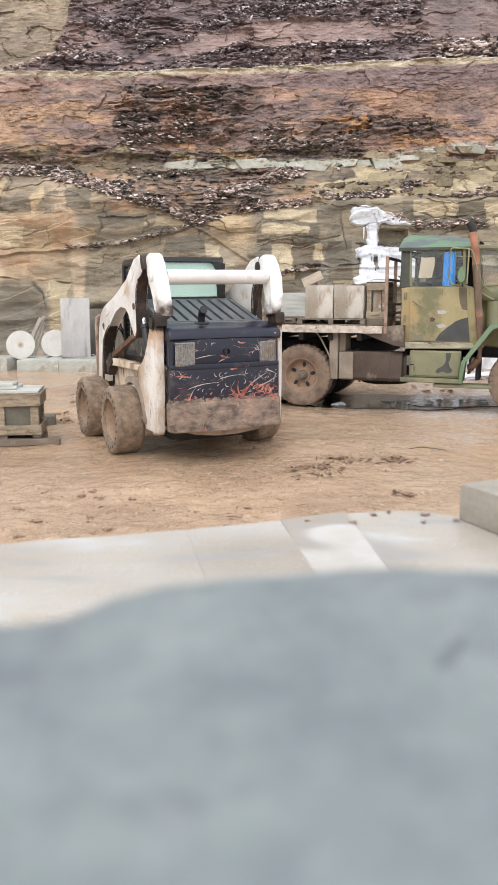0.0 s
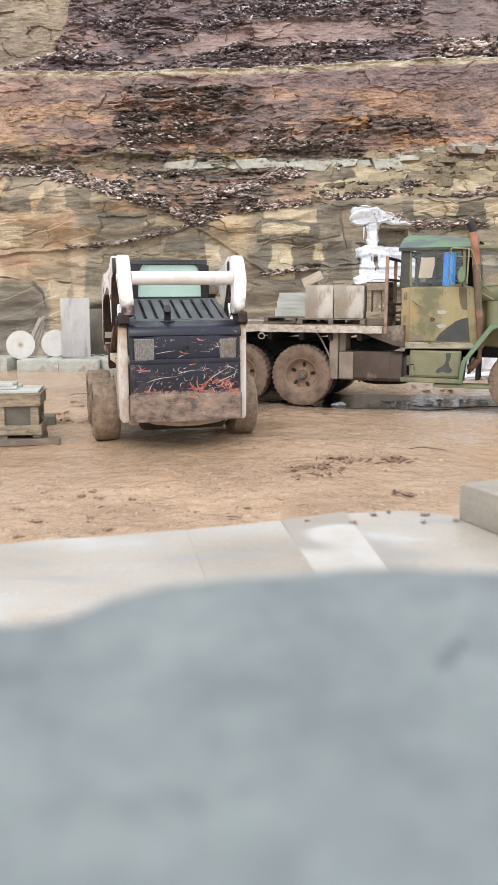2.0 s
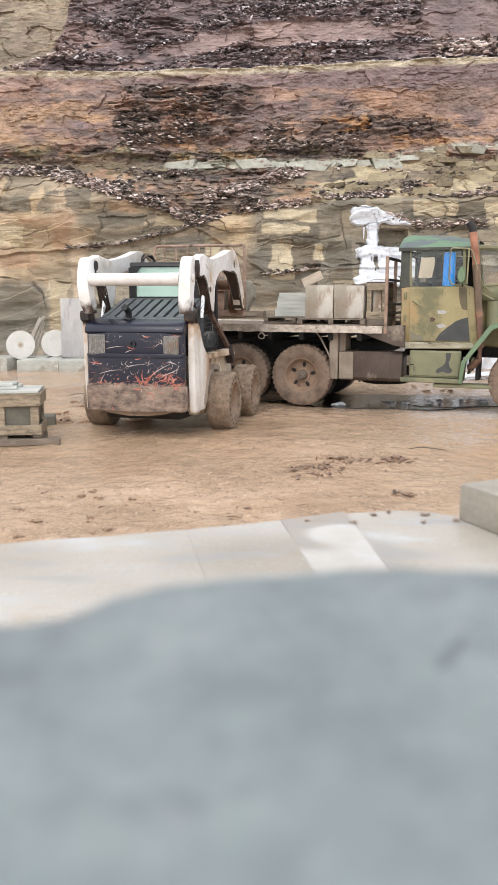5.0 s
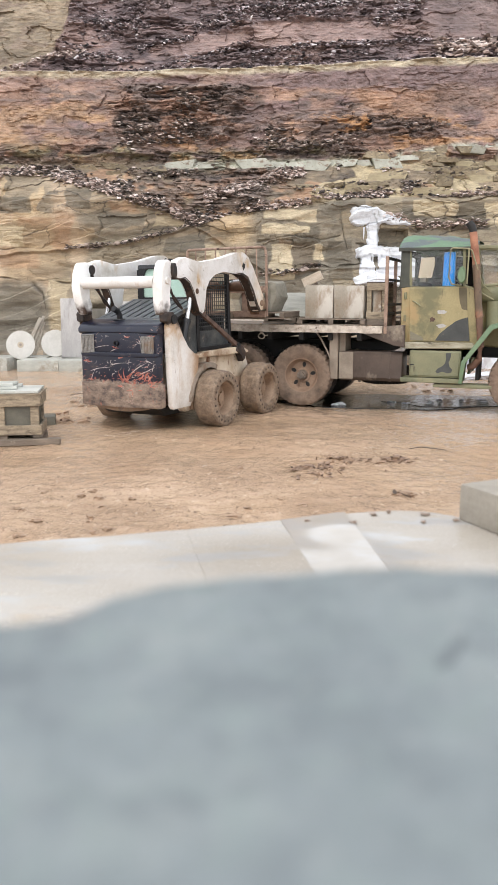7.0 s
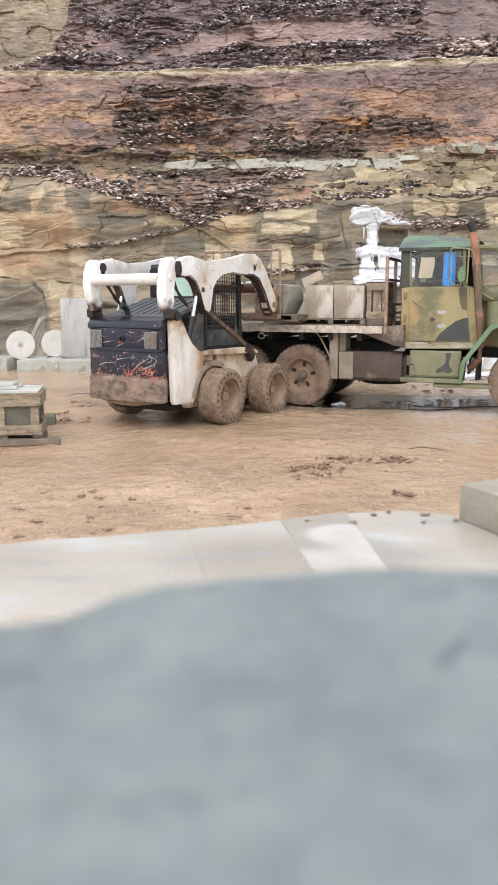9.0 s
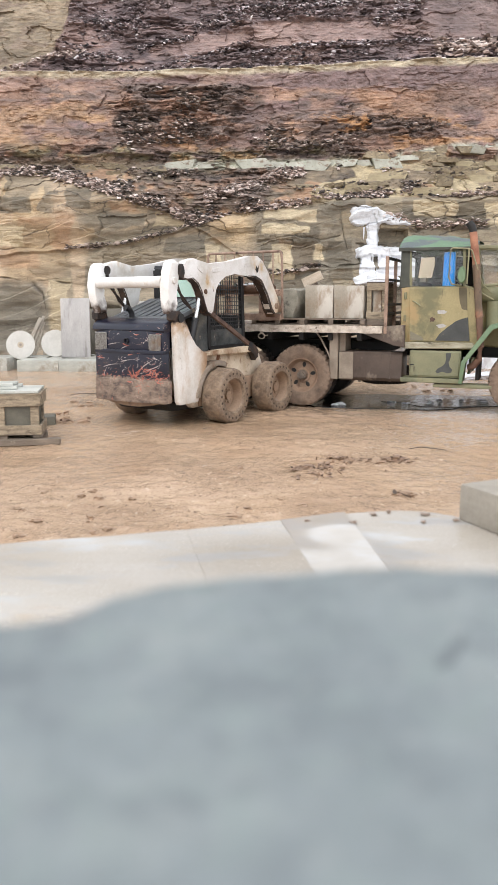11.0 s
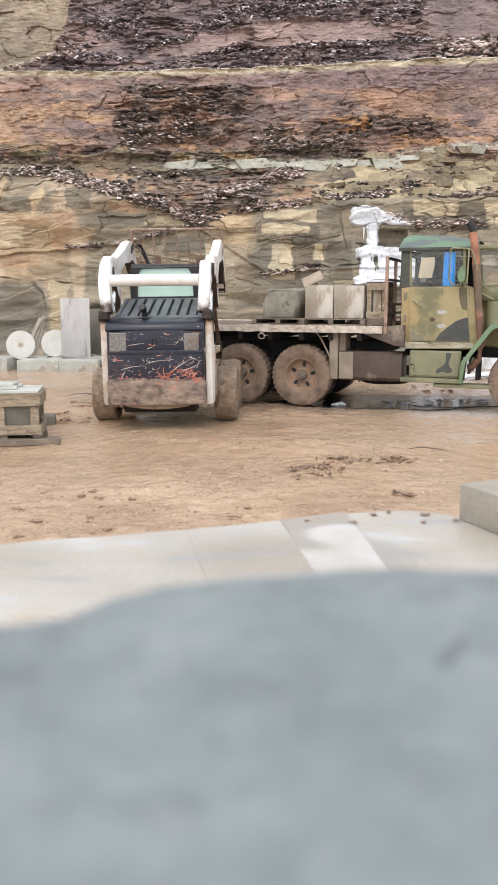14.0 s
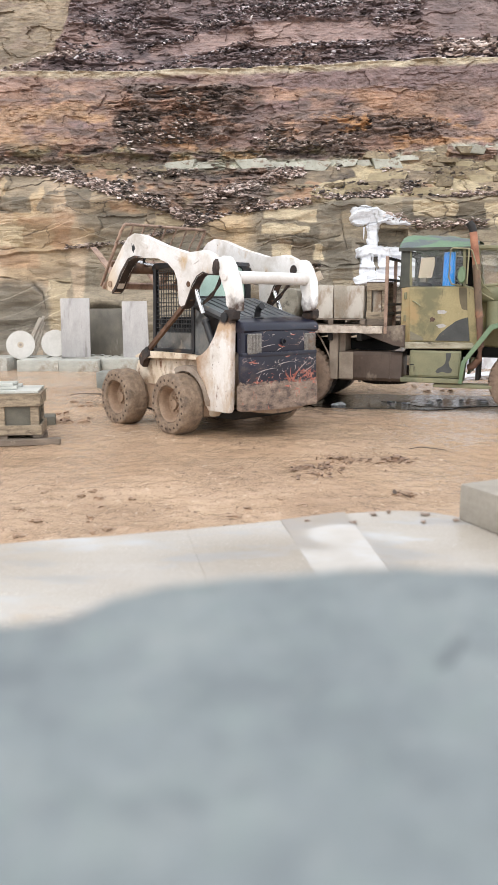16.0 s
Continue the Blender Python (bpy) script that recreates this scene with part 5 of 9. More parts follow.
    box(bm, 0.615, 0.845, -1.074, -1.056, 0.47, 0.90, 0.006)
    part("tank_shield", bm, M_strut, tank, "pale dried mud on the tank's shield plate")
    bm = bmesh.new()
    rod(bm, (0.90, -0.80, 0.40), (0.90, -0.80, 0.46), 0.025, 8)
    part("drain_plug", bm, M_strut, tank)
    bm = bmesh.new()
    prism(bm, [(1.50, 0.94), (1.60, 0.99), (1.66, 0.97), (1.64, 0.93)], "y", -1.10, -0.98)
    part("bracket", bm, M_slab_w, tr, "pale bent bracket")
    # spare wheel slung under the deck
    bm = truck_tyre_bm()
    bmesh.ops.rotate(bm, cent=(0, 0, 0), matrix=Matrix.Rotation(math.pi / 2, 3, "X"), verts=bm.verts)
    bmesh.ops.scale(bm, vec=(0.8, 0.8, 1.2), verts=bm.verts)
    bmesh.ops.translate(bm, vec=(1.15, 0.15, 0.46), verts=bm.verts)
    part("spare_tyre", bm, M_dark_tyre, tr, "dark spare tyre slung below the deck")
    # cab body
    bm = bmesh.new()
    prism(bm, [(1.56, 0.97), (1.56, 1.90), (1.66, 1.92), (2.58, 1.92), (2.72, 1.86), (2.74, 1.05), (2.66, 0.97)], "y", -0.975, 0.975, 0.03, 2)
    cab = part("cab_body", bm, M_olive, tr, "camouflage painted steel cab body")
    bm = bmesh.new()
    prism(bm, [(1.70, 1.085), (1.685, 1.895), (2.535, 1.905), (2.56, 1.60), (2.62, 1.10)], "y", -0.995, -0.974, 0.006)
    door = part("door", bm, M_olive, tr, "tan and green camouflage cab door")
    bm = bmesh.new()
    pipe(bm, [(1.74, -0.998, 1.70), (1.78, -1.02, 1.685), (1.86, -1.02, 1.63)], 0.010, 6)
    part("door_handle", bm, M_olive_box, door)
    # two glints off the dented door, laid on as white patches
    for z in (1.33, 1.54):
        bm = bmesh.new()
        prism(bm, [(2.185 + (0.070 + 0.012 * math.sin(5 * t + z * 9)) * math.cos(t), z - 0.005 + (0.030 + 0.006 * math.sin(4 * t + z * 7)) * math.sin(t)) for t in [2 * math.pi * k / 18 for k in range(18)]], "y", -0.999, -0.9945)
        part("paint_patch", bm, M_slab_w, door, "white patch painted as a glint on the door")
    bm = bmesh.new()
    prism(bm, [(2.045 + (0.040 + 0.010 * math.sin(3 * t + 1)) * math.cos(t), 1.42 + (0.036 + 0.009 * math.sin(5 * t)) * math.sin(t)) for t in [2 * math.pi * k / 20 for k in range(20)]], "y", -0.999, -0.9945)
    part("red_mark", bm, M_redbar, door, "faded red painted mark")
    camo = [([(2.10, 1.10), (2.16, 1.20), (2.27, 1.30), (2.40, 1.40), (2.50, 1.44), (2.575, 1.46), (2.615, 1.10)], M_camo_dark),
            ([(2.42, 1.903), (2.44, 1.70), (2.48, 1.58), (2.56, 1.56), (2.535, 1.903)], M_camo_brown),
            ([(1.72, 1.10), (1.72, 1.24), (1.80, 1.20), (1.90, 1.15), (1.93, 1.10)], M_camo_grey)]
    for pts, mat in camo:
        bm = bmesh.new()
        prism(bm, pts, "y", -0.9975, -0.9945)
        part("camouflage_patch", bm, mat, door)
    for z in (1.44, 1.78):
        bm = bmesh.new()
        rod(bm, (1.625, -0.99, z - 0.05), (1.625, -0.99, z + 0.05), 0.02, 8)
        part("door_hinge", bm, M_olive_box, door)
    bm = bmesh.new()
    prism(bm, [(1.60, 0.965), (1.60, 1.07), (2.66, 1.08), (2.72, 0.99)], "y", -1.0, -0.95, 0.008)
    part("cab_sill", bm, M_sill, tr, "pale scraped cab sill")
    # window frames of the side curtain and windscreen
    bm = bmesh.new()
    for p, q, r in (((1.70, -0.965, 1.92), (1.665, -0.945, 2.50), 0.022), ((2.50, -0.965, 1.92), (2.47, -0.945, 2.46), 0.026), ((1.665, -0.945, 2.485), (2.47, -0.945, 2.465), 0.022),
                    ((2.66, -0.93, 1.90), (2.58, -0.92, 2.50), 0.024), ((2.66, 0.93, 1.90), (2.58, 0.92, 2.50), 0.024), ((2.58, -0.92, 2.485), (2.58, 0.92, 2.485), 0.03), ((2.66, -0.93, 1.92), (2.66, 0.93, 1.92), 0.03),
                    ((2.62, 0, 1.9), (2.58, 0, 2.5), 0.02), ((2.50, 0.965, 1.92), (2.47, 0.945, 2.46), 0.026), ((1.70, 0.965, 1.92), (1.665, 0.945, 2.50), 0.022)):
        rod(bm, p, q, r, 6)
    part("window_frame", bm, M_olive_box, tr)
    bm = bmesh.new()
    prism(bm, [(1.715, 1.925), (1.685, 2.46), (2.45, 2.44), (2.485, 1.925)], "y", -0.955, -0.949)
    pane = part("side_window", bm, M_darkglass, tr, "dim hazy side window")
    pane.visible_shadow = False
    # far window closed with an added dark sheet, so the cab looks dark inside
    bm = bmesh.new()
    prism(bm, [(1.715, 1.925), (1.685, 2.46), (2.45, 2.44), (2.485, 1.925)], "y", 0.949, 0.955)
    part("side_curtain", bm, M_under, tr, "dark sheet added to darken the cab")
    bm = bmesh.new()
    prism(bm, [(-0.9, 1.94), (-0.9, 2.46), (0.9, 2.46), (0.9, 1.94)], "x", 2.617, 2.623)
    part("windscreen", bm, M_darkglass, tr).visible_shadow = False
    bm = bmesh.new()
    prism(bm, [(1.52, 1.90), (1.55, 2.50), (1.67, 2.50), (1.70, 1.90)], "y", -0.97, -0.93, 0.01)
    box(bm, 1.52, 1.56, -0.95, 0.95, 1.90, 2.02, 0.01)
    box(bm, 1.53, 1.57, -0.95, -0.55, 2.0, 2.5, 0.01)
    box(bm, 1.53, 1.57, 0.55, 0.95, 2.0, 2.5, 0.01)
    box(bm, 1.53, 1.57, -0.6, 0.6, 2.40, 2.5, 0.01)
    part("rear_curtain", bm, M_greycanvas, tr, "dark grey canvas rear corner")
    # canvas roof, sagging between its bows
    xs, ys = np.linspace(1.50, 2.66, 15), np.linspace(-1.0, 1.0, 17)
    V = []
    for z_off in (0.0, -0.03):
        for y in ys:
            for x in xs:
                crown = 0.25 * (1 - abs(y) ** 2.2) * (0.60 + 0.40 * math.cos((x - 1.80) * 1.9))
                V.append((x, y, 2.49 + crown + z_off + 0.03 * noise.noise(Vector((x * 4, y * 3, 1)))))
    f = grid_faces(15, 17)
    roof = mesh_object("canvas_roof", V, f.tolist() + (f + 15 * 17).tolist(), M_canvas)
    roof.parent = tr
    tagged(roof, "green and grey camouflage canvas cab roof")
    bm = bmesh.new()
    prism(bm, [(1.50, 2.445), (1.50, 2.50), (2.66, 2.50), (2.66, 2.465)], "y", -1.012, -0.99, 0.004)
    part("roof_valance", bm, M_greycanvas, tr)
    # wing window and visor ahead of the door
    bm = bmesh.new()
    for p, q in (((2.70, -0.93, 1.93), (2.68, -0.93, 2.47)), ((2.68, -0.93, 2.47), (3.12, -0.90, 2.44)), ((3.12, -0.90, 2.44), (3.14, -0.90, 1.95)), ((3.14, -0.90, 1.95), (2.70, -0.93, 1.93))):
        rod(bm, p, q, 0.02, 6)
    wing = part("wing_window", bm, M_olive_box, tr, "olive framed wing window")
    bm = bmesh.new()
    prism(bm, [(2.71, 1.94), (2.69, 2.46), (3.11, 2.43), (3.13, 1.96)], "y", -0.917, -0.911)
    part("pane", bm, M_darkglass, wing).visible_shadow = False
    bm = bmesh.new()
    prism(bm, [(2.62, 2.47), (2.62, 2.53), (3.20, 2.50), (3.20, 2.45)], "y", -0.96, 0.96, 0.01)
    part("visor", bm, M_olive_box, tr)
    # inside the cab
    bm = bmesh.new()
    box(bm, 1.62, 1.80, -0.8, 0.8, 1.35, 2.0, 0.04, 2)
    box(bm, 1.80, 2.25, -0.8, 0.8, 1.25, 1.45, 0.04, 2)
    part("seat", bm, M_black, tr)
    bm = bmesh.new()
    pts = [(2.30, 0.45 + 0.22 * math.cos(t), 1.85 + 0.2 * math.sin(t)) for t in [2 * math.pi * k / 20 for k in range(21)]]
    pipe(bm, pts, 0.015, 6)
    part("steering_wheel", bm, M_black, tr)
    bm = bmesh.new()
    prism(bm, [(2.165, 1.925), (2.175, 2.425), (2.335, 2.43), (2.345, 1.925)], "y", -0.93, -0.80, 0.012, 2)
    blue = part("blue_board", bm, M_blue, tr, "bright blue plastic container behind the side window")
    bm = bmesh.new()
    prism(bm, [(2.185, 1.94), (2.19, 2.41), (2.20, 2.41), (2.195, 1.94)], "y", -0.934, -0.929)
    part("ridge", bm, M_blue, blue)
    bm = bmesh.new()
    prism(bm, [(2.255, 2.15), (2.255, 2.22), (2.285, 2.22), (2.285, 2.15)], "y", -0.935, -0.929)
    part("sticker", bm, M_slab_w, blue, "small white sticker")
    bm = bmesh.new()
    prism(bm, [(1.80, 2.05), (1.84, 2.34), (2.03, 2.36), (2.05, 2.26), (2.00, 2.05)], "y", -0.94, -0.934)
    part("paper_sheet", bm, M_card, tr, "tan sheet of paper stuck in the window")
    # hood and nose
    bm = bmesh.new()
    prism(bm, [(2.70, 1.0), (2.72, 1.84), (3.05, 1.86), (4.15, 1.72), (4.25, 1.60), (4.25, 0.9)], "y", -0.55, 0.55, 0.06, 3)
    part("hood", bm, M_olive, tr)
    bm = bmesh.new()
    box(bm, 4.3, 4.42, -1.1, 1.1, 0.75, 0.98, 0.02)
    part("front_bumper", bm, M_olive_box, tr)
    bm = bmesh.new()
    bmesh.ops.create_uvsphere(bm, u_segments=16, v_segments=10, radius=0.13, matrix=Matrix.Translation((2.86, -0.66, 1.80)) @ Matrix.Diagonal((1.5, 0.9, 1, 1)))
    part("air_cleaner_cap", bm, M_olive_box, tr)
    bm = bmesh.new()
    rod(bm, (2.93, -0.72, 1.28), (2.93, -0.72, 1.70), 0.11, 16)
    part("air_cleaner", bm, M_olive_box, tr, "grey-green air cleaner drum")
    # fenders: angular with a bright rolled rim
    for side in (-1, 1):
        bm = bmesh.new()
        out = [(2.49, 0.46), (2.52, 0.80), (2.90, 1.345), (3.05, 1.385), (3.95, 1.385), (4.25, 1.15)]
        inn = [(4.19, 1.12), (3.92, 1.34), (3.07, 1.335), (2.95, 1.30), (2.575, 0.79), (2.55, 0.46)]
        prism(bm, out + inn, "y", side * 1.17, side * 1.12, 0.012, 2)
        fender = part("fender_rim", bm, M_green_fender, tr, "faded green rolled fender edge")
        bm = bmesh.new()
        prism(bm, out + [(4.22, 1.13), (3.93, 1.365), (3.06, 1.36), (2.93, 1.32), (2.555, 0.795), (2.53, 0.46)], "y", side * 1.13, side * 0.5, 0.0)
        part("fender", bm, M_green_fender, tr)
    bm = bmesh.new()
    box(bm, 2.72, 2.78, -0.92, -0.45, 0.5, 1.30, 0.01)
    part("splash_panel", bm, M_under, tr)
    # battery box and running board
    bm = bmesh.new()
    box(bm, 1.725, 2.50, -1.02, -0.55, 0.535, 0.945, 0.012, 2)
    bb = part("battery_box", bm, M_olive_box, tr, "camouflage painted battery box below the door")
    bm = bmesh.new()
    box(bm, 1.745, 2.48, -1.032, -1.019, 0.56, 0.925, 0.006)
    lid = part("box_door", bm, M_olive_box, bb)
    bm = bmesh.new()
    prism(bm, [(2.16, 0.60), (2.13, 0.63), (2.17, 0.68), (2.23, 0.71), (2.27, 0.76), (2.285, 0.83), (2.275, 0.915), (2.36, 0.918), (2.35, 0.84), (2.325, 0.77), (2.34, 0.71), (2.385, 0.66), (2.37, 0.62), (2.31, 0.605), (2.24, 0.63)], "y", -1.0345, -1.031)
    part("camouflage_patch", bm, M_camo_dark, bb)
    bm = bmesh.new()
    rod(bm, (1.74, -1.04, 0.725), (1.80, -1.04, 0.725), 0.008, 6)
    part("box_latch", bm, M_black, bb)
    bm = bmesh.new()
    box(bm, 1.60, 2.52, -1.10, -0.70, 0.455, 0.525, 0.01)
    box(bm, 2.1, 2.98, -1.05, -0.75, 0.385, 0.44, 0.01)
    part("running_board", bm, M_olive_box, tr)
    # exhaust stack
    bm = bmesh.new()
    pipe(bm, [(2.62, -0.98, 0.70), (2.70, -1.02, 0.74), (2.77, -1.06, 0.84), (2.785, -1.08, 1.02), (2.745, -1.08, 1.45)], [0.052, 0.054, 0.052, 0.048, 0.048], 12)
    part("exhaust_pipe", bm, M_stack_low, tr, "rust-orange lower exhaust pipe")
    bm = bmesh.new()
    rod(bm, (2.745, -1.08, 1.45), (2.66, -1.08, 2.22), 0.054, 14)
    part("muffler", bm, M_stack2, tr, "weathered brown muffler")
    bm = bmesh.new()
    rod(bm, (2.665, -1.08, 2.21), (2.595, -1.08, 2.70), 0.056, 14)
    part("stack_pipe", bm, M_stack, tr, "rust-orange exhaust stack")
    bm = bmesh.new()
    pipe(bm, [(2.600, -1.08, 2.69), (2.575, -1.08, 2.77), (2.525, -1.08, 2.84)], [0.054, 0.056, 0.058], 12)
    part("stack_tip", bm, M_soot, tr, "sooty black exhaust tip")
    for z, x in ((1.47, 2.745), (2.20, 2.664)):
        bm = bmesh.new()
        rod(bm, (x, -1.08, z), (x - 0.004, -1.08, z + 0.035), 0.063, 14)
        part("clamp", bm, M_stack2, tr)
    # mirror on its bent arm
    bm = bmesh.new()
    pipe(bm, [(2.45, -0.99, 1.93), (2.33, -1.22, 1.95), (2.29, -1.26, 2.05), (2.30, -1.26, 2.44), (2.33, -1.25, 2.47), (2.56, -1.22, 2.455), (2.60, -1.2, 2.43), (2.76, -1.05, 1.95), (2.88, -0.9, 1.83)], 0.012, 8)
    pipe(bm, [(2.52, -1.1, 1.93), (2.72, -1.05, 1.84), (2.92, -0.9, 1.72)], 0.012, 8)
    pipe(bm, [(2.56, -1.22, 2.455), (2.55, -1.2, 1.95)], 0.012, 8)
    part("mirror_arm", bm, M_tan, tr, "beige tubular mirror arm")
    bm = bmesh.new()
    bmesh.ops.create_cone(bm, cap_ends=True, segments=20, radius1=0.085, radius2=0.07, depth=0.04, matrix=Matrix.Translation((2.47, -1.2, 2.08)) @ Matrix.Rotation(math.pi / 2, 4, "X") @ Matrix.Diagonal((0.75, 1.5, 1, 1)))
    part("mirror", bm, M_green_fender, tr, "green-backed round mirror")
    return tr


build_truck()


# ---- what lies on the truck ----
def pallet_parts(bm_name, parent, w, d, mat, boards=5):
    """A timber pallet, origin at its base centre: deck boards over bearers."""
    for k in range(boards):
        bm = bmesh.new()
        y = -d / 2 + (k + 0.5) * d / boards
        box(bm, -w / 2, w / 2, y - d / boards * 0.40, y + d / boards * 0.40, 0.088, 0.108, 0.003)
        part("board", bm, mat, parent)
    for k in range(3):
        bm = bmesh.new()
        x = -w / 2 + 0.05 + k * (w - 0.1) / 2
        box(bm, x - 0.04, x + 0.04, -d / 2, d / 2, 0.022, 0.087, 0.004)
        part("bearer", bm, mat, parent)
    for y in (-d / 2 + 0.05, 0, d / 2 - 0.05):
        bm = bmesh.new()
        box(bm, -w / 2, w / 2, y - 0.045, y + 0.045, 0.0, 0.021, 0.003)
        part("skid", bm, mat, parent)


def cut_block(bm, w, d, h, seed, lean=0.0, rough=0.0):
    box(bm, -w / 2, w / 2, -d / 2, d / 2, 0, h, 0.012, 2)
    rnd = random.Random(seed)
    sx = rnd.uniform(-0.02, 0.02)
    for v in bm.verts:
        v.co.x += lean * v.co.z + sx * v.co.z * (1 if v.co.x > 0 else -1)
        if rough:
            v.co += Vector((noise.noise(v.co * 6), noise.noise(v.co * 6 + Vector((9, 0, 0))), 0)) * rough
    return bm


def truck_load():
    def at(x, y, z, turn=0):
        return TRUCK @ pose(x, y, z, 0, 0, turn)

    p = thing("pallet", at(0.46, -0.62, 1.312, 1), "muddy timber pallet on the truck deck", "pallet", "pallets on the truck")
    pallet_parts("pallet", p, 1.12, 0.95, M_wood_grey)
    copy_thing(p, at(-0.40, 0.25, 1.312, -1))
    copy_thing(p, at(1.30 - 0.30, 0.55, 1.312, 2))
    bm = bmesh.new()
    cut_block(bm, 0.46, 0.75, 0.52, 5, 0.0)
    single("stone_block", bm, M_block, at(0.235, -0.58, 1.422, 0.5), "sawn grey-brown sandstone block on a pallet", "stone block", "blocks on the truck")
    bm = bmesh.new()
    cut_block(bm, 0.48, 0.75, 0.515, 6, -0.01)
    single("stone_block", bm, M_block, at(0.735, -0.58, 1.422, -1), "sawn sandstone block with a white wet stain", "stone block", "blocks on the truck")
    # crate of timber
    cr = thing("timber_crate", at(1.165, -0.62, 1.312), "small timber crate on the truck deck", "crate")
    for x in (-0.12, 0.12):
        for y in (-0.28, 0.28):
            bm = bmesh.new()
            box(bm, x - 0.035, x + 0.035, y - 0.025, y + 0.025, 0.11, 0.66, 0.004)
            part("post", bm, M_wood, cr)
    for z in (0.11, 0.55):
        for y in (-0.31, 0.31):
            bm = bmesh.new()
            box(bm, -0.16, 0.16, y - 0.012, y + 0.012, z, z + 0.11, 0.003)
            part("slat", bm, M_wood, cr)
    bm = bmesh.new()
    box(bm, -0.07, 0.07, -0.25, 0.25, 0.11, 0.60, 0.01)
    part("stone_filling", bm, M_cut, cr)
    bm = bmesh.new()
    box(bm, -0.17, 0.17, -0.34, 0.34, 0.0, 0.105, 0.006)
    part("base", bm, M_wood_grey, cr)
    bm = bmesh.new()
    box(bm, -0.16, 0.16, -0.31, 0.31, 0.66, 0.685, 0.005)
    part("lid", bm, M_tank, cr)
    # pale blue-grey stack at the back of the deck
    bm = bmesh.new()
    for k in range(6):
        rnd = random.Random(k)
        o = rnd.uniform(-0.01, 0.01)
        box(bm, -0.44 + 0.016 * k + o, 0.29 - 0.008 * k + o, -0.35, 0.35, 0.068 * k, 0.068 * k + 0.0675, 0.003)
    single("stone_stack", bm, M_bluestone, at(-0.36, 0.25, 1.422, 2), "pale blue-grey stack of sawn stone on a pallet", "stone stack")
    # boards leaning by the blocks
    bm = bmesh.new()
    box(bm, -0.175, 0.175, -0.03, 0.03, -0.075, 0.075, 0.004)
    single("timber_offcut", bm, M_wood_pale, TRUCK @ pose(-0.04, -0.36, 2.055, 0, -24, 0), "pale timber offcut lying on the stone blocks", "board")
    bm = bmesh.new()
    prism(bm, [(-0.05, 0.0), (0.05, 0.0), (-0.04, 0.60), (-0.09, 0.58)], "y", -0.02, 0.02, 0.003)
    single("timber_stake", bm, M_wood_grey, TRUCK @ pose(0.03, -0.16, 1.422), "grey timber stake upright beside the blocks", "board")


truck_load()


# ---- skid-steer loader: local y forward, x to its right, z up; origin on the ground between the axles ----
ARM_PIVOT = Vector((0, -1.34, 2.05))   # where the lift arm hangs on the rear links
LINK_BASE = Vector((0, -1.50, 1.56))   # where the rear links stand on the towers
CTRL_BASE = Vector((0, 0.22, 1.08))
CTRL_PIN = Vector((0, -0.80, 1.60))    # on the arm
CYL_BASE = Vector((0, -1.16, 1.10))
CYL_PIN = Vector((0, -0.90, 1.84))     # on the arm
FORK_PIN = Vector((0, 0.88, 1.66))     # on the arm

SIZE = 1.033                             # the machine is a little larger than the sizes drawn here
SINK = -0.0588
loader = thing("skid_steer_loader", pose(0, 0, 0), "worn white and navy skid-steer loader with pallet forks", "loader")
loader.scale = (SIZE, SIZE, SIZE)


def paint_wear(m, marks):
    """Adds worn marks to a paint: each (axis, edge, fade, ragged, colour) covers the part beyond edge along x, y or z with a ragged border."""
    n, l = m.node_tree.nodes, m.node_tree.links
    b = n["Principled BSDF"]
    tc = n.new("ShaderNodeTexCoord")
    sp = n.new("ShaderNodeSeparateXYZ")
    l.new(tc.outputs["Object"], sp.inputs[0])
    for k, (axis, edge, fade, ragged, colour, size) in enumerate(marks):
        t = n.new("ShaderNodeTexNoise")
        t.noise_dimensions = "4D"
        t.inputs["W"].default_value = 3.7 * k
        t.inputs["Scale"].default_value, t.inputs["Detail"].default_value, t.inputs["Roughness"].default_value = size, 7, 0.65
        l.new(tc.outputs["Object"], t.inputs["Vector"])
        ad = n.new("ShaderNodeMath")
        ad.operation = "MULTIPLY_ADD"
        ad.inputs[1].default_value = ragged
        l.new(t.outputs[0], ad.inputs[0])
        l.new(sp.outputs["xyz".index(axis)], ad.inputs[2])
        mr = n.new("ShaderNodeMapRange")
        mr.inputs[1].default_value, mr.inputs[2].default_value = edge + 0.5 * ragged, edge + 0.5 * ragged + fade
        l.new(ad.outputs[0], mr.inputs[0])
        mx = n.new("ShaderNodeMix")
        mx.data_type = "RGBA"
        old = b.inputs["Base Color"].links[0].from_socket
        l.new(mr.outputs[0], mx.inputs[0])
        l.new(old, mx.inputs[6])
        mx.inputs[7].default_value = colour
        l.new(mx.outputs[2], b.inputs["Base Color"])
    return m


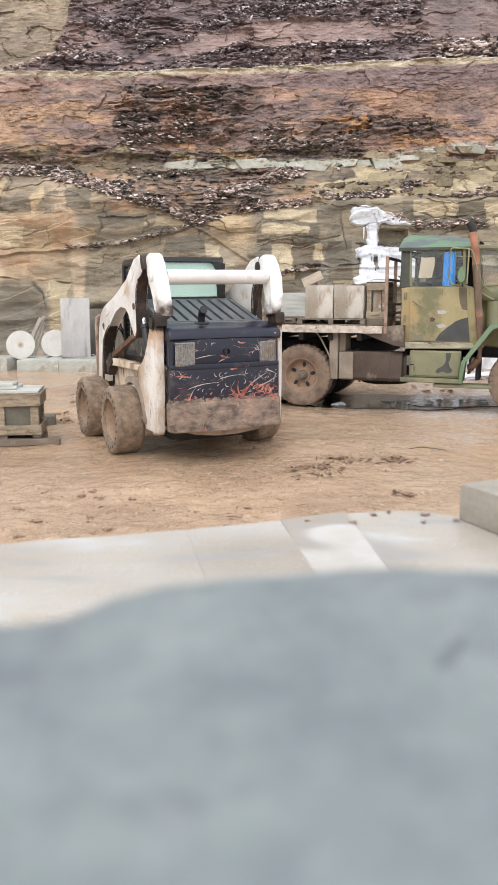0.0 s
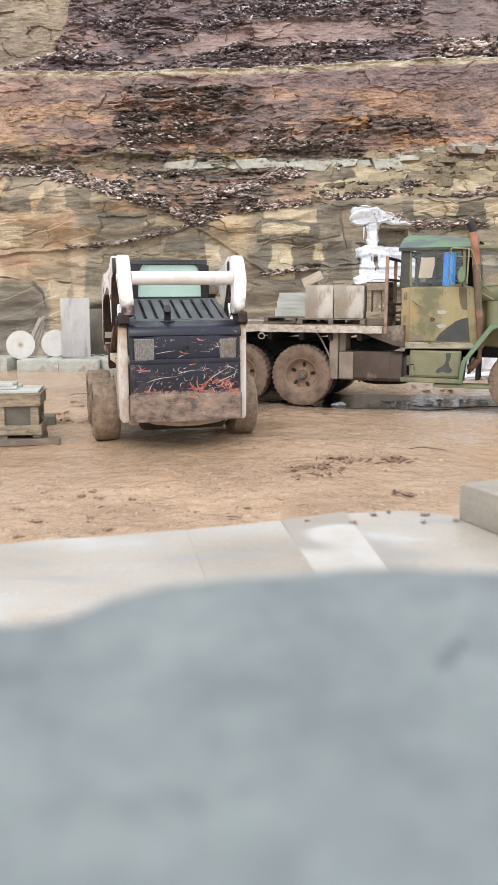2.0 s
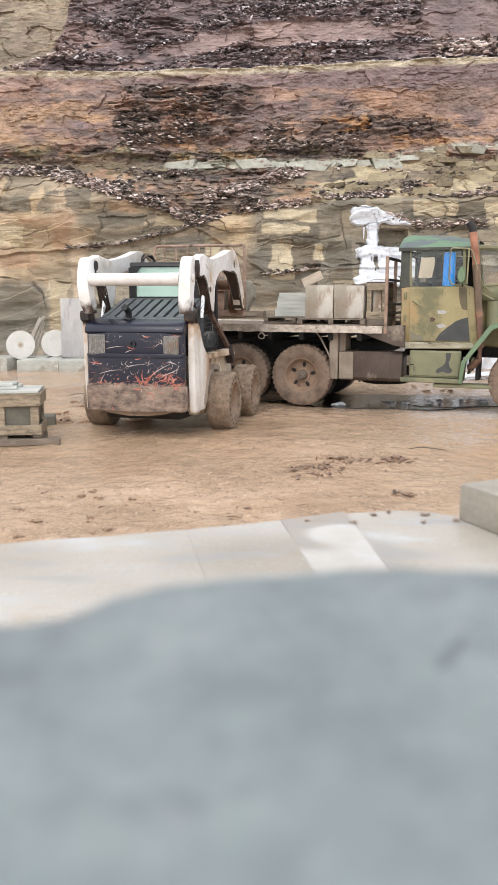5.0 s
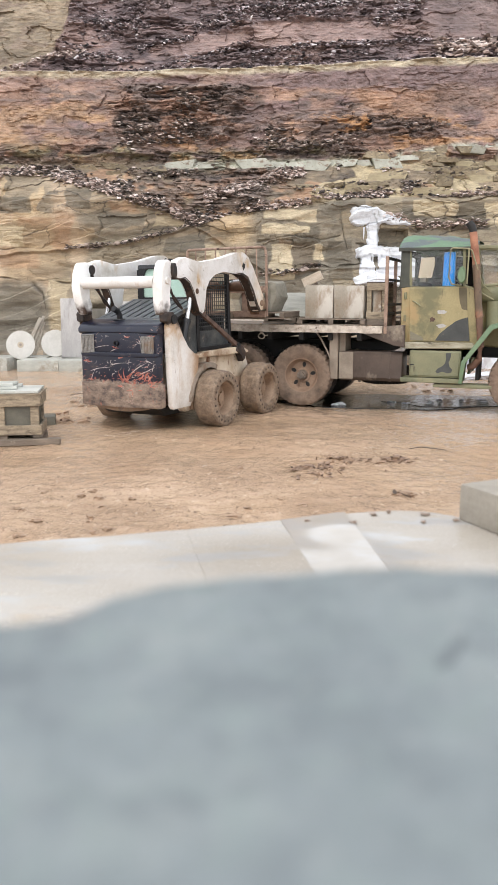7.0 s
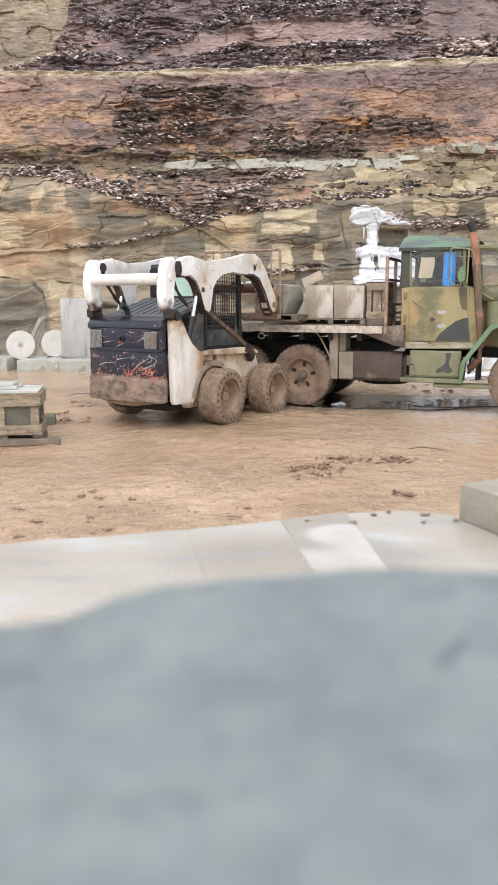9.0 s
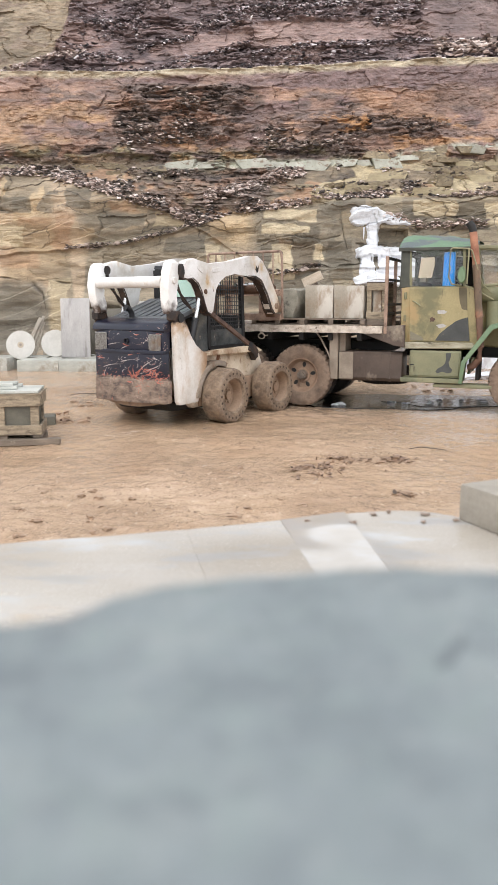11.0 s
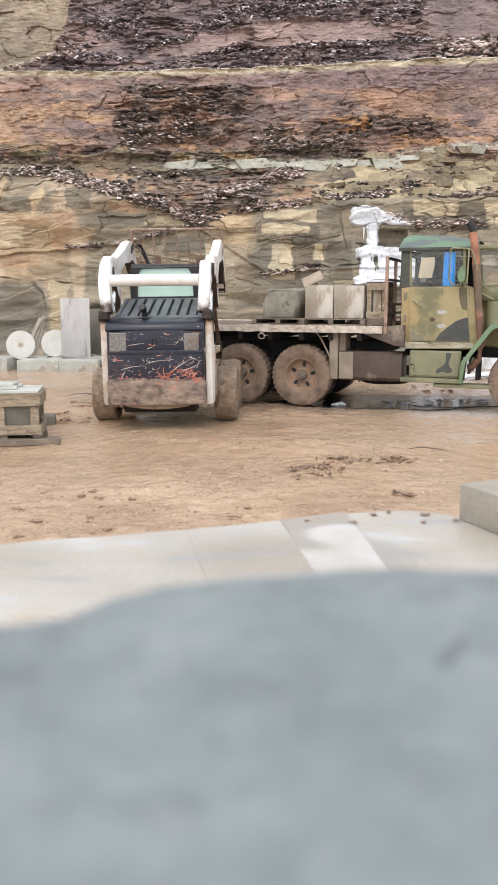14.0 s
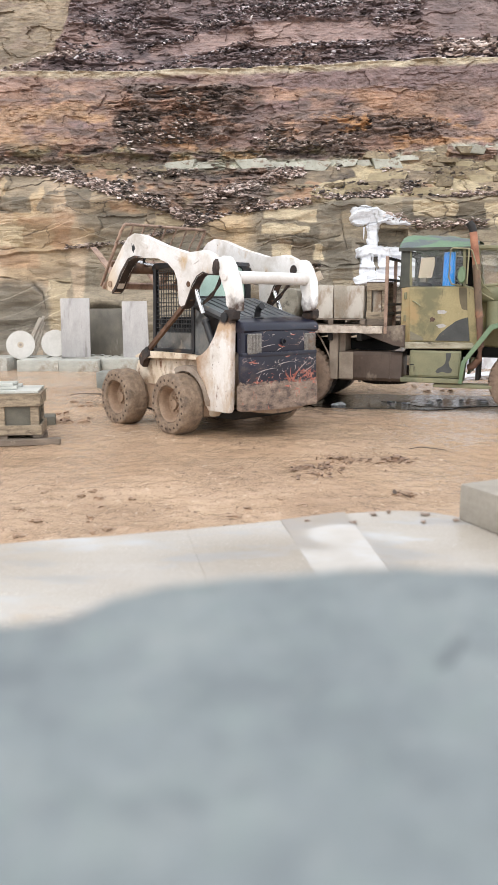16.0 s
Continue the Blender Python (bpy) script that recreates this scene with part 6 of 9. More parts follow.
def scored_paint(m, score, patch, low_edge):
    """Adds thin winding scores and torn patches of bared primer, thicker towards low_edge."""
    n, l = m.node_tree.nodes, m.node_tree.links
    b = n["Principled BSDF"]
    tc = n.new("ShaderNodeTexCoord")
    sp = n.new("ShaderNodeSeparateXYZ")
    l.new(tc.outputs["Object"], sp.inputs[0])

    def node(op, a, c):
        x = n.new("ShaderNodeMath")
        x.operation = op
        for i, v in enumerate((a, c)):
            if isinstance(v, (int, float)):
                x.inputs[i].default_value = v
            elif v is not None:
                l.new(v, x.inputs[i])
        return x.outputs[0]

    def noise_of(scale, stretch, w, detail, rough, tilt=0.0):
        mp = n.new("ShaderNodeMapping")
        mp.inputs["Scale"].default_value = stretch
        mp.inputs["Rotation"].default_value = (0, tilt, 0)
        l.new(tc.outputs["Object"], mp.inputs[0])
        t = n.new("ShaderNodeTexNoise")
        t.noise_dimensions = "4D"
        t.inputs["W"].default_value = w
        t.inputs["Scale"].default_value, t.inputs["Detail"].default_value, t.inputs["Roughness"].default_value = scale, detail, rough
        l.new(mp.outputs[0], t.inputs["Vector"])
        return t.outputs[0]

    def ramp(v, lo, hi):
        mr = n.new("ShaderNodeMapRange")
        mr.inputs[1].default_value, mr.inputs[2].default_value = lo, hi
        l.new(v, mr.inputs[0])
        return mr.outputs[0]

    lower = node("MULTIPLY", ramp(sp.outputs[2], low_edge + 0.42, low_edge + 0.10), ramp(sp.outputs[2], low_edge - 0.16, low_edge + 0.06))
    masks = []
    for w, sc, st, tilt, wide, keep in ((1.0, 2.0, (1.0, 1, 3.2), 0.35, 0.0020, 0.58), (5.0, 2.6, (0.9, 1, 3.0), -0.4, 0.0018, 0.60), (9.0, 3.6, (1.6, 1, 1.2), 0.15, 0.0018, 0.62)):
        d = node("ABSOLUTE", node("SUBTRACT", noise_of(sc, st, w, 2.5, 0.55, tilt), 0.5), None)
        line = ramp(d, wide, wide * 0.4)
        where = ramp(node("ADD", noise_of(3.4, (1, 1, 1), w + 20, 3, 0.6), node("MULTIPLY", lower, 0.05)), keep, keep + 0.03)
        masks.append(node("MULTIPLY", line, where))
    lines = node("MAXIMUM", node("MAXIMUM", masks[0], masks[1]), masks[2])
    right = ramp(sp.outputs[0], -0.35, 0.30)
    torn = ramp(node("ADD", noise_of(11.0, (0.6, 1, 2.2), 31, 8, 0.70, 0.6), node("ADD", node("MULTIPLY", lower, 0.10), node("MULTIPLY", right, 0.05))), 0.70, 0.72)
    torn2 = ramp(noise_of(15.0, (0.6, 1, 1.6), 35, 6, 0.7, -0.3), 0.685, 0.70)
    for mask, colour in ((lines, score), (node("MAXIMUM", torn, torn2), patch)):
        mx = n.new("ShaderNodeMix")
        mx.data_type = "RGBA"
        old = b.inputs["Base Color"].links[0].from_socket
        l.new(mask, mx.inputs[0])
        l.new(old, mx.inputs[6])
        mx.inputs[7].default_value = colour
        l.new(mx.outputs[2], b.inputs["Base Color"])
    return m


M_burnt = surf("burnt_greasy_steel", (lin(26, 21, 19), lin(46, 36, 31), lin(78, 58, 46)), 7, (0.45, 0.8), bump=0.4, stains=((lin(112, 82, 62), 9, 0.62, 0.70, (1, 1, 1), 0.8),))
M_tail = surf("navy_tail_paint", (lin(12, 14, 30), lin(20, 24, 44)), 3, (0.25, 0.45), bump=0.08, stains=(
    (lin(84, 72, 66), 3.0, 0.58, 0.76, (1, 1, 1), 0.8), (lin(196, 180, 168), 26.0, 0.70, 0.73, (1, 1, 1), 0.7)))


def muddy_foot(m):
    """Mud and rust thrown up the lower third of the tail, with a ragged upper rim."""
    n, l = m.node_tree.nodes, m.node_tree.links
    b = n["Principled BSDF"]
    tc = n.new("ShaderNodeTexCoord")
    sp = n.new("ShaderNodeSeparateXYZ")
    l.new(tc.outputs["Object"], sp.inputs[0])

    def tex(scale, detail, stretch):
        mp = n.new("ShaderNodeMapping")
        mp.inputs["Scale"].default_value = stretch
        l.new(tc.outputs["Object"], mp.inputs[0])
        t = n.new("ShaderNodeTexNoise")
        t.inputs["Scale"].default_value, t.inputs["Detail"].default_value, t.inputs["Roughness"].default_value = scale, detail, 0.68
        l.new(mp.outputs[0], t.inputs["Vector"])
        return t.outputs[0]

    ad = n.new("ShaderNodeMath")
    ad.operation = "MULTIPLY_ADD"
    ad.inputs[1].default_value = 0.20
    l.new(tex(16, 9, (1, 1, 1)), ad.inputs[0])
    l.new(sp.outputs[2], ad.inputs[2])
    mr = n.new("ShaderNodeMapRange")
    mr.inputs[1].default_value, mr.inputs[2].default_value = 0.84, 0.82
    l.new(ad.outputs[0], mr.inputs[0])
    mud = n.new("ShaderNodeValToRGB")
    for k, (p, c) in enumerate(((0.30, lin(50, 45, 48)), (0.40, lin(92, 79, 71)), (0.50, lin(122, 105, 93)), (0.62, lin(146, 128, 113)), (0.72, lin(166, 147, 131)))):
        e = mud.color_ramp.elements[k] if k < 2 else mud.color_ramp.elements.new(p)
        e.position, e.color = p, c
    l.new(tex(8, 10, (0.8, 1, 1.5)), mud.inputs[0])
    # red primer smeared through the mud
    sm = n.new("ShaderNodeMapRange")
    sm.inputs[1].default_value, sm.inputs[2].default_value, sm.inputs[4].default_value = 0.60, 0.67, 0.8
    l.new(tex(13, 8, (1.5, 1, 0.5)), sm.inputs[0])
    smear = n.new("ShaderNodeMix")
    smear.data_type = "RGBA"
    l.new(sm.outputs[0], smear.inputs[0])
    l.new(mud.outputs[0], smear.inputs[6])
    smear.inputs[7].default_value = lin(166, 104, 86)
    mx = n.new("ShaderNodeMix")
    mx.data_type = "RGBA"
    old = b.inputs["Base Color"].links[0].from_socket
    l.new(mr.outputs[0], mx.inputs[0])
    l.new(old, mx.inputs[6])
    l.new(smear.outputs[2], mx.inputs[7])
    l.new(mx.outputs[2], b.inputs["Base Color"])
    ro = n.new("ShaderNodeMix")
    oldr = b.inputs["Roughness"].links[0].from_socket
    l.new(mr.outputs[0], ro.inputs[0])
    l.new(oldr, ro.inputs[2])
    ro.inputs[3].default_value = 0.75
    l.new(ro.outputs[0], b.inputs["Roughness"])
    return m


muddy_foot(M_tail)
scored_paint(M_tail, lin(190, 156, 144), lin(178, 104, 88), 0.655)
M_tower = paint_wear(surf("white_tower_paint", (lin(192, 184, 174), lin(214, 209, 203), lin(223, 220, 217)), 2.5, (0.4, 0.6), bump=0.15, stains=(
    (lin(176, 148, 118), 3.0, 0.50, 0.66, (1, 1, 0.4), 0.8), (lin(108, 76, 54), 9, 0.62, 0.69, (1, 1, 0.3), 0.8), (lin(74, 56, 46), 22, 0.66, 0.70, (1, 1, 0.6), 0.8))), (
    ("y", -1.16, 0.35, 0.5, lin(176, 146, 116), 5.0),
    ("z", 1.20, 0.22, 0.9, lin(178, 150, 122), 5.0), ("z", 1.40, 0.08, 0.5, lin(58, 42, 34), 8.0), ("y", -1.02, 0.20, 0.6, lin(150, 118, 90), 6.0)))
M_armpaint = paint_wear(surf("white_arm_paint", (lin(200, 195, 188), lin(217, 214, 211), lin(225, 223, 222)), 2.0, (0.4, 0.6), bump=0.15, stains=(
    (lin(178, 170, 160), 1.6, 0.48, 0.66, (1, 1, 1), 0.7), (lin(186, 160, 126), 3.0, 0.57, 0.70, (1, 1, 0.6), 0.8), (lin(84, 62, 48), 12, 0.66, 0.71, (1, 1, 0.5), 0.8))), (
    ("y", 1.92, 0.40, 0.7, lin(210, 188, 156), 5.0), ("y", 2.24, 0.10, 0.5, lin(112, 86, 66), 9.0)))
# opaque cab glass: paler tones stand in for reflections, brown stain over them
M_cabglass = surf("grimy_reflecting_glass", (lin(50, 52, 56), lin(82, 84, 84), lin(112, 109, 102)), 3, (0.06, 0.25), bump=0.03, spec=0.6, stains=((lin(132, 116, 98), 4, 0.58, 0.72, (1, 1, 0.6), 0.6),))
M_archgrey = surf("scuffed_grey_arch", (lin(128, 114, 100), lin(158, 144, 130)), 4, (0.5, 0.75), bump=0.3, stains=((lin(112, 88, 68), 5, 0.54, 0.68, (1, 1, 1), 0.8),))
M_seat = surf("pale_grey_seat_cloth", (lin(150, 146, 148), lin(178, 174, 174)), 4, (0.7, 0.9), bump=0.2)
M_tyre_hole = surf("dark_hole_disc", (lin(58, 47, 40), lin(84, 68, 56)), 9, (0.7, 0.9), bump=0.3)


M_primer = surf("bared_red_primer", (lin(124, 66, 55), lin(164, 98, 83), lin(184, 130, 114)), 20, (0.6, 0.8), bump=0.2)
M_score = surf("pale_scored_paint", (lin(150, 138, 132), lin(196, 184, 178)), 16, (0.5, 0.7), bump=0.1)


def loader_tyre_bm(r=0.378, half=0.158):
    """Solid tyre with a worn block tread and a ring of side holes."""
    bm = bmesh.new()
    rnd = random.Random(2)
    prof = [(-0.02, 0.218), (-half * 0.70, 0.226), (-half * 0.96, 0.242), (-half, 0.30), (-half * 0.95, 0.348), (-half * 0.80, r - 0.008), (-half * 0.3, r), (0.0, r - 0.002), (half * 0.3, r), (half * 0.55, r - 0.003), (half * 0.80, r - 0.008),
            (half * 0.95, 0.348), (half, 0.30), (half * 0.96, 0.242), (half * 0.70, 0.226), (0.02, 0.218)]
    lathe(bm, prof, "x", 84, wobble=lambda j, k: 0.012 * noise.noise(Vector((j * 1.3, k * 0.3, 0))) + 0.012 * noise.noise(Vector((j * 2.3, k * 0.9, 5))) if 3 < j < 10 else 0.0, closed=True)
    return bm


def loader_wheel(x, y, side):
    w = pivot("wheel", loader, pose(x, y, 0.43))
    part("tyre", loader_tyre_bm(), M_mud_rubber, w, "mud-caked solid rubber tyre")
    bm = bmesh.new()
    s = side
    lathe(bm, [(s * 0.110, 0.230), (s * 0.122, 0.222), (s * 0.112, 0.212), (s * 0.05, 0.200), (s * 0.0, 0.185), (s * -0.005, 0.125), (s * 0.02, 0.115), (s * 0.02, 0.0)], "x", 32)
    part("rim", bm, M_mud_steel, w, "muddy dished steel rim")
    bm = bmesh.new()
    rod(bm, (s * 0.015, 0, 0), (s * 0.06, 0, 0), 0.060, 14)
    for k in range(8):
        t = 2 * math.pi * k / 8
        rod(bm, (s * 0.015, 0.092 * math.cos(t), 0.092 * math.sin(t)), (s * 0.05, 0.092 * math.cos(t), 0.092 * math.sin(t)), 0.015, 6)
    part("hub", bm, M_mud_steel, w)
    # side holes drawn as dark discs, the shade inside them put into the colour
    for k in range(22):
        t = 2 * math.pi * k / 22
        bm = bmesh.new()
        rod(bm, (s * 0.145, 0.305 * math.cos(t), 0.305 * math.sin(t)), (s * 0.1595, 0.305 * math.cos(t), 0.305 * math.sin(t)), 0.016, 8)
        part("tyre_hole", bm, M_tyre_hole, w)
    return w


WHEELS = []
for wy in (-0.612, 0.612):
    for ws in (-1, 1):
        WHEELS.append((loader_wheel(ws * 0.835, wy, ws), ws, wy))


def loader_body():
    # lower chassis
    bm = bmesh.new()
    prism(bm, [(-1.08, 0.36), (-1.20, 0.60), (-1.0, 1.0), (0.25, 1.02), (0.62, 0.92), (0.80, 0.55), (0.70, 0.30), (-1.0, 0.28)], "x", -0.60, 0.60, 0.03, 2)
    part("chassis", bm, M_white_mud, loader, "cream lower body streaked with mud")
    bm = bmesh.new()
    prism(bm, [(-1.50, 0.39), (-1.30, 0.26), (0.60, 0.22), (0.75, 0.34)], "x", -0.48, 0.48, 0.02)
    part("belly_plate", bm, M_under, loader)
    bm = bmesh.new()
    prism(bm, [(-0.52, 0.41), (-0.36, 0.365), (-0.12, 0.335), (0.12, 0.335), (0.36, 0.365), (0.52, 0.41)], "y", -1.60, -1.10, 0.01)
    part("belly_pan", bm, M_mud_steel, loader, "muddy curved pan beneath the tail")
    for s in (-1, 1):
        # chain case with wheel flanges
        bm = bmesh.new()
        box(bm, s * 0.60, s * 0.665, -0.95, 0.85, 0.30, 0.62, 0.02, 2)
        rod(bm, (s * 0.60, -0.612, 0.43), (s * 0.74, -0.612, 0.43), 0.12, 16)
        rod(bm, (s * 0.60, 0.612, 0.43), (s * 0.74, 0.612, 0.43), 0.12, 16)
        part("chain_case", bm, M_mud_steel, loader)
        # fender shelf above the wheels
        bm = bmesh.new()
        prism(bm, [(-1.02, 0.985), (-1.02, 1.01), (-0.62, 1.045), (0.30, 1.06), (0.52, 0.99), (0.52, 0.96)], "x", s * 0.60, s * 0.70, 0.006)
        part("side_shelf", bm, M_white_mud, loader)
        # curved arch plate over the rear wheel
        bm = bmesh.new()
        arc = [math.radians(a) for a in range(62, 176, 8)]
        prism(bm, [(-0.612 + 0.475 * math.cos(a), 0.43 + 0.475 * math.sin(a)) for a in arc] + [(-0.612 + 0.405 * math.cos(a), 0.43 + 0.405 * math.sin(a)) for a in reversed(arc)], "x", s * 0.60, s * 0.722, 0.006)
        part("wheel_arch", bm, M_archgrey, loader, "grey muddy arch over the rear wheel")
        # rear tower
        bm = bmesh.new()
        prism(bm, [(-1.44, 0.375), (-1.475, 0.42), (-1.49, 0.80), (-1.52, 1.54), (-1.36, 1.54), (-1.30, 1.44), (-1.20, 1.27), (-1.10, 1.13), (-0.98, 1.05), (-0.84, 1.02), (-0.86, 0.845), (-0.95, 0.76), (-1.00, 0.62), (-1.01, 0.48), (-1.06, 0.375)], "x", s * 0.628, s * 0.708, 0.012, 2)
        part("rear_tower", bm, M_tower, loader, "white rear tower scorched and streaked brown")
        bm = bmesh.new()
        prism(bm, [(-1.565, 1.48), (-1.57, 1.565), (-1.55, 1.59), (-1.42, 1.59), (-1.385, 1.56), (-1.37, 1.48), (-1.42, 1.45), (-1.52, 1.455)], "x", s * 0.60, s * 0.713, 0.012, 2)
        part("pivot_bracket", bm, M_burnt, loader, "dark grease-stained pivot bracket")
        bm = bmesh.new()
        rod(bm, (s * 0.705, -1.42, 1.50), (s * 0.735, -1.42, 1.50), 0.058, 16)
        part("pivot_pin", bm, M_black, loader)
        bm = bmesh.new()
        prism(bm, [(-1.11, 0.43), (-1.11, 0.50), (-1.06, 0.58), (-1.01, 0.56), (-1.02, 0.43)], "x", s * 0.700, s * 0.720, 0.006)
        for y, z in ((-1.085, 0.47), (-1.04, 0.50)):
            rod(bm, (s * 0.715, y, z), (s * 0.732, y, z), 0.018, 8)
        part("tie_down", bm, M_archgrey, loader, "muddy grey bolted tie-down plate")
        # front control link bracket
        bm = bmesh.new()
        prism(bm, [(0.15, 1.00), (0.18, 1.08), (0.25, 1.105), (0.34, 1.06), (0.42, 0.98), (0.40, 0.88), (0.33, 0.84), (0.30, 0.94)], "x", s * 0.62, s * 0.715, 0.012, 2)
        part("link_bracket", bm, M_burnt, loader, "black front link bracket")
    # tail: dished navy gate between the towers
    bm = bmesh.new()
    out = [(-0.612, -1.50), (-0.612, -1.575), (-0.585, -1.61), (-0.30, -1.635), (0.30, -1.635), (0.585, -1.61), (0.612, -1.575), (0.612, -1.50)]
    prism(bm, [(x, y) for x, y in out], "z", 0.70, 1.085, 0.008, 2)
    tail = part("tailgate", bm, M_tail, loader, "navy tailgate scratched through to orange", m=pose(0, -0.035, 0))
    bm = bmesh.new()
    prism(bm, [(x, y + 0.018) for x, y in out], "z", 1.08, 1.335, 0.005)
    part("upper_panel", bm, M_tail, tail)
    bm = bmesh.new()
    prism(bm, [(x, y - 0.006) for x, y in out], "z", 1.035, 1.088, 0.012, 2)
    part("tail_ridge", bm, M_tail, tail)
    bm = bmesh.new()
    prism(bm, [(-1.30, 1.325), (-1.60, 1.32), (-1.622, 1.345), (-1.62, 1.39), (-1.585, 1.432), (-1.52, 1.455), (-1.30, 1.495)], "x", -0.622, 0.622, 0.02, 2)
    part("tail_cap", bm, M_tail, tail)
    bm = bmesh.new()
    out2 = [(-0.625, -1.48), (-0.625, -1.585), (-0.59, -1.625), (-0.30, -1.65), (0.30, -1.65), (0.59, -1.625), (0.625, -1.585), (0.625, -1.48)]
    prism(bm, out2, "z", 0.40, 0.705, 0.02, 2)
    part("rear_bumper", bm, M_tail, tail, "rust and mud covered lower bumper")
    for s in (-1, 1):
        bm = bmesh.new()
        box(bm, s * 0.370, s * 0.556, -1.625, -1.585, 1.085, 1.298, 0.012, 2)
        lamp = part("tail_lamp", bm, M_tailglass, tail, "clouded ribbed tail lamp")
        for k in range(8):
            bm = bmesh.new()
            x = s * (0.384 + 0.0225 * k)
            box(bm, x - 0.005, x + 0.005, -1.631, -1.622, 1.10, 1.284)
            part("lens_rib", bm, M_tailglass, lamp)
    bm = bmesh.new()
    lathe(bm, [(-1.628, 0.022), (-1.642, 0.026), (-1.642, 0.036), (-1.61, 0.038)], "y", 20)
    bmesh.ops.translate(bm, vec=(-0.005, 0, 1.205), verts=bm.verts)
    part("latch_ring", bm, M_black, tail)
    # scratches cut through the navy paint: red gouges that fan out low down, thin pale scores across
    rnd = random.Random(14)

    def skin(x, z):
        y = float(np.interp(abs(x), [0.0, 0.30, 0.585, 0.612], [-1.635, -1.635, -1.61, -1.58]))
        return y + (0.018 if z > 1.09 else 0.0)

    def stroke(bm, x, z, angle, length, width, bend):
        rows = []
        for i in range(7):
            t = i / 6
            a = angle + bend * (t - 0.5)
            px, pz = x + length * (t - 0.5) * math.cos(a), z + length * (t - 0.5) * math.sin(a)
            w = width * (0.25 + math.sin(math.pi * min(0.95, t + 0.1))) * rnd.uniform(0.6, 1.2) / 2
            if not (abs(px) < 0.60 and 0.66 < pz < 1.31):
                continue
            y = skin(px, pz) - 0.0018
            rows.append((bm.verts.new((px - w * math.sin(a), y, pz + w * math.cos(a))), bm.verts.new((px + w * math.sin(a), y, pz - w * math.cos(a)))))
        for p, q in zip(rows, rows[1:]):
            bm.faces.new((p[0], q[0], q[1], p[1]))

    red, pale = bmesh.new(), bmesh.new()
    for k in range(9):
        a = radians(rnd.uniform(30, 150))
        d = rnd.uniform(0.06, 0.17)
        stroke(red, 0.12 + 0.6 * d * math.cos(a), 0.715 + 0.6 * d * math.sin(a), a, d, rnd.uniform(0.012, 0.024), rnd.uniform(-1.2, 1.2))
    for k in range(32):
        stroke(red, rnd.uniform(0.16, 0.58), rnd.uniform(0.70, 0.87) - 0.05 * rnd.random(), radians(rnd.choice((rnd.uniform(15, 60), rnd.uniform(100, 160)))), rnd.uniform(0.03, 0.12), rnd.uniform(0.007, 0.019), rnd.uniform(-1.4, 1.4))
    for k in range(22):
        stroke(red, rnd.uniform(-0.58, 0.3), rnd.uniform(0.68, 0.80), radians(rnd.uniform(-40, 200)), rnd.uniform(0.02, 0.07), rnd.uniform(0.005, 0.012), rnd.uniform(-0.8, 0.8))
    for x, z in ((-0.50, 0.98), (-0.46, 0.965), (0.08, 1.03), (0.17, 1.285), (0.50, 1.30), (0.55, 1.295), (-0.03, 1.15)):
        stroke(red, x, z, radians(rnd.uniform(-15, 25)), rnd.uniform(0.06, 0.12), 0.014, 0.3)
    for x, z, a, d in ((-0.28, 0.885, 9, 0.34), (0.02, 0.955, 8, 0.26), (-0.24, 1.165, 8, 0.22), (0.34, 0.915, 30, 0.30), (0.46, 0.87, 22, 0.26), (-0.40, 0.80, 60, 0.14), (-0.06, 1.12, 20, 0.10), (0.50, 0.98, -20, 0.14)):
        stroke(pale, x, z, radians(a), d, 0.008, rnd.uniform(-0.25, 0.25))
    for k in range(58):
        stroke(pale, rnd.uniform(-0.58, 0.58), rnd.uniform(0.70, 1.02) if k < 46 else rnd.uniform(1.1, 1.3), radians(rnd.uniform(-30, 150)), rnd.uniform(0.012, 0.07), rnd.uniform(0.004, 0.008), rnd.uniform(-1.2, 1.2))
    tagged(part("bared_primer", red, M_primer, tail, "red primer bared by gouges"), kind="stuff")
    tagged(part("scratched_paint", pale, M_score, tail, "thin pale scratches"), kind="stuff")
    # engine cover with slanting louvres
    slope = pose(0, -1.30, 1.505, 0, 0, 0) @ Matrix.Rotation(math.atan2(0.235, 0.78), 4, "X")
    ln = math.hypot(0.78, 0.235)
    bm = bmesh.new()
    box(bm, -0.52, 0.52, -0.02, ln, -0.10, -0.04)
    cover = part("engine_cover", bm, M_black, loader, "dark louvred engine cover", m=slope)
    bm = bmesh.new()
    box(bm, -0.60, 0.60, -0.30, 0.0, -0.06, 0.002, 0.012)
    part("cover_plate", bm, M_grey_cover, cover)
    for x0, x1, y0, y1 in ((-0.55, 0.55, 0.0, 0.03), (-0.55, 0.55, ln - 0.035, ln), (-0.56, -0.51, 0, ln), (0.51, 0.56, 0, ln)):
        bm = bmesh.new()
        box(bm, x0, x1, y0, y1, -0.05, 0.004, 0.004)
        part("cover_rim", bm, M_grey_cover, cover)
    for k in range(8):
        bm = bmesh.new()
        x = -0.50 + k * 0.128
        prism(bm, [(x, 0.03), (x + 0.092, 0.03), (x + 0.092, ln - 0.035), (x, ln - 0.035)], "z", -0.035, 0.0, 0.004)
        part("louvre", bm, M_grey_cover, cover)
    bm = bmesh.new()
    pipe(bm, [(-0.16, -1.36, 1.44), (-0.16, -1.37, 1.55), (-0.165, -1.40, 1.60), (-0.175, -1.47, 1.63)], [0.038, 0.038, 0.04, 0.042], 12)
    pp = part("exhaust_pipe", bm, M_black, loader, "short bent black exhaust pipe")
    bm = bmesh.new()
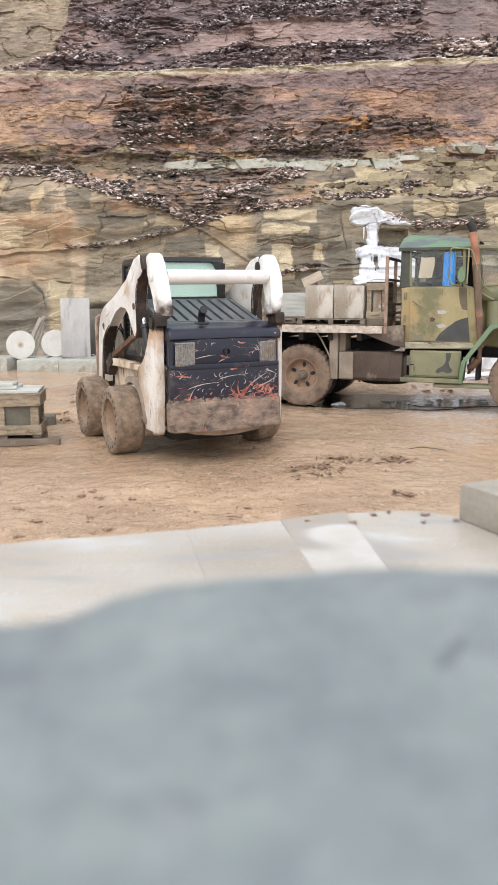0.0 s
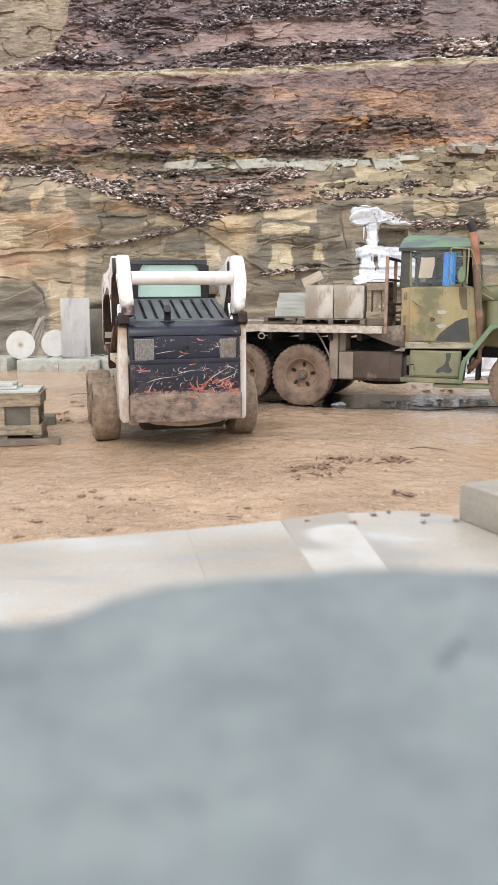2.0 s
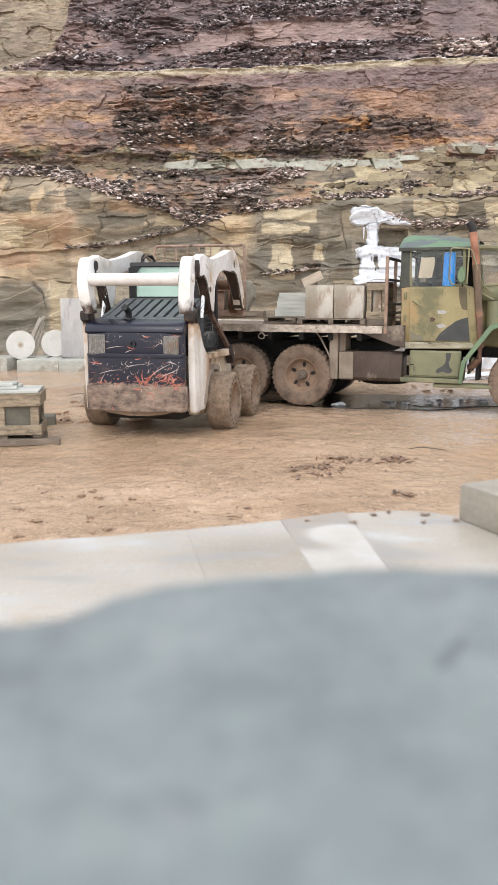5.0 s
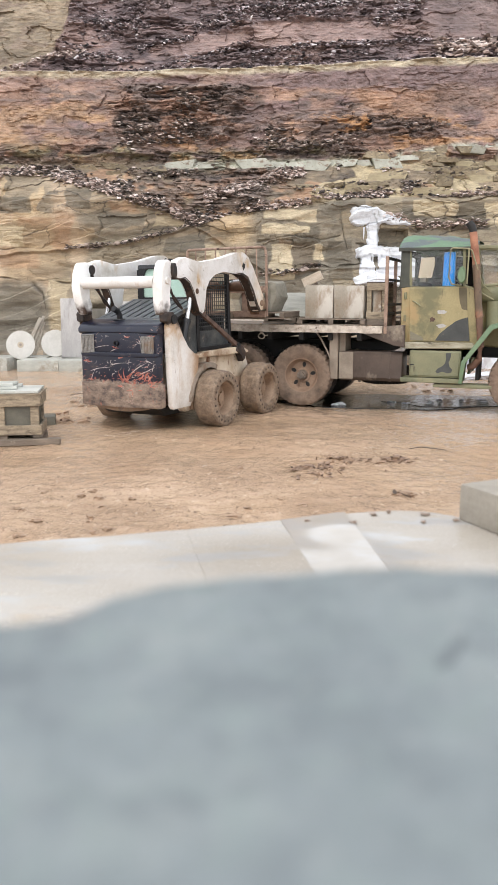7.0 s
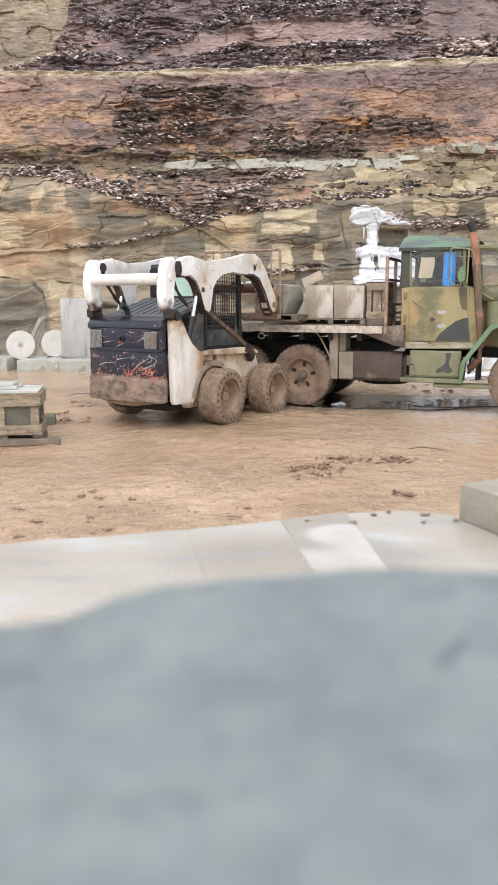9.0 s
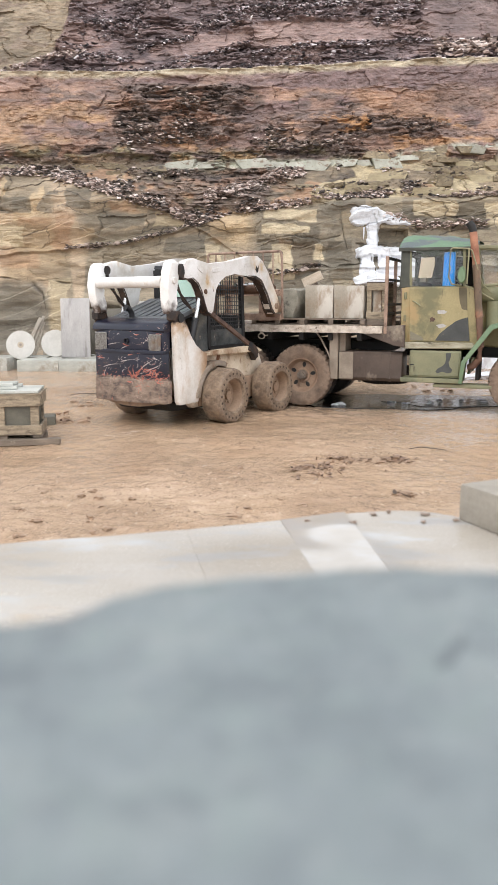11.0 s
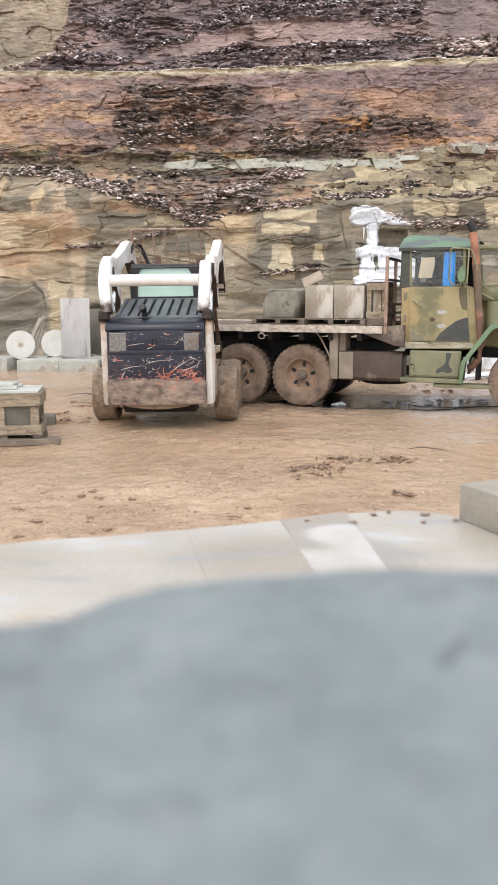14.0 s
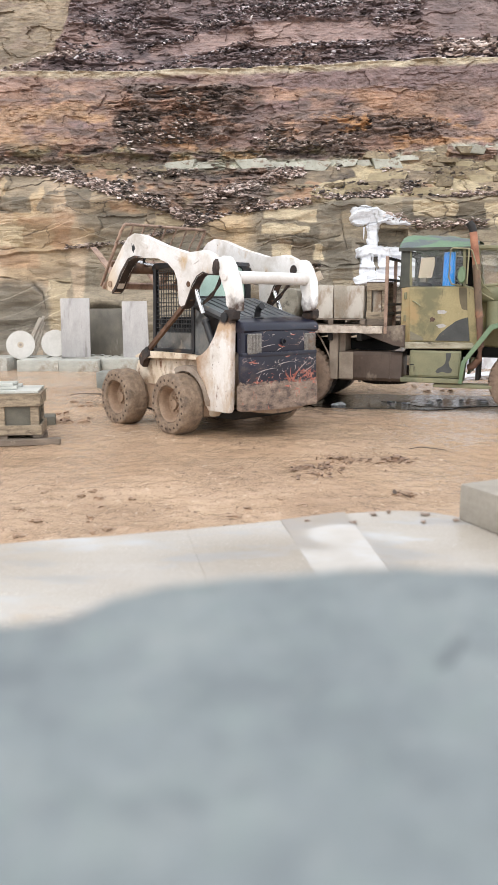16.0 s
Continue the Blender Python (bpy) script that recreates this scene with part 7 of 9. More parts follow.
    lathe(bm, [(0.0, 0.085), (0.012, 0.08), (0.012, 0.045)], "z", 18)
    bmesh.ops.translate(bm, vec=(-0.16, -1.36, 1.485), verts=bm.verts)
    part("pipe_collar", bm, M_black, pp)


loader_body()


def loader_cab():
    cabin = pivot("cab", loader, pose(0, 0, 0), "black steel operator cab with mesh sides")
    # rear frame with an opening for the window
    bm = bmesh.new()
    for s in (-1, 1):
        prism(bm, [(s * 0.385, 1.62), (s * 0.47, 1.62), (s * 0.47, 2.10), (s * 0.44, 2.16), (s * 0.33, 2.16), (s * 0.31, 2.115), (s * 0.345, 2.095), (s * 0.368, 2.05), (s * 0.388, 1.80)], "y", -0.53, -0.45, 0.008)
    prism(bm, [(-0.335, 2.116), (0.335, 2.116), (0.35, 2.165), (-0.35, 2.165)], "y", -0.53, -0.45, 0.008)
    box(bm, -0.39, 0.39, -0.53, -0.45, 1.62, 1.735, 0.008)
    bmesh.ops.translate(bm, vec=(0, 0, 0.03), verts=bm.verts)
    part("rear_frame", bm, M_black, cabin)
    bm = bmesh.new()
    box(bm, -0.40, 0.40, -0.498, -0.488, 1.73, 2.16)
    part("rear_window", bm, M_greenglass, cabin, "pale green tinted rear window")
    bm = bmesh.new()
    prism(bm, [(-0.54, 2.155), (-0.52, 2.205), (0.36, 2.21), (0.42, 2.17), (0.42, 2.12)], "x", -0.47, 0.47, 0.02, 2)
    part("roof", bm, M_black, cabin)
    for s in (-1, 1):
        bm = bmesh.new()
        x = s * 0.455
        for p, q in (((x, 0.38, 1.05), (x, 0.33, 2.14)), ((x, -0.48, 1.05), (x, -0.50, 2.14)), ((x, 0.38, 1.06), (x, -0.48, 1.06))):
            d = Vector(q) - Vector(p)
            m = Matrix.Translation((Vector(p) + Vector(q)) / 2) @ d.to_track_quat("Z", "Y").to_matrix().to_4x4()
            box(bm, -0.03, 0.03, -0.03, 0.03, -d.length / 2, d.length / 2, 0.006, m=m)
        part("side_frame", bm, M_black, cabin)
        bm = bmesh.new()
        box(bm, x - 0.006, x + 0.006, -0.46, 0.37, 1.06, 1.30, 0.003)
        part("side_panel", bm, M_cabglass, cabin, "grimy lower side glass with reflections put into its colour")
        bm = bmesh.new()
        for k in range(15):
            y = -0.44 + k * 0.056
            rod(bm, (x, y, 1.28), (x, y - 0.02, 2.11), 0.0065, 5)
        for k in range(15):
            z = 1.30 + k * 0.056
            rod(bm, (x, -0.46, z), (x, 0.36, z), 0.0065, 5)
        part("side_mesh", bm, M_wire, cabin, "welded wire side guard")
        bm = bmesh.new()
        prism(bm, [(-0.80, 1.0), (-0.80, 1.48), (-0.50, 1.62), (-0.50, 1.0)], "x", x - 0.01, x + 0.01)
        part("rear_quarter", bm, M_cabglass, cabin)
    bm = bmesh.new()
    box(bm, -0.26, 0.26, -0.40, -0.20, 1.10, 1.80, 0.06, 2)
    box(bm, -0.26, 0.26, -0.36, 0.12, 0.98, 1.14, 0.04, 2)
    part("seat", bm, M_seat, cabin, "pale grey operator seat")
    # dark blocks for controls and armrests, added so the cab looks dark inside
    bm = bmesh.new()
    box(bm, -0.42, -0.27, -0.40, 0.30, 1.02, 1.36, 0.03, 2)
    box(bm, 0.27, 0.42, -0.40, 0.30, 1.02, 1.36, 0.03, 2)
    box(bm, -0.42, 0.42, 0.26, 0.34, 1.02, 1.50, 0.03, 2)
    part("console", bm, M_black, cabin, "dark blocks in place of controls, added to darken the cab")
    bm = bmesh.new()
    rod(bm, (0.05, 0.30, 2.20), (0.20, 0.30, 2.20), 0.045, 10)
    box(bm, -0.40, 0.40, 0.30, 0.36, 2.17, 2.21, 0.008)
    part("roof_light_bar", bm, M_rustbar, cabin)


loader_cab()

# rear links with the cross tube between them
links = pivot("rear_link", loader, Matrix.Translation(LINK_BASE), "white rear lift link with a cross tube")
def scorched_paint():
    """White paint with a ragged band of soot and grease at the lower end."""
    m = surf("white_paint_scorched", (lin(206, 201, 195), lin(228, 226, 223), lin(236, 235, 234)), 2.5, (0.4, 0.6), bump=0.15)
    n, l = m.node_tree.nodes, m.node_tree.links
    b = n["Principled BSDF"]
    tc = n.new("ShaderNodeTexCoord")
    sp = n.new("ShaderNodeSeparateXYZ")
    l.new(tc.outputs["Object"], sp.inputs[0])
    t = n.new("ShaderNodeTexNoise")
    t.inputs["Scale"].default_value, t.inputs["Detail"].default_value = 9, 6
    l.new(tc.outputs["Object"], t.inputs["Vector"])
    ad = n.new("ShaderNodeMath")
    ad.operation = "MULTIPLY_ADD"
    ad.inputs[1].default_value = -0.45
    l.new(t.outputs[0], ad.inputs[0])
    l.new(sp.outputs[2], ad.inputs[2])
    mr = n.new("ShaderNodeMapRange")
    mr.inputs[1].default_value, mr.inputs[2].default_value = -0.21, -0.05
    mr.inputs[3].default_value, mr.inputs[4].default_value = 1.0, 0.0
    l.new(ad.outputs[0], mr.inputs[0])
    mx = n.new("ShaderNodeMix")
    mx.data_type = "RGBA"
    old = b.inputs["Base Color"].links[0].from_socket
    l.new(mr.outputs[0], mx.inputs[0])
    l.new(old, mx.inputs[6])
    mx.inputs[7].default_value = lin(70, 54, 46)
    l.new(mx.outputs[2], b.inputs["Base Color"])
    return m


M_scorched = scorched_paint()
for s in (-1, 1):
    bm = bmesh.new()
    prism(bm, [(p - LINK_BASE.y, q - LINK_BASE.z) for p, q in ((-1.575, 2.185), (-1.53, 2.215), (-1.46, 2.22), (-1.41, 2.19), (-1.395, 2.12), (-1.425, 2.02), (-1.45, 1.90), (-1.465, 1.78), (-1.46, 1.66), (-1.43, 1.555), (-1.57, 1.555), (-1.595, 1.64), (-1.62, 1.76), (-1.635, 1.92), (-1.625, 2.08))], "x", s * 0.565, s * 0.705, 0.03, 3)
    for v in bm.verts:
        if v.co.z < 0.30:
            v.co.x *= 1 - 0.16 * (0.30 - v.co.z)
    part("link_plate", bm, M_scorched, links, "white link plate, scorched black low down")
    bm = bmesh.new()
    rod(bm, (s * 0.70, -1.51 - LINK_BASE.y, 1.97 - LINK_BASE.z), (s * 0.716, -1.51 - LINK_BASE.y, 1.97 - LINK_BASE.z), 0.046, 18, 0.040)
    part("link_cap", bm, M_white, links)
    bm = bmesh.new()
    rod(bm, (s * 0.56, -1.385 - LINK_BASE.y, 2.125 - LINK_BASE.z), (s * 0.728, -1.385 - LINK_BASE.y, 2.125 - LINK_BASE.z), 0.062, 16, 0.056)
    part("link_pin", bm, M_burnt, links, "black greasy upper pivot pin")
bm = bmesh.new()
rod(bm, (-0.56, -1.56 - LINK_BASE.y, 1.955 - LINK_BASE.z), (0.56, -1.56 - LINK_BASE.y, 1.955 - LINK_BASE.z), 0.074, 24)
part("cross_tube", bm, M_white, links)

# lift arm, both sides, drawn about its own pivot
arm = pivot("lift_arm", loader, Matrix.Translation(ARM_PIVOT), "white lift arm, brown and scorched at the inner bends")
ARM_OUT = [(-1.40, 2.12), (-1.30, 2.22), (-1.14, 2.26), (-0.97, 2.23), (-0.81, 2.19), (-0.30, 2.265), (0.20, 2.365), (0.36, 2.37), (0.50, 2.31), (0.62, 2.18), (0.82, 1.92), (1.06, 1.62), (1.04, 1.575), (0.80, 1.545),
           (0.72, 1.62), (0.60, 1.84), (0.44, 2.02), (0.28, 2.075), (-0.22, 2.095), (-0.45, 2.065), (-0.60, 1.98), (-0.68, 1.87), (-0.70, 1.70), (-0.72, 1.58), (-0.79, 1.535), (-0.86, 1.58), (-0.92, 1.70), (-0.98, 1.84), (-1.06, 1.95), (-1.17, 2.01), (-1.28, 1.99), (-1.38, 2.0), (-1.42, 2.06)]
for s in (-1, 1):
    bm = bmesh.new()
    prism(bm, [(p - ARM_PIVOT.y, q - ARM_PIVOT.z) for p, q in ARM_OUT], "x", s * 0.615, s * 0.735, 0.014, 2)
    part("arm_beam", bm, M_armpaint, arm)
    # stained liner of the bends
    bm = bmesh.new()
    prism(bm, [(p - ARM_PIVOT.y, q - ARM_PIVOT.z) for p, q in ((0.815, 1.535), (0.735, 1.60), (0.60, 1.828), (0.43, 2.01), (0.27, 2.062), (0.10, 2.085), (0.30, 2.09), (0.46, 2.04), (0.63, 1.85), (0.76, 1.64), (0.84, 1.56))], "x", s * 0.60, s * 0.742, 0.0)
    part("arm_edge", bm, M_burnt, arm)
    bm = bmesh.new()
    prism(bm, [(p - ARM_PIVOT.y, q - ARM_PIVOT.z) for p, q in ((-1.40, 2.10), (-1.425, 2.06), (-1.385, 1.992), (-1.28, 1.982), (-1.17, 2.002), (-1.065, 1.942), (-0.985, 1.832), (-0.925, 1.695), (-0.865, 1.575), (-0.79, 1.527), (-0.77, 1.55),
           (-0.853, 1.582), (-0.912, 1.702), (-0.97, 1.839), (-1.053, 1.953), (-1.168, 2.015), (-1.283, 1.996), (-1.38, 2.01))], "x", s * 0.608, s * 0.739, 0.0)
    part("arm_edge", bm, M_burnt, arm, "soot-black greasy rear edge of the arm")
    bm = bmesh.new()
    prism(bm, [(p - ARM_PIVOT.y, q - ARM_PIVOT.z) for p, q in ((-1.43, 2.14), (-1.385, 2.18), (-1.35, 2.14), (-1.34, 2.07), (-1.355, 2.01), (-1.42, 2.0), (-1.44, 2.07))], "x", s * 0.60, s * 0.741, 0.010, 2)
    part("pivot_boss", bm, M_burnt, arm, "black greasy pivot boss")
    bm = bmesh.new()
    rod(bm, (s * 0.60, FORK_PIN.y - ARM_PIVOT.y, FORK_PIN.z - ARM_PIVOT.z), (s * 0.75, FORK_PIN.y - ARM_PIVOT.y, FORK_PIN.z - ARM_PIVOT.z), 0.045, 14)
    part("fork_pin", bm, M_mud_steel, arm)
    bm = bmesh.new()
    rod(bm, (s * 0.62, CYL_PIN.y - ARM_PIVOT.y, CYL_PIN.z - ARM_PIVOT.z), (s * 0.743, CYL_PIN.y - ARM_PIVOT.y, CYL_PIN.z - ARM_PIVOT.z), 0.034, 14)
    part("arm_pin", bm, M_arm_inner, arm)
    # raised stiffening pads
    for (a, c), w, tilt in (((-0.66, 2.13), 0.10, 10), ((-1.02, 2.13), 0.07, -25), ((0.10, 2.24), 0.12, 12)):
        bm = bmesh.new()
        co, si = math.cos(radians(tilt)), math.sin(radians(tilt))
        ring = [(w * math.copysign(1, math.cos(t)) * 0.6 + 0.028 * math.cos(t), 0.028 * math.sin(t)) for t in [2 * math.pi * (k + 0.5) / 16 for k in range(16)]]
        prism(bm, [(a + u * co - v * si - ARM_PIVOT.y, c + u * si + v * co - ARM_PIVOT.z) for u, v in ring], "x", s * 0.733, s * 0.741, 0.003)
        part("arm_pad", bm, M_armpaint, arm)
    # small dark maker's mark as a plain shape
    bm = bmesh.new()
    prism(bm, [(p - ARM_PIVOT.y, q - ARM_PIVOT.z) for p, q in ((0.30, 2.18), (0.335, 2.235), (0.355, 2.20), (0.39, 2.24), (0.375, 2.16), (0.34, 2.12))], "x", s * 0.734, s * 0.7375)
    part("emblem", bm, M_black, arm)
bm = bmesh.new()
rod(bm, (-0.62, 0.62 - ARM_PIVOT.y, 1.90 - ARM_PIVOT.z), (0.62, 0.62 - ARM_PIVOT.y, 1.90 - ARM_PIVOT.z), 0.07, 16)
part("front_tube", bm, M_arm_inner, arm)
for s in (-1, 1):
    bm = bmesh.new()
    rod(bm, (s * 0.38, 0.60 - ARM_PIVOT.y, 1.96 - ARM_PIVOT.z), (s * 0.38, 0.95 - ARM_PIVOT.y, 1.98 - ARM_PIVOT.z), 0.045, 12)
    rod(bm, (s * 0.38, 0.30 - ARM_PIVOT.y, 1.96 - ARM_PIVOT.z), (s * 0.38, 0.64 - ARM_PIVOT.y, 1.96 - ARM_PIVOT.z), 0.028, 12)
    part("tilt_cylinder", bm, M_chrome, arm)
# hoses looped by the links
for s in (-1, 1):
    for k in range(2):
        bm = bmesh.new()
        pipe(bm, [Vector(p) - ARM_PIVOT for p in ((s * 0.60, -1.36 - 0.03 * k, 2.12), (s * 0.585, -1.34, 2.0), (s * 0.575, -1.30 + 0.03 * k, 1.88), (s * 0.57, -1.22, 1.80), (s * 0.57, -1.12 - 0.05 * k, 1.72), (s * 0.58, -1.02, 1.62))], 0.016, 6)
        part("hose", bm, M_burnt, arm, "greasy dark hydraulic hose")
rnd = random.Random(23)
for k in range(8):
    bm = bmesh.new()
    j = [rnd.uniform(-0.03, 0.03) for _ in range(8)]
    pipe(bm, [Vector(p) - ARM_PIVOT for p in ((-0.62, 0.30 + j[0], 2.20 + j[1]), (-0.58 + j[2], 0.36 + j[3], 2.31 + 0.6 * j[4]), (-0.53 + j[5], 0.44 + j[6], 2.28 + j[7]), (-0.47 + j[1], 0.50 + j[2], 2.18 + j[0]), (-0.42, 0.56 + j[4], 2.06 + j[5]), (-0.38, 0.62, 1.98))], 0.013, 6)
    part("hose", bm, M_black if k % 3 else M_strut, arm)

# control links and lift cylinders
CTRL, BARREL, PISTON = [], [], []
for s in (-1, 1):
    c = pivot("control_link", loader, pose(s * 0.675, CTRL_BASE.y, CTRL_BASE.z))
    bm = bmesh.new()
    L = (CTRL_PIN - CTRL_BASE).length
    prism(bm, [(-0.04, -0.034), (-0.04, 0.034), (0.10, 0.026), (L - 0.2, 0.026), (L, 0.04), (L + 0.03, 0.0), (L, -0.04), (L - 0.2, -0.026), (0.10, -0.026)], "x", -0.025, 0.025, 0.006)
    part("link_bar", bm, M_arm_inner if s < 0 else M_redbar, c, "dark link bar" if s < 0 else "red-brown worn link bar")
    bm = bmesh.new()
    rod(bm, (-0.042, 0, 0), (0.042, 0, 0), 0.036, 14)
    rod(bm, (-0.045, L, 0), (0.045, L, 0), 0.034, 14)
    part("link_pin", bm, M_black, c)
    CTRL.append((c, s))
    b = pivot("cylinder_barrel", loader, pose(s * 0.655, CYL_BASE.y, CYL_BASE.z))
    bm = bmesh.new()
    rod(bm, (0, 0, 0), (0, 0.40, 0), 0.045, 14)
    rod(bm, (0, 0.37, 0), (0, 0.41, 0), 0.052, 14)
    part("barrel", bm, M_black, b)
    BARREL.append((b, s))
    p = pivot("cylinder_rod", loader, pose(s * 0.655, CYL_PIN.y, CYL_PIN.z))
    bm = bmesh.new()
    rod(bm, (0, -0.40, 0), (0, 0.03, 0), 0.028, 12)
    part("piston", bm, M_chrome, p, "bright steel piston rod")
    PISTON.append((p, s))

# fork carriage: drawn about the pin, upright plates, backrest grille and two forks
carriage = pivot("fork_carriage", loader, Matrix.Translation(FORK_PIN), "rusty pallet fork carriage with a barred backrest")
for s in (-1, 1):
    bm = bmesh.new()
    prism(bm, [(0.08, -0.17), (0.20, -0.17), (0.22, 0.30), (0.14, 0.34), (-0.02, 0.12), (-0.03, -0.04)], "x", s * 0.50, s * 0.60, 0.008)
    part("mount_plate", bm, M_arm_inner, carriage)
    bm = bmesh.new()
    prism(bm, [(0.22, -0.24), (0.22, 0.40), (0.27, 0.40), (0.27, -0.19), (1.25, -0.225), (1.25, -0.24)], "x", s * 0.33 - 0.055, s * 0.33 + 0.055, 0.005)
    part("fork", bm, M_rustbar, carriage)
    bm = bmesh.new()
    pipe(bm, [(s * 0.70, 0.235, -0.20), (s * 0.70, 0.225, 0.70), (s * 0.69, 0.22, 0.80), (s * 0.66, 0.22, 0.82)], 0.022, 8)
    part("backrest_side", bm, M_rustbar, carriage)
for z in (-0.17, 0.20):
    bm = bmesh.new()
    box(bm, -0.70, 0.70, 0.18, 0.225, z - 0.05, z + 0.05, 0.006)
    part("carriage_bar", bm, M_rustbar, carriage)
bm = bmesh.new()
rod(bm, (-0.67, 0.22, 0.82), (0.67, 0.22, 0.82), 0.020, 8)
part("backrest_top", bm, M_rustbar, carriage)
for k in range(7):
    bm = bmesh.new()
    x = -0.54 + 0.18 * k
    rod(bm, (x, 0.225, 0.2), (x, 0.22, 0.82), 0.011, 6)
    part("backrest_bar", bm, M_rustbar, carriage)


# ---- the load that the loader brings: a rough block on a pallet ----
LOAD_REST = TRUCK @ pose(-0.36, -0.72, 1.312, 0, 0, -6)
load_pallet = thing("pallet", LOAD_REST, "muddy timber pallet under the rough stone block", "pallet", "pallets on the truck")
pallet_parts("pallet", load_pallet, 0.95, 0.85, M_wood_grey)
bm = bmesh.new()
prism(bm, [(-0.30, 0.0), (-0.31, 0.16), (-0.33, 0.22), (-0.23, 0.46), (0.22, 0.47), (0.27, 0.44), (0.30, 0.22), (0.20, 0.0)], "y", -0.30, 0.30, 0.02, 2)
bmesh.ops.subdivide_edges(bm, edges=list(bm.edges), cuts=3, use_grid_fill=True)
for v in bm.verts:
    v.co += 0.022 * noise.noise_vector(v.co * 7)
load_block = single("rough_stone_block", bm, M_roughstone, LOAD_REST @ pose(0, 0, 0.110), "rough split grey-green stone block on a pallet", "stone block")


# ---- yard clutter ----
def crate_stack():
    c = thing("timber_crate", pose(-2.92, 9.62, 0, 0, 0, 8), "weathered timber crate holding dark stone, on a skid", "crate")
    for x in (-0.62, -0.12, 0.28):
        for y in (-0.30, 0.20):
            bm = bmesh.new()
            box(bm, x - 0.05, x + 0.05, y - 0.03, y + 0.03, 0.13, 0.55, 0.006)
            part("post", bm, M_wood, c)
    for z, h in ((0.12, 0.12), (0.47, 0.15)):
        bm = bmesh.new()
        box(bm, -0.75, 0.36, -0.355, -0.325, z, z + h, 0.005)
        part("plank", bm, M_wood, c)
        bm = bmesh.new()
        box(bm, 0.33, 0.36, -0.33, 0.25, z, z + h, 0.005)
        part("plank", bm, M_wood, c)
    bm = bmesh.new()
    box(bm, -0.70, 0.30, -0.30, 0.18, 0.13, 0.56, 0.012)
    part("stone_filling", bm, M_dark_stone, c, "dark wet stone inside the crate")
    bm = bmesh.new()
    box(bm, -0.76, 0.37, -0.36, 0.27, 0.60, 0.625, 0.004)
    part("lid_board", bm, M_wood, c)
    bm = bmesh.new()
    box(bm, -0.85, 0.56, -0.42, -0.30, 0.0, 0.075, 0.006, m=pose(0, 0, 0.0, 0, 0, 2))
    part("skid", bm, M_wood_grey, c)
    bm = bmesh.new()
    box(bm, -0.85, 0.36, 0.13, 0.25, 0.0, 0.075, 0.006)
    part("skid", bm, M_wood_grey, c)
    for x in (-0.6, -0.1, 0.3):
        bm = bmesh.new()
        box(bm, x - 0.05, x + 0.05, -0.33, 0.23, 0.076, 0.118, 0.004)
        part("bearer", bm, M_wood_grey, c)
    # sawn strips lying on the crate
    for k, (x0, x1, y0, y1, z) in enumerate(((-0.80, 0.34, -0.34, 0.24, 0.627), (-0.80, 0.06, -0.22, -0.02, 0.662), (-0.80, 0.02, -0.16, -0.04, 0.697), (-0.80, 0.10, 0.04, 0.20, 0.662), (-0.82, 0.04, 0.02, 0.16, 0.697))):
        bm = bmesh.new()
        box(bm, x0, x1, y0, y1, 0, 0.033, 0.004)
        single("stone_strip", bm, M_bluestone, pose(-2.92, 9.62, z, 0, 0, 8) @ pose(0, 0, 0, 0, 0, 3 * (k % 2)), "pale sawn stone strip on a timber crate", "stone strip", "strips on the crate")


M_dark_stone = surf("dark_wet_stone", (lin(76, 74, 66), lin(104, 100, 88)), 4, (0.3, 0.6), bump=0.3)
crate_stack()


M_slate_block = surf("damp_slate_grey_stone", (lin(106, 109, 104), lin(126, 128, 122), lin(142, 143, 136)), 3, (0.35, 0.6), bump=0.3)


def blue_block(x, y, w, d, h, turn, label, seed, mat=None, lean=0.0):
    bm = bmesh.new()
    box(bm, -w / 2, w / 2, -d / 2, d / 2, 0, h, 0.014, 2)
    for v in bm.verts:
        v.co += 0.012 * noise.noise_vector(v.co * 4 + Vector((seed, 0, 0)))
    single("stone_block", bm, mat or M_green_stone, pose(x, y, -0.02, 0, 0, turn), label, "stone block", "blocks along the quarry foot")


for k, (x, y, w, d, h) in enumerate(((-6.35, 18.95, 1.2, 0.7, 0.34), (-5.0, 18.75, 0.98, 0.62, 0.30), (-4.05, 18.75, 0.92, 0.6, 0.29), (-3.1, 19.1, 0.86, 0.6, 0.30), (-2.2, 19.1, 0.8, 0.6, 0.27), (-1.3, 19.2, 0.9, 0.6, 0.3))):
    blue_block(x, y, w, d, h, (k * 7) % 5 - 2, "sawn grey-green stone block on wet mud", k)
for k, (x, y, w, d, h) in enumerate(((-5.7, 19.6, 1.5, 0.7, 0.32), (-4.2, 19.6, 1.4, 0.7, 0.31), (-2.8, 19.7, 1.3, 0.7, 0.30))):
    blue_block(x, y, w, d, h, (k * 5) % 4 - 2, "low grey stone block behind the front row", k + 20)
blue_block(-2.42, 15.35, 1.05, 0.6, 0.34, -4, "dark blue-grey stone block lying alone in the mud", 11, M_slate_block)
blue_block(-2.80, 10.75, 0.20, 0.26, 0.17, 10, "small grey stone offcut beside the crate", 12, M_dark_stone)

M_recess_stone = surf("dark_damp_grey_stone", (lin(82, 78, 70), lin(104, 99, 89), lin(126, 120, 108)), 1.8, (0.35, 0.6), bump=0.3, stretch=(1, 1, 0.6), stains=((lin(150, 144, 132), 2.2, 0.60, 0.70, (1.6, 1, 0.5), 0.5),))
blue_block(-3.66, 20.55, 0.90, 0.6, 1.47, 1, "tall dark grey damp stone block against the quarry face", 41, M_recess_stone)


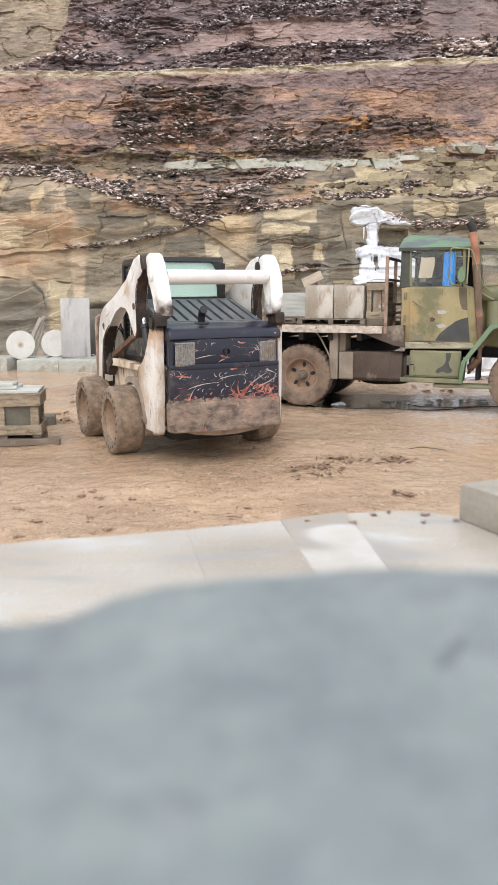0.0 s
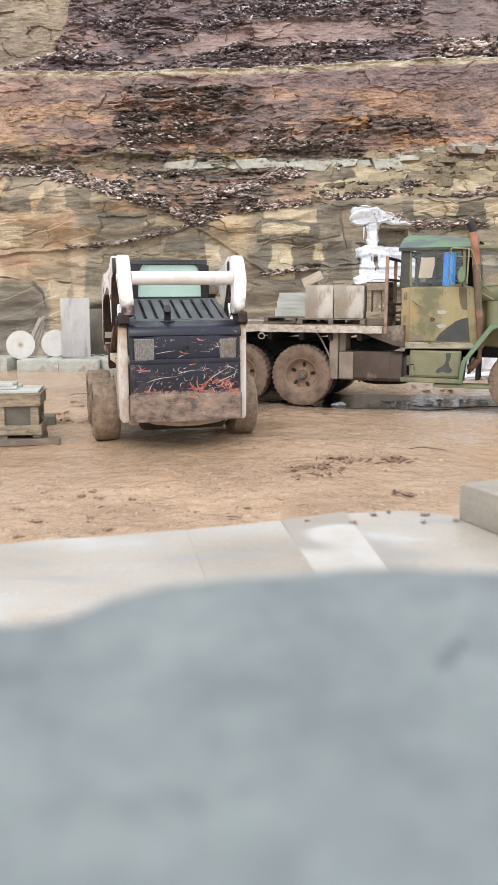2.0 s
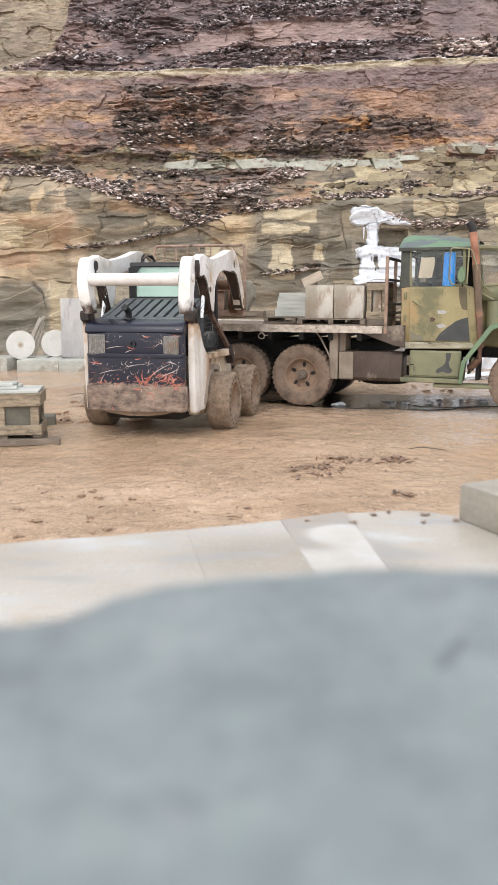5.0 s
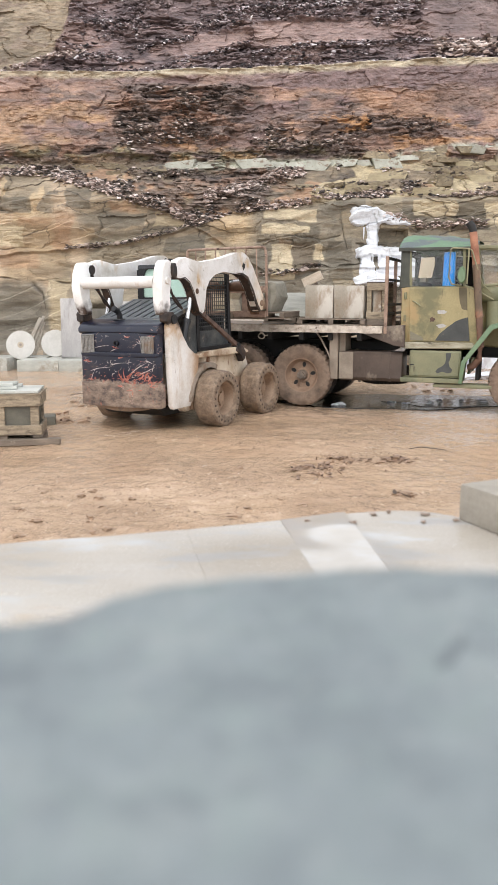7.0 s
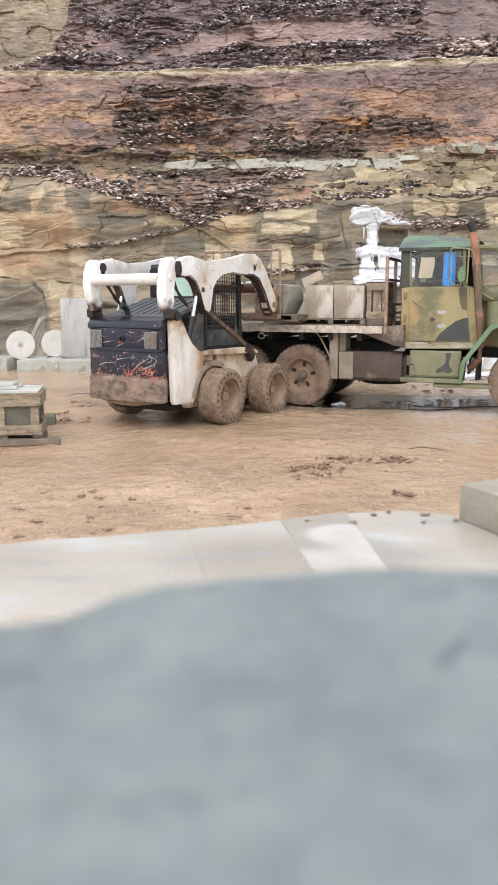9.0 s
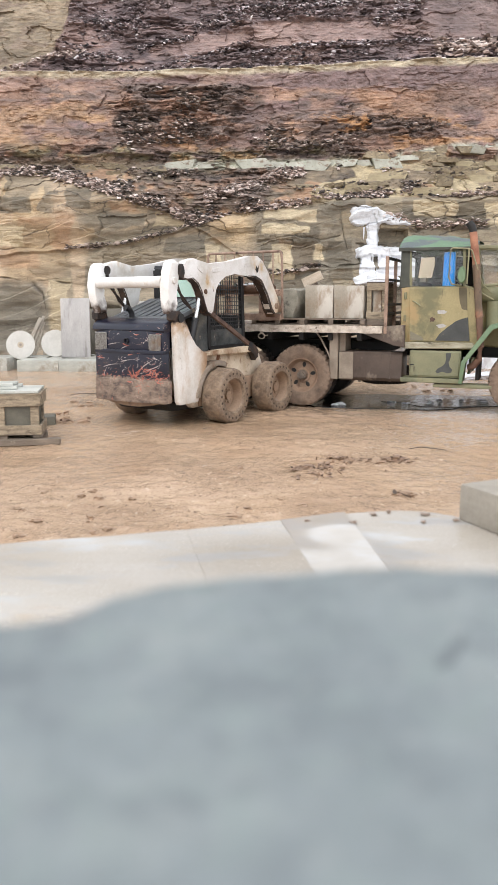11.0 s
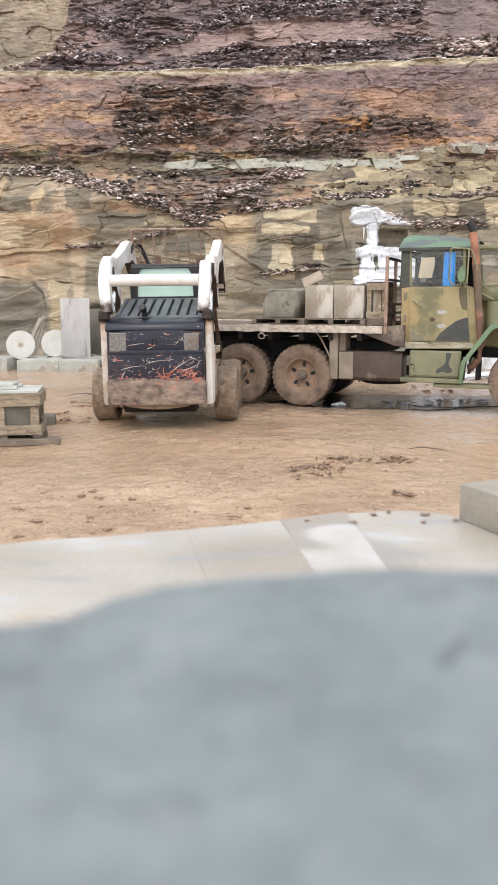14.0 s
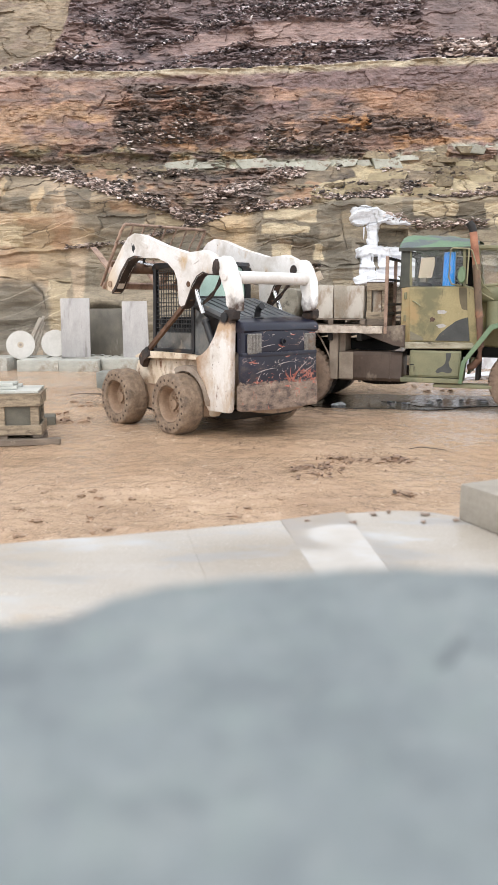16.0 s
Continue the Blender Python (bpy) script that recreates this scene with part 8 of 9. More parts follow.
def recess_rubble():
    rnd = random.Random(61)
    for k in range(16):
        bm = bmesh.new()
        rock(bm, (0, 0, 0), (rnd.uniform(0.05, 0.13), rnd.uniform(0.05, 0.09), rnd.uniform(0.025, 0.05)), 300 + k, 0.3)
        single("broken_stone", bm, M_recess_stone if k % 3 else M_green_stone, pose(rnd.uniform(-4.0, -3.05), rnd.uniform(19.5, 19.85), 0.315, 0, 0, rnd.uniform(0, 180)), "broken grey stone lying on a low block", "stone", "broken stones on the blocks")


recess_rubble()


def leaning_slab(x, y, w, h, z0, turn, tilt, label, skew=0.0):
    bm = bmesh.new()
    prism(bm, [(-w / 2, 0), (w / 2, 0), (w / 2 + skew, h), (-w / 2 + skew * 0.6, h * 0.992)], "y", -0.04, 0.04, 0.006, 2)
    single("leaning_slab", bm, M_slab_w, pose(x, y, z0, -tilt, 0, turn), label, "stone slab", "slabs against the quarry foot")


leaning_slab(-4.255, 19.28, 0.70, 1.44, 0.285, 3, 5, "tall grey-white sawn slab leaning upright on blocks")
leaning_slab(-2.78, 19.35, 0.64, 1.42, 0.235, -2, 6, "tall pale slab leaning on blocks", -0.06)


def saw_blade(x, y, z, r, label, lean, bored=True):
    b = thing("saw_blade", pose(x, y, z, -lean, 0, 4), label, "saw blade", "saw blades")
    bm = bmesh.new()
    n = 72
    pts = []
    for k in range(n * 2):
        t = math.pi * k / n
        rr = r * (1.0 if (k // 2) % 2 else 0.978)
        pts.append((rr * math.cos(t), r + rr * math.sin(t)))
    prism(bm, pts, "y", -0.006, 0.006)
    part("disc", bm, M_blade, b)
    if not bored:
        return
    bm = bmesh.new()
    rod(bm, (0, -0.012, r), (0, 0.012, r), r * 0.22, 20)
    part("flange", bm, M_bladehub, b)
    bm = bmesh.new()
    rod(bm, (0, -0.016, r), (0, 0.016, r), r * 0.09, 14)
    part("bore", bm, M_hub, b)


saw_blade(-5.58, 19.1, 0.255, 0.35, "large white circular stone saw blade leaning on blocks", 12)
saw_blade(-4.80, 19.36, 0.29, 0.34, "large white circular stone saw blade leaning behind a slab", 14, False)


def sticks():
    rnd = random.Random(9)
    for k, (x, dx, h, w) in enumerate(((-5.66, 0.44, 0.96, 0.09), (-5.52, 0.36, 1.0, 0.07), (-5.40, 0.24, 0.86, 0.05), (-5.16, 0.03, 0.6, 0.12))):
        bm = bmesh.new()
        box(bm, -w / 2, w / 2, -0.012, 0.012, 0, math.hypot(dx, h), 0.004)
        single("stone_sliver", bm, M_cut, pose(x, 19.62 + 0.06 * k, 0.29, -10, math.degrees(math.atan2(dx, h)), 0), "thin sawn stone sliver leaning on the rock", "stone strip", "slivers against the quarry foot")


sticks()


M_pale_rock = surf("pale_green_grey_rock", (lin(138, 138, 126), lin(160, 160, 148), lin(180, 180, 168)), 2, (0.5, 0.8), bump=0.5, depth=0.02, random_tint=0.15, stains=((lin(120, 100, 84), 5, 0.56, 0.64, (1, 1, 2), 0.7),))
M_tan_rock = surf("tan_olive_rock", (lin(116, 104, 84), lin(146, 132, 108), lin(174, 160, 130)), 4, (0.5, 0.8), bump=0.9, depth=0.03, random_tint=0.18, stains=((lin(104, 96, 86), 4, 0.54, 0.62, (1, 1, 2), 0.6),))


M_sand_rock = surf("pale_tan_sandstone_block", (lin(146, 134, 108), lin(166, 153, 124), lin(180, 167, 138)), 2.4, (0.5, 0.8), bump=0.6, depth=0.03, random_tint=0.10, stretch=(1, 1, 3), stains=((lin(118, 108, 90), 3, 0.56, 0.66, (1, 1, 2), 0.7),))


def snow():
    """Snow and ice that run down the face beside the truck: thick on the ledges, thin in the falls."""
    nx, nz = 190, 230
    xs, zs = np.meshgrid(np.linspace(2.5, 4.7, nx), np.linspace(1.95, 4.2, nz))
    x = xs + 0.10 * fbm(xs * 2.5, zs * 2.5, 81, 3) + 0.05 * fbm(xs * 9, zs * 9, 84, 3)
    z = zs + 0.06 * fbm(xs * 2.0 + 5, zs * 2.5, 85, 3) + 0.04 * fbm(xs * 10, zs * 8, 86, 3)

    def span(v, a, b, soft):
        return smooth(a - soft, a + soft, v) * (1 - smooth(b - soft, b + soft, v))

    streak = fbm(xs * 13, zs * 1.1, 82, 4)
    # cap: a heap whose top falls away to the east
    top = np.interp(xs, [2.6, 2.8, 3.1, 3.4, 3.8, 4.2, 4.6], [3.98, 4.08, 4.10, 4.04, 3.90, 3.74, 3.68])
    foot = np.interp(xs, [2.6, 2.9, 3.3, 3.7, 4.2, 4.6], [3.66, 3.52, 3.60, 3.62, 3.60, 3.62])
    cap = span(x, 2.70, 4.25, 0.06) * smooth(0.0, 0.10, top - z) * smooth(0.0, 0.06, z - foot)
    column = span(x, 3.18, 3.46, 0.05) * span(z, 3.0, 3.75, 0.04)
    shelf = np.interp(xs, [2.7, 2.9, 3.2, 3.6, 4.0, 4.6], [2.98, 3.06, 3.16, 3.12, 3.06, 3.02])
    ledge = span(x, 2.86, 4.6, 0.05) * smooth(0.0, 0.09, shelf - z) * smooth(0.0, 0.08, z - shelf + 0.34)
    falls = span(x, 2.95, 4.5, 0.10) * span(z, 2.30, 2.95, 0.10) * smooth(-0.30, -0.05, streak + 0.20 * fbm(xs * 3, zs * 2, 87, 3))
    base = span(x, 2.86, 4.2, 0.10) * smooth(0.0, 0.12, np.interp(xs, [2.8, 3.1, 3.5, 4.2], [2.25, 2.42, 2.36, 2.2]) - z) * smooth(0.0, 0.05, z - 2.02)
    thick = np.maximum.reduce([0.11 * np.sqrt(cap), 0.08 * column, 0.14 * np.sqrt(ledge), 0.05 * falls, 0.14 * np.sqrt(base)])
    thick = thick + 0.016 * fbm(xs * 5, zs * 5, 83, 4) * (thick > 0.02) - 0.05 * (1 - smooth(0.0, 0.02, thick))
    o, _ = cliff_shape(xs, zs)
    smooth_o = np.maximum(o, 0.5 * o + 0.5 * o.mean())
    ys = np.interp(zs, PROF_Z, PROF_Y) + 0.0035 * np.abs(xs) ** 1.5 - np.where(thick > 0.03, smooth_o, o) - thick
    f = grid_faces(nx, nz)
    ok = thick.ravel()[f].max(1) > 0.0
    ob = mesh_object("snow_patch", np.stack([xs.ravel(), ys.ravel(), zs.ravel()], 1).tolist(), f[ok].tolist(), M_ice)
    tagged(ob, "white snow and ice frozen down the rock face", "snow", kind="stuff")
    # stone lintel over the squared recess
    bm = bmesh.new()
    box(bm, -0.46, 0.46, -0.12, 0.3, 0, 0.10, 0.015)
    for v in bm.verts:
        v.co += 0.015 * noise.noise_vector(v.co * 5)
    part("lintel", bm, M_tan_rock, cliff, m=pose(3.92, face_y(3.92, 3.58) + 0.03, 3.52, 0, 1, 0))
    rnd = random.Random(31)
    for (x0, x1, z, count) in ((2.95, 4.4, 2.82, 12), (2.86, 3.05, 3.50, 2)):
        for k in range(count):
            x = rnd.uniform(x0, x1)
            bm = bmesh.new()
            ln = rnd.uniform(0.10, 0.40)
            bmesh.ops.create_cone(bm, cap_ends=True, segments=7, radius1=0.004, radius2=rnd.uniform(0.015, 0.03), depth=ln, matrix=Matrix.Translation((0, 0, -ln / 2)))
            single("icicle", bm, M_ice, pose(x, face_y(x, z - 0.05) - 0.14, z + 0.05), "hanging white icicle on the rock face", "icicle", "icicles on the rock")


snow()


def split_stone(bm, w, d, h, rnd):
    """An angular stone: the hull of points thrown into a flat box."""
    skew = rnd.uniform(-0.25, 0.25)
    for sx in (-1, 1):
        for sy in (-1, 1):
            for sz in (-1, 1):
                for k in range(2):
                    x, y, z = sx * rnd.uniform(0.62, 1.0), sy * rnd.uniform(0.62, 1.0), sz * rnd.uniform(0.62, 1.0)
                    bm.verts.new(((x + skew * z) * w / 2, y * d / 2, z * h / 2))
    bmesh.ops.convex_hull(bm, input=bm.verts)
    loose = [v for v in bm.verts if not v.link_faces]
    bmesh.ops.delete(bm, geom=loose, context="VERTS")


def boulders():
    """Angular blocks that stand out on the ledges, parts of the face."""
    rnd = random.Random(77)
    spec = []
    x = -2.3
    while x < 3.6:
        w = rnd.uniform(0.35, 0.95)
        if rnd.random() < 0.85:
            spec.append((x + w / 2, 5.27 + 0.03 * max(0, x - 1) + rnd.uniform(-0.05, 0.05), w * 1.12, rnd.uniform(0.20, 0.34), M_pale_rock))
        x += w * rnd.uniform(0.85, 1.1)
    for k in range(9):
        x = 3.4 + 0.42 * k + rnd.uniform(-0.1, 0.1)
        spec.append((x, 5.46 + 0.10 * (x - 3.4) + rnd.uniform(-0.05, 0.05), rnd.uniform(0.4, 0.9), rnd.uniform(0.14, 0.26), M_pale_rock if rnd.random() < 0.5 else M_tan_rock))
    for x0, x1, z0, z1, n in ((5.0, 7.3, 4.75, 5.55, 22), (1.8, 4.8, 4.45, 4.75, 9), (-6.8, -2.2, 5.05, 5.3, 5)):
        for k in range(n):
            s = rnd.uniform(0.5, 1.0)
            mat = M_tan_rock
            spec.append((rnd.uniform(x0, x1), rnd.uniform(z0, z1), s * rnd.uniform(0.5, 1.1), s * rnd.uniform(0.12, 0.30), mat))
    spec += [(2.15, 4.47, 1.0, 0.26, M_sand_rock), (2.95, 4.52, 1.05, 0.36, M_sand_rock), (4.75, 4.46, 0.85, 0.30, M_sand_rock), (5.35, 4.42, 0.7, 0.22, M_sand_rock), (1.5, 4.62, 0.6, 0.2, M_tan_rock), (3.75, 4.95, 1.1, 0.28, M_sand_rock), (6.0, 5.25, 0.8, 0.3, M_sand_rock), (6.7, 5.2, 0.7, 0.34, M_sand_rock), (6.4, 4.85, 0.9, 0.3, M_sand_rock)]
    for k, (x, z, w, h, mat) in enumerate(spec):
        bm = bmesh.new()
        split_stone(bm, w, 0.5, h, rnd)
        part("rock_block", bm, mat, cliff, m=pose(x, face_y(x, z) + rnd.uniform(0.10, 0.20), z, rnd.uniform(-6, 6), rnd.uniform(-5, 5), rnd.uniform(-14, 14)))


boulders()


M_darkclod = surf("dark_churned_mud", (lin(90, 71, 58), lin(136, 110, 90), lin(168, 141, 118)), 18, (0.3, 0.6), bump=1.0, depth=0.02, grain=60)


def ground_debris():
    rnd = random.Random(51)

    def clod(x, y, s, seed, mat=M_mudclod, name="mud_clod", label="lump of churned wet mud", flat=0.4):
        bm = bmesh.new()
        lump(bm, (s * 1.15, s * rnd.uniform(0.6, 0.95), s * flat), seed, 0.9)
        single(name, bm, mat, pose(x, y, float(mud_height(np.array([x]), np.array([y]))[0]) + s * flat * 0.15, 0, 0, rnd.uniform(0, 360)), label, {"mud_clod": "mud clod", "litter_clump": "debris"}.get(name, "stone"), "clods in the yard")

    # heaps of churned mud, their crevice shade put into dark clumps and flakes
    heaps = [(0.60, 8.00, 0.30, 26), (1.02, 8.50, 0.28, 26), (1.66, 8.52, 0.16, 34), (0.7, 7.55, 0.25, 12), (1.38, 6.80, 0.16, 10), (-2.6, 11.0, 0.25, 14)]
    k = 0
    for j, (cx, cy, s) in enumerate(((1.66, 8.52, 0.13), (1.56, 8.46, 0.08), (1.02, 8.52, 0.09), (0.62, 8.02, 0.10), (0.82, 8.2, 0.07), (0.5, 7.9, 0.07), (-2.6, 11.0, 0.10))):
        clod(cx, cy, s * 1.3, 400 + j, M_darkclod, "litter_clump", "darker clump of churned wet mud", 0.45)
    for cx, cy, r, n in ((0.60, 8.02, 0.30, 16), (1.05, 8.46, 0.30, 18), (1.64, 8.50, 0.17, 14), (0.66, 7.6, 0.22, 8), (-2.6, 10.9, 0.3, 12)):
        for j in range(n):
            x, y = cx + rnd.gauss(0, r * 0.7), cy + rnd.gauss(0, r * 0.28) + 0.25 * rnd.gauss(0, r)
            clod(x, y, rnd.uniform(0.03, 0.085), 500 + 20 * n + j, M_darkclod if rnd.random() < 0.45 else M_mudclod, "litter_clump", "darker clump of churned wet mud", 0.4)
    for cx, cy, r, n in heaps:
        for _ in range(n // 3):
            x, y = cx + rnd.gauss(0, r * 0.6), cy + rnd.gauss(0, r * 0.5)
            bm = bmesh.new()
            w, l = rnd.uniform(0.012, 0.035), rnd.uniform(0.03, 0.12)
            prism(bm, [(-l / 2, 0), (-l / 4, -w / 2), (l / 3, -w / 2), (l / 2, w * 0.1), (l / 4, w / 2), (-l / 3, w * 0.4)], "z", -0.003, 0.003)
            single("bark_flake", bm, M_twig if rnd.random() < 0.25 else M_darkclod, pose(x, y, float(mud_height(np.array([x]), np.array([y]))[0]) + 0.008 + 0.02 * rnd.random(), rnd.uniform(-60, 60), rnd.uniform(-45, 45), rnd.uniform(0, 360)),
                   "thin dark flake standing in for a shaded crevice in the mud", "debris", "flakes in the mud")
            k += 1
    clod(1.42, 6.95, 0.17, 5, M_mudclod, "flat_stone", "flat mud-coated stone half sunk in mud", 0.25)
    for j in range(26):
        x = rnd.uniform(-2.2, 0.6)
        clod(x, rnd.uniform(5.3, 6.8) - 0.1 * x, rnd.uniform(0.03, 0.09), 100 + j)
    for j in range(16):
        clod(rnd.uniform(-3.0, -2.2), rnd.uniform(10.6, 13.5), rnd.uniform(0.05, 0.13), 150 + j)
    for j in range(10):
        clod(rnd.uniform(2.2, 4.4), rnd.uniform(14.6, 16.0), rnd.uniform(0.06, 0.16), 180 + j)
    # twigs
    for x, y, ln, t in ((2.10, 8.98, 0.44, -14), (-2.95, 14.2, 0.7, 12), (-2.6, 14.4, 0.5, 25), (-2.75, 14.1, 0.4, -10)):
        bm = bmesh.new()
        pipe(bm, [(-ln / 2, 0, 0.0), (-ln / 5, 0.02, 0.025), (ln / 5, -0.015, 0.02), (ln / 2, 0.02, 0.0)], [0.005, 0.007, 0.006, 0.004], 6)
        single("twig", bm, M_twig, pose(x, y, float(mud_height(np.array([x]), np.array([y]))[0]) + 0.012, 0, 0, t), "thin dark wet twig on the mud", "twig", "twigs in the yard")
    # flat white lumps that stand in for glints on the puddle
    for j in range(16):
        x = rnd.uniform(2.25, 4.75) if j > 3 else rnd.uniform(1.35, 1.6)
        bm = bmesh.new()
        s = rnd.uniform(0.025, 0.075)
        lump(bm, (s * rnd.uniform(1.4, 3.2), s * rnd.uniform(0.6, 1.5), 0.030), 260 + j, 0.9)
        single("slush_lump", bm, M_ice, pose(x, 13.15 + rnd.gauss(0, 0.22) - 0.06 * (x - 3.3), 0.004, 0, 0, rnd.uniform(-25, 25)), "small flat white lump standing in for a glint on the puddle", "snow", "slush in the puddle")
    # snow heaps past the front wheel, two large ones added for the puddle's reflection
    for j, (x, y, s) in enumerate(((4.75, 15.9, 0.3), (5.15, 16.1, 0.36), (5.6, 16.0, 0.34), (4.8, 18.8, 1.3), (5.8, 18.9, 1.3))):
        bm = bmesh.new()
        lump(bm, (s * 1.5, s, s * (0.5 if s < 1 else 1.5)), 210 + j, 0.6)
        single("snow_mound", bm, M_ice, pose(x, y + 1.0, 0.05, 0, 0, 30 * j), "dirty heap of old snow on the ground", "snow", "old snow on the ground")


ground_debris()


# ---- motion ----
def motions():
    # time, x, y, heading, pitch, roll of the loader
    drive = [
    (0.0, -0.913, 9.487, 25.3, -0.58, -0.52),
    (0.5, -0.968, 9.613, 19.2, -0.43, -0.50),
    (1.0, -0.923, 9.681, 13.0, -0.61, -0.74),
    (1.5, -0.990, 9.971, 12.5, -0.28, -0.64),
    (2.0, -1.075, 10.165, 14.1, -0.50, -0.37),
    (2.5, -1.057, 10.339, 10.1, -0.25, -0.34),
    (3.0, -1.083, 10.397, 7.7, -0.75, -0.39),
    (3.5, -1.066, 10.581, -0.2, -0.25, -0.07),
    (4.0, -1.091, 10.591, -1.7, -0.53, -0.09),
    (6.5, -0.832, 11.413, -28.9, -0.52, 0.00),
    (7.0, -0.862, 11.338, -28.6, 0.49, -0.45),
    (7.5, -0.881, 11.281, -29.6, 0.22, -0.33),
    (8.0, -0.885, 11.253, -30.7, 0.32, -0.27),
    (8.5, -0.833, 11.307, -32.6, 0.54, -0.44),
    (9.0, -0.739, 11.499, -33.2, -1.05, -0.10),
    (9.2, -0.700, 11.600, -33.4, -0.90, -0.10),
    (9.8, -0.600, 11.800, -34.6, -0.30, 0.00),
    (10.5, -0.600, 11.800, -34.6, 0.00, 0.00),
    (11.3, -0.760, 11.530, -32.8, 0.30, -0.40),
    (11.5, -0.843, 11.372, -32.2, 0.82, -0.60),
    (12.0, -0.971, 11.104, -30.9, 0.15, -0.47),
    (12.5, -1.099, 10.739, -29.4, 0.30, -0.66),
    (13.0, -1.134, 10.744, -25.7, 0.75, -0.84),
    (13.5, -1.130, 11.140, -14.6, -0.30, -0.05),
    (14.0, -1.122, 11.480, -1.8, -0.60, -0.60),
    (14.5, -1.330, 11.580, 20.3, -0.30, 0.00),
    (15.0, -1.393, 11.781, 35.7, -0.37, -0.20),
    (15.5, -1.139, 11.267, 42.9, -0.41, 0.15),
    (16.0, -0.670, 10.686, 41.3, -1.12, 0.45),
    ]
    # time, lift-arm angle in degrees, forward shift of its pivot, tilt of the forks
    lift = [(0.0, -26, 0.15, 0), (0.5, -23, 0.15, 0), (1.0, -19, 0.14, 0), (1.5, -15, 0.12, 0), (2.0, -11, 0.10, 0), (2.5, -6, 0.07, 0), (3.0, -1.5, 0.03, 0), (3.5, 0.7, 0.0, 0), (4.0, 1.5, 0.0, 0), (5.2, 1.0, 0.0, 0),
            (6.5, 0.0, 0.0, 0), (9.2, 0.0, 0.0, 0), (10.2, -2.2, 0.0, 0), (10.6, -2.2, 0.0, 0), (11.3, 0.0, 0.0, 0), (11.5, 0.2, 0.0, 0), (12.0, 0.7, 0.0, 0), (12.5, 3.0, 0.03, 3), (13.0, 7.0, 0.07, 6), (13.5, 7.8, 0.12, 16), (14.0, 7.7, 0.12, 27), (14.5, 7.6, 0.12, 34), (15.0, 7.6, 0.12, 37), (16.0, 7.5, 0.12, 38)]

    def glide(rows, t):
        """Smooth value of keyed rows at t (monotone-ish cubic)."""
        ts = [r[0] for r in rows]
        k = max(0, min(len(ts) - 2, sum(1 for a in ts if a <= t) - 1))
        t0, t1 = ts[k], ts[k + 1]
        u = min(1.0, max(0.0, (t - t0) / (t1 - t0)))
        out = []
        for c in range(1, len(rows[0])):
            def slope(i):
                if i <= 0 or i >= len(ts) - 1:
                    return 0.0
                a = (rows[i][c] - rows[i - 1][c]) / (ts[i] - ts[i - 1])
                b = (rows[i + 1][c] - rows[i][c]) / (ts[i + 1] - ts[i])
                return 0.0 if a * b <= 0 else 2 * a * b / (a + b)
            p0, p1, m0, m1 = rows[k][c], rows[k + 1][c], slope(k) * (t1 - t0), slope(k + 1) * (t1 - t0)
            out.append((2 * u ** 3 - 3 * u ** 2 + 1) * p0 + (u ** 3 - 2 * u ** 2 + u) * m0 + (-2 * u ** 3 + 3 * u ** 2) * p1 + (u ** 3 - u ** 2) * m1)
        return out

    def body(t):
        x, y, h, p, r = glide(drive, t)
        return Matrix.Translation((x * SIZE, y * SIZE, SINK)) @ Matrix.Rotation(radians(h), 4, "Z") @ Matrix.Rotation(radians(p), 4, "X") @ Matrix.Rotation(radians(r), 4, "Y")

    def arm_pose(t):
        a, dy, _ = glide(lift, t)
        return Matrix.Translation(ARM_PIVOT + Vector((0, dy, 0))) @ Matrix.Rotation(radians(a), 4, "X")

    def carriage_pose(t):
        pin = arm_pose(t) @ (FORK_PIN - ARM_PIVOT)
        return Matrix.Translation(pin) @ Matrix.Rotation(radians(glide(lift, t)[2]), 4, "X")

    def aim(base, to, x):
        d = to - base
        return Matrix.Translation((x, base.y, base.z)) @ Matrix.Rotation(math.atan2(d.z, d.y), 4, "X")

    times = [round(0.1 * k, 1) for k in range(161)]
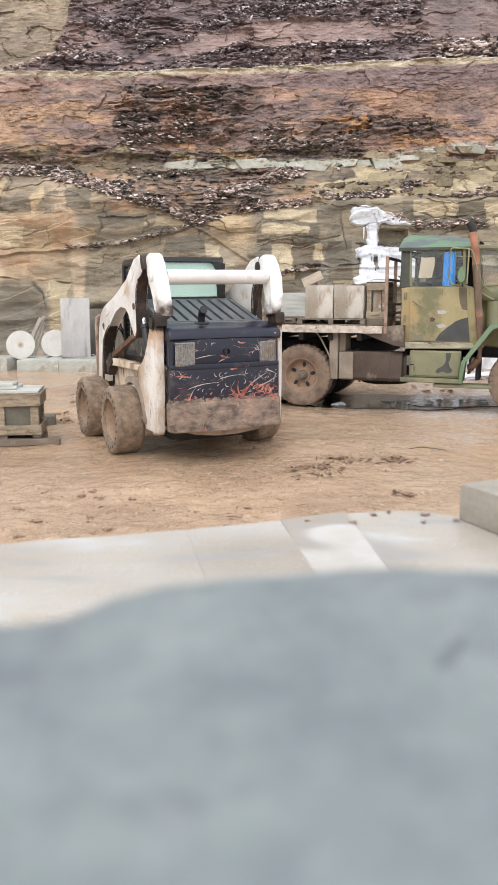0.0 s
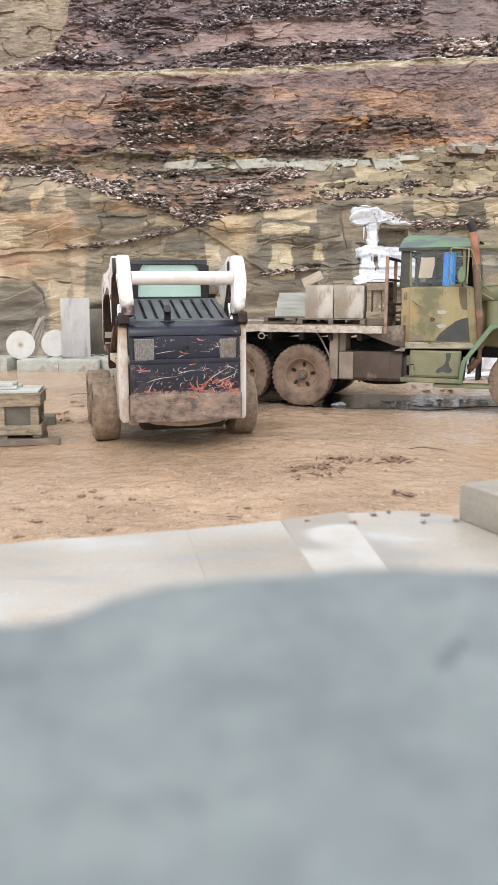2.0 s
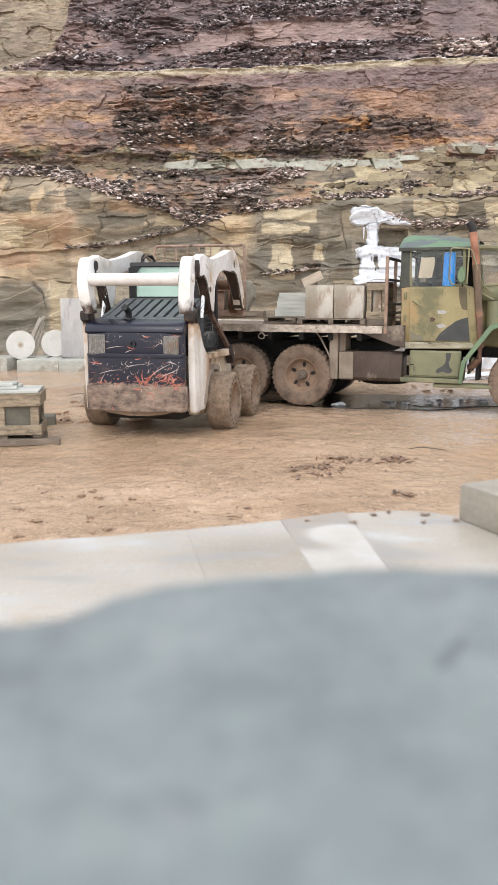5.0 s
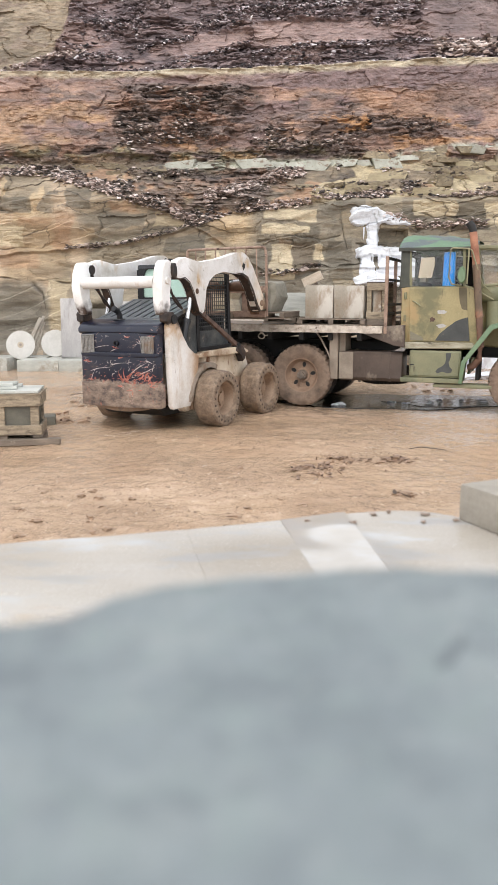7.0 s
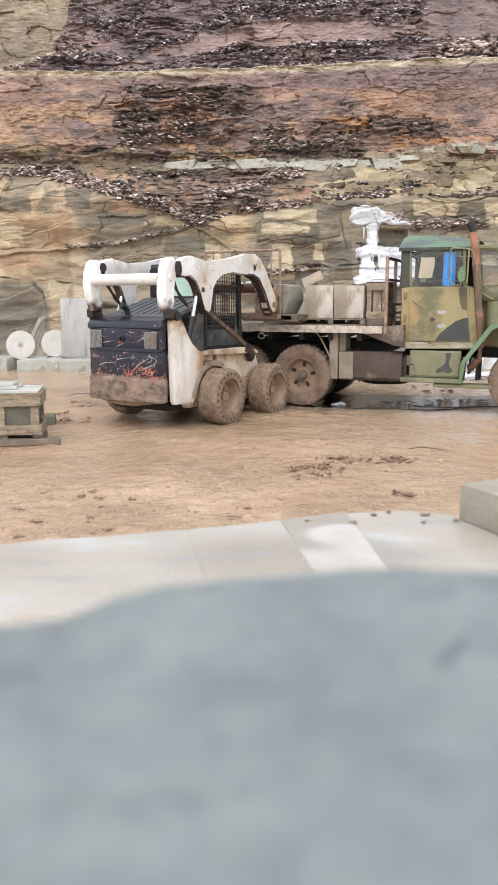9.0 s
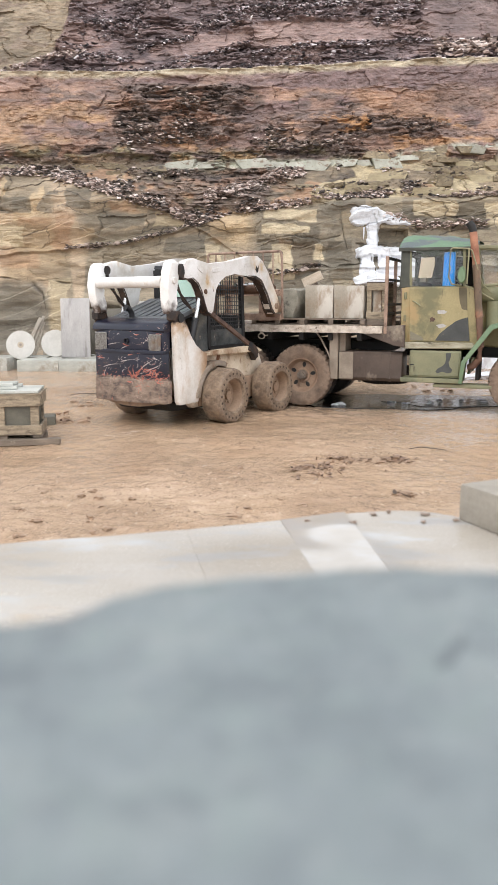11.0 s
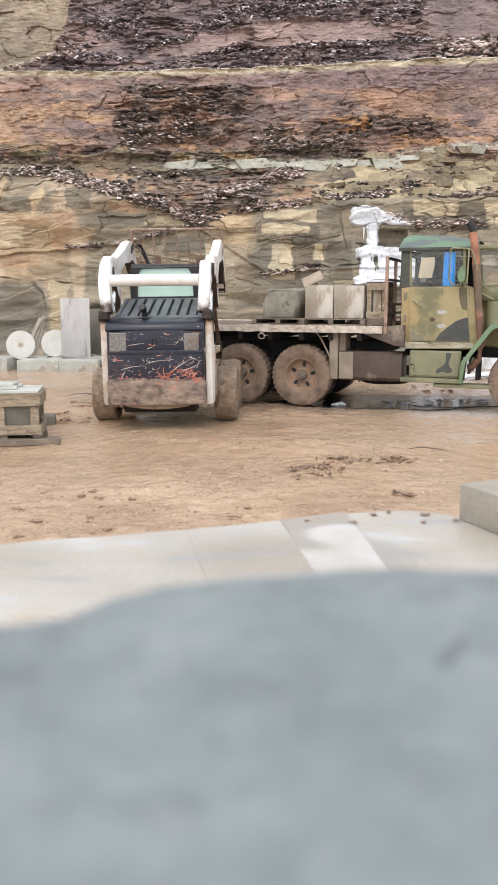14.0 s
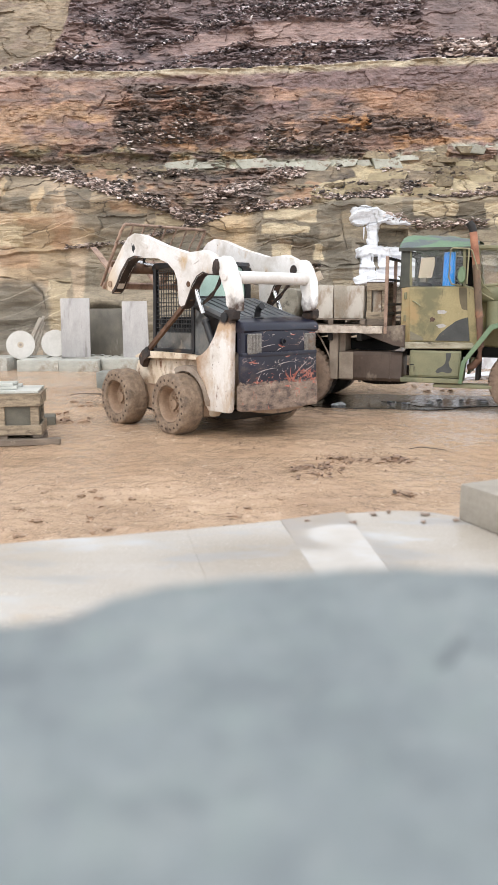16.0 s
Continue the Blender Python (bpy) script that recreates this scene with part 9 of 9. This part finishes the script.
    walk(loader, [(t, body(t)) for t in times])
    walk(arm, [(t, arm_pose(t)) for t in times])
    walk(carriage, [(t, carriage_pose(t)) for t in times])
    rows = []
    for t in times:
        dy = glide(lift, t)[1]
        rows.append((t, Matrix.Translation(LINK_BASE) @ Matrix.Rotation(-math.asin(dy / 0.5), 4, "X")))
    walk(links, rows)
    for c, s in CTRL:
        walk(c, [(t, aim(CTRL_BASE, arm_pose(t) @ (CTRL_PIN - ARM_PIVOT), s * 0.675)) for t in times])
    for b, s in BARREL:
        walk(b, [(t, aim(CYL_BASE, arm_pose(t) @ (CYL_PIN - ARM_PIVOT), s * 0.655)) for t in times])
    for p, s in PISTON:
        rows = []
        for t in times:
            pin = arm_pose(t) @ (CYL_PIN - ARM_PIVOT)
            d = pin - CYL_BASE
            rows.append((t, Matrix.Translation((s * 0.655, pin.y, pin.z)) @ Matrix.Rotation(math.atan2(d.z, d.y), 4, "X")))
        walk(p, rows)
    # wheels roll by the way that their side of the machine goes
    roll = {-1: [0.0], 1: [0.0]}
    for a, b in zip(times, times[1:]):
        A, B = glide(drive, a), glide(drive, b)
        h = radians((A[2] + B[2]) / 2)
        ahead = (B[0] - A[0]) * -math.sin(h) + (B[1] - A[1]) * math.cos(h)
        turn = radians(B[2] - A[2])
        for s in (-1, 1):
            roll[s].append(roll[s][-1] + (ahead + s * 0.83 * turn) / 0.376)
    for w, s, wy in WHEELS:
        walk(w, [(t, Matrix.Translation((s * 0.835, wy, 0.43)) @ Matrix.Rotation(-roll[s][k], 4, "X")) for k, t in enumerate(times)])
    # the load rides on the forks, is set down on the deck and stays
    drop = 10.2
    grow = Matrix.Diagonal((SIZE, SIZE, SIZE, 1))
    hold = (body(drop) @ grow @ carriage_pose(drop)).inverted() @ LOAD_REST

    def load_at(t):
        return body(t) @ grow @ carriage_pose(t) @ hold if t < drop else LOAD_REST.copy()

    walk(load_pallet, [(t, load_at(t)) for t in times])
    walk(load_block, [(t, load_at(t) @ pose(0, 0, 0.110)) for t in times])


motions()
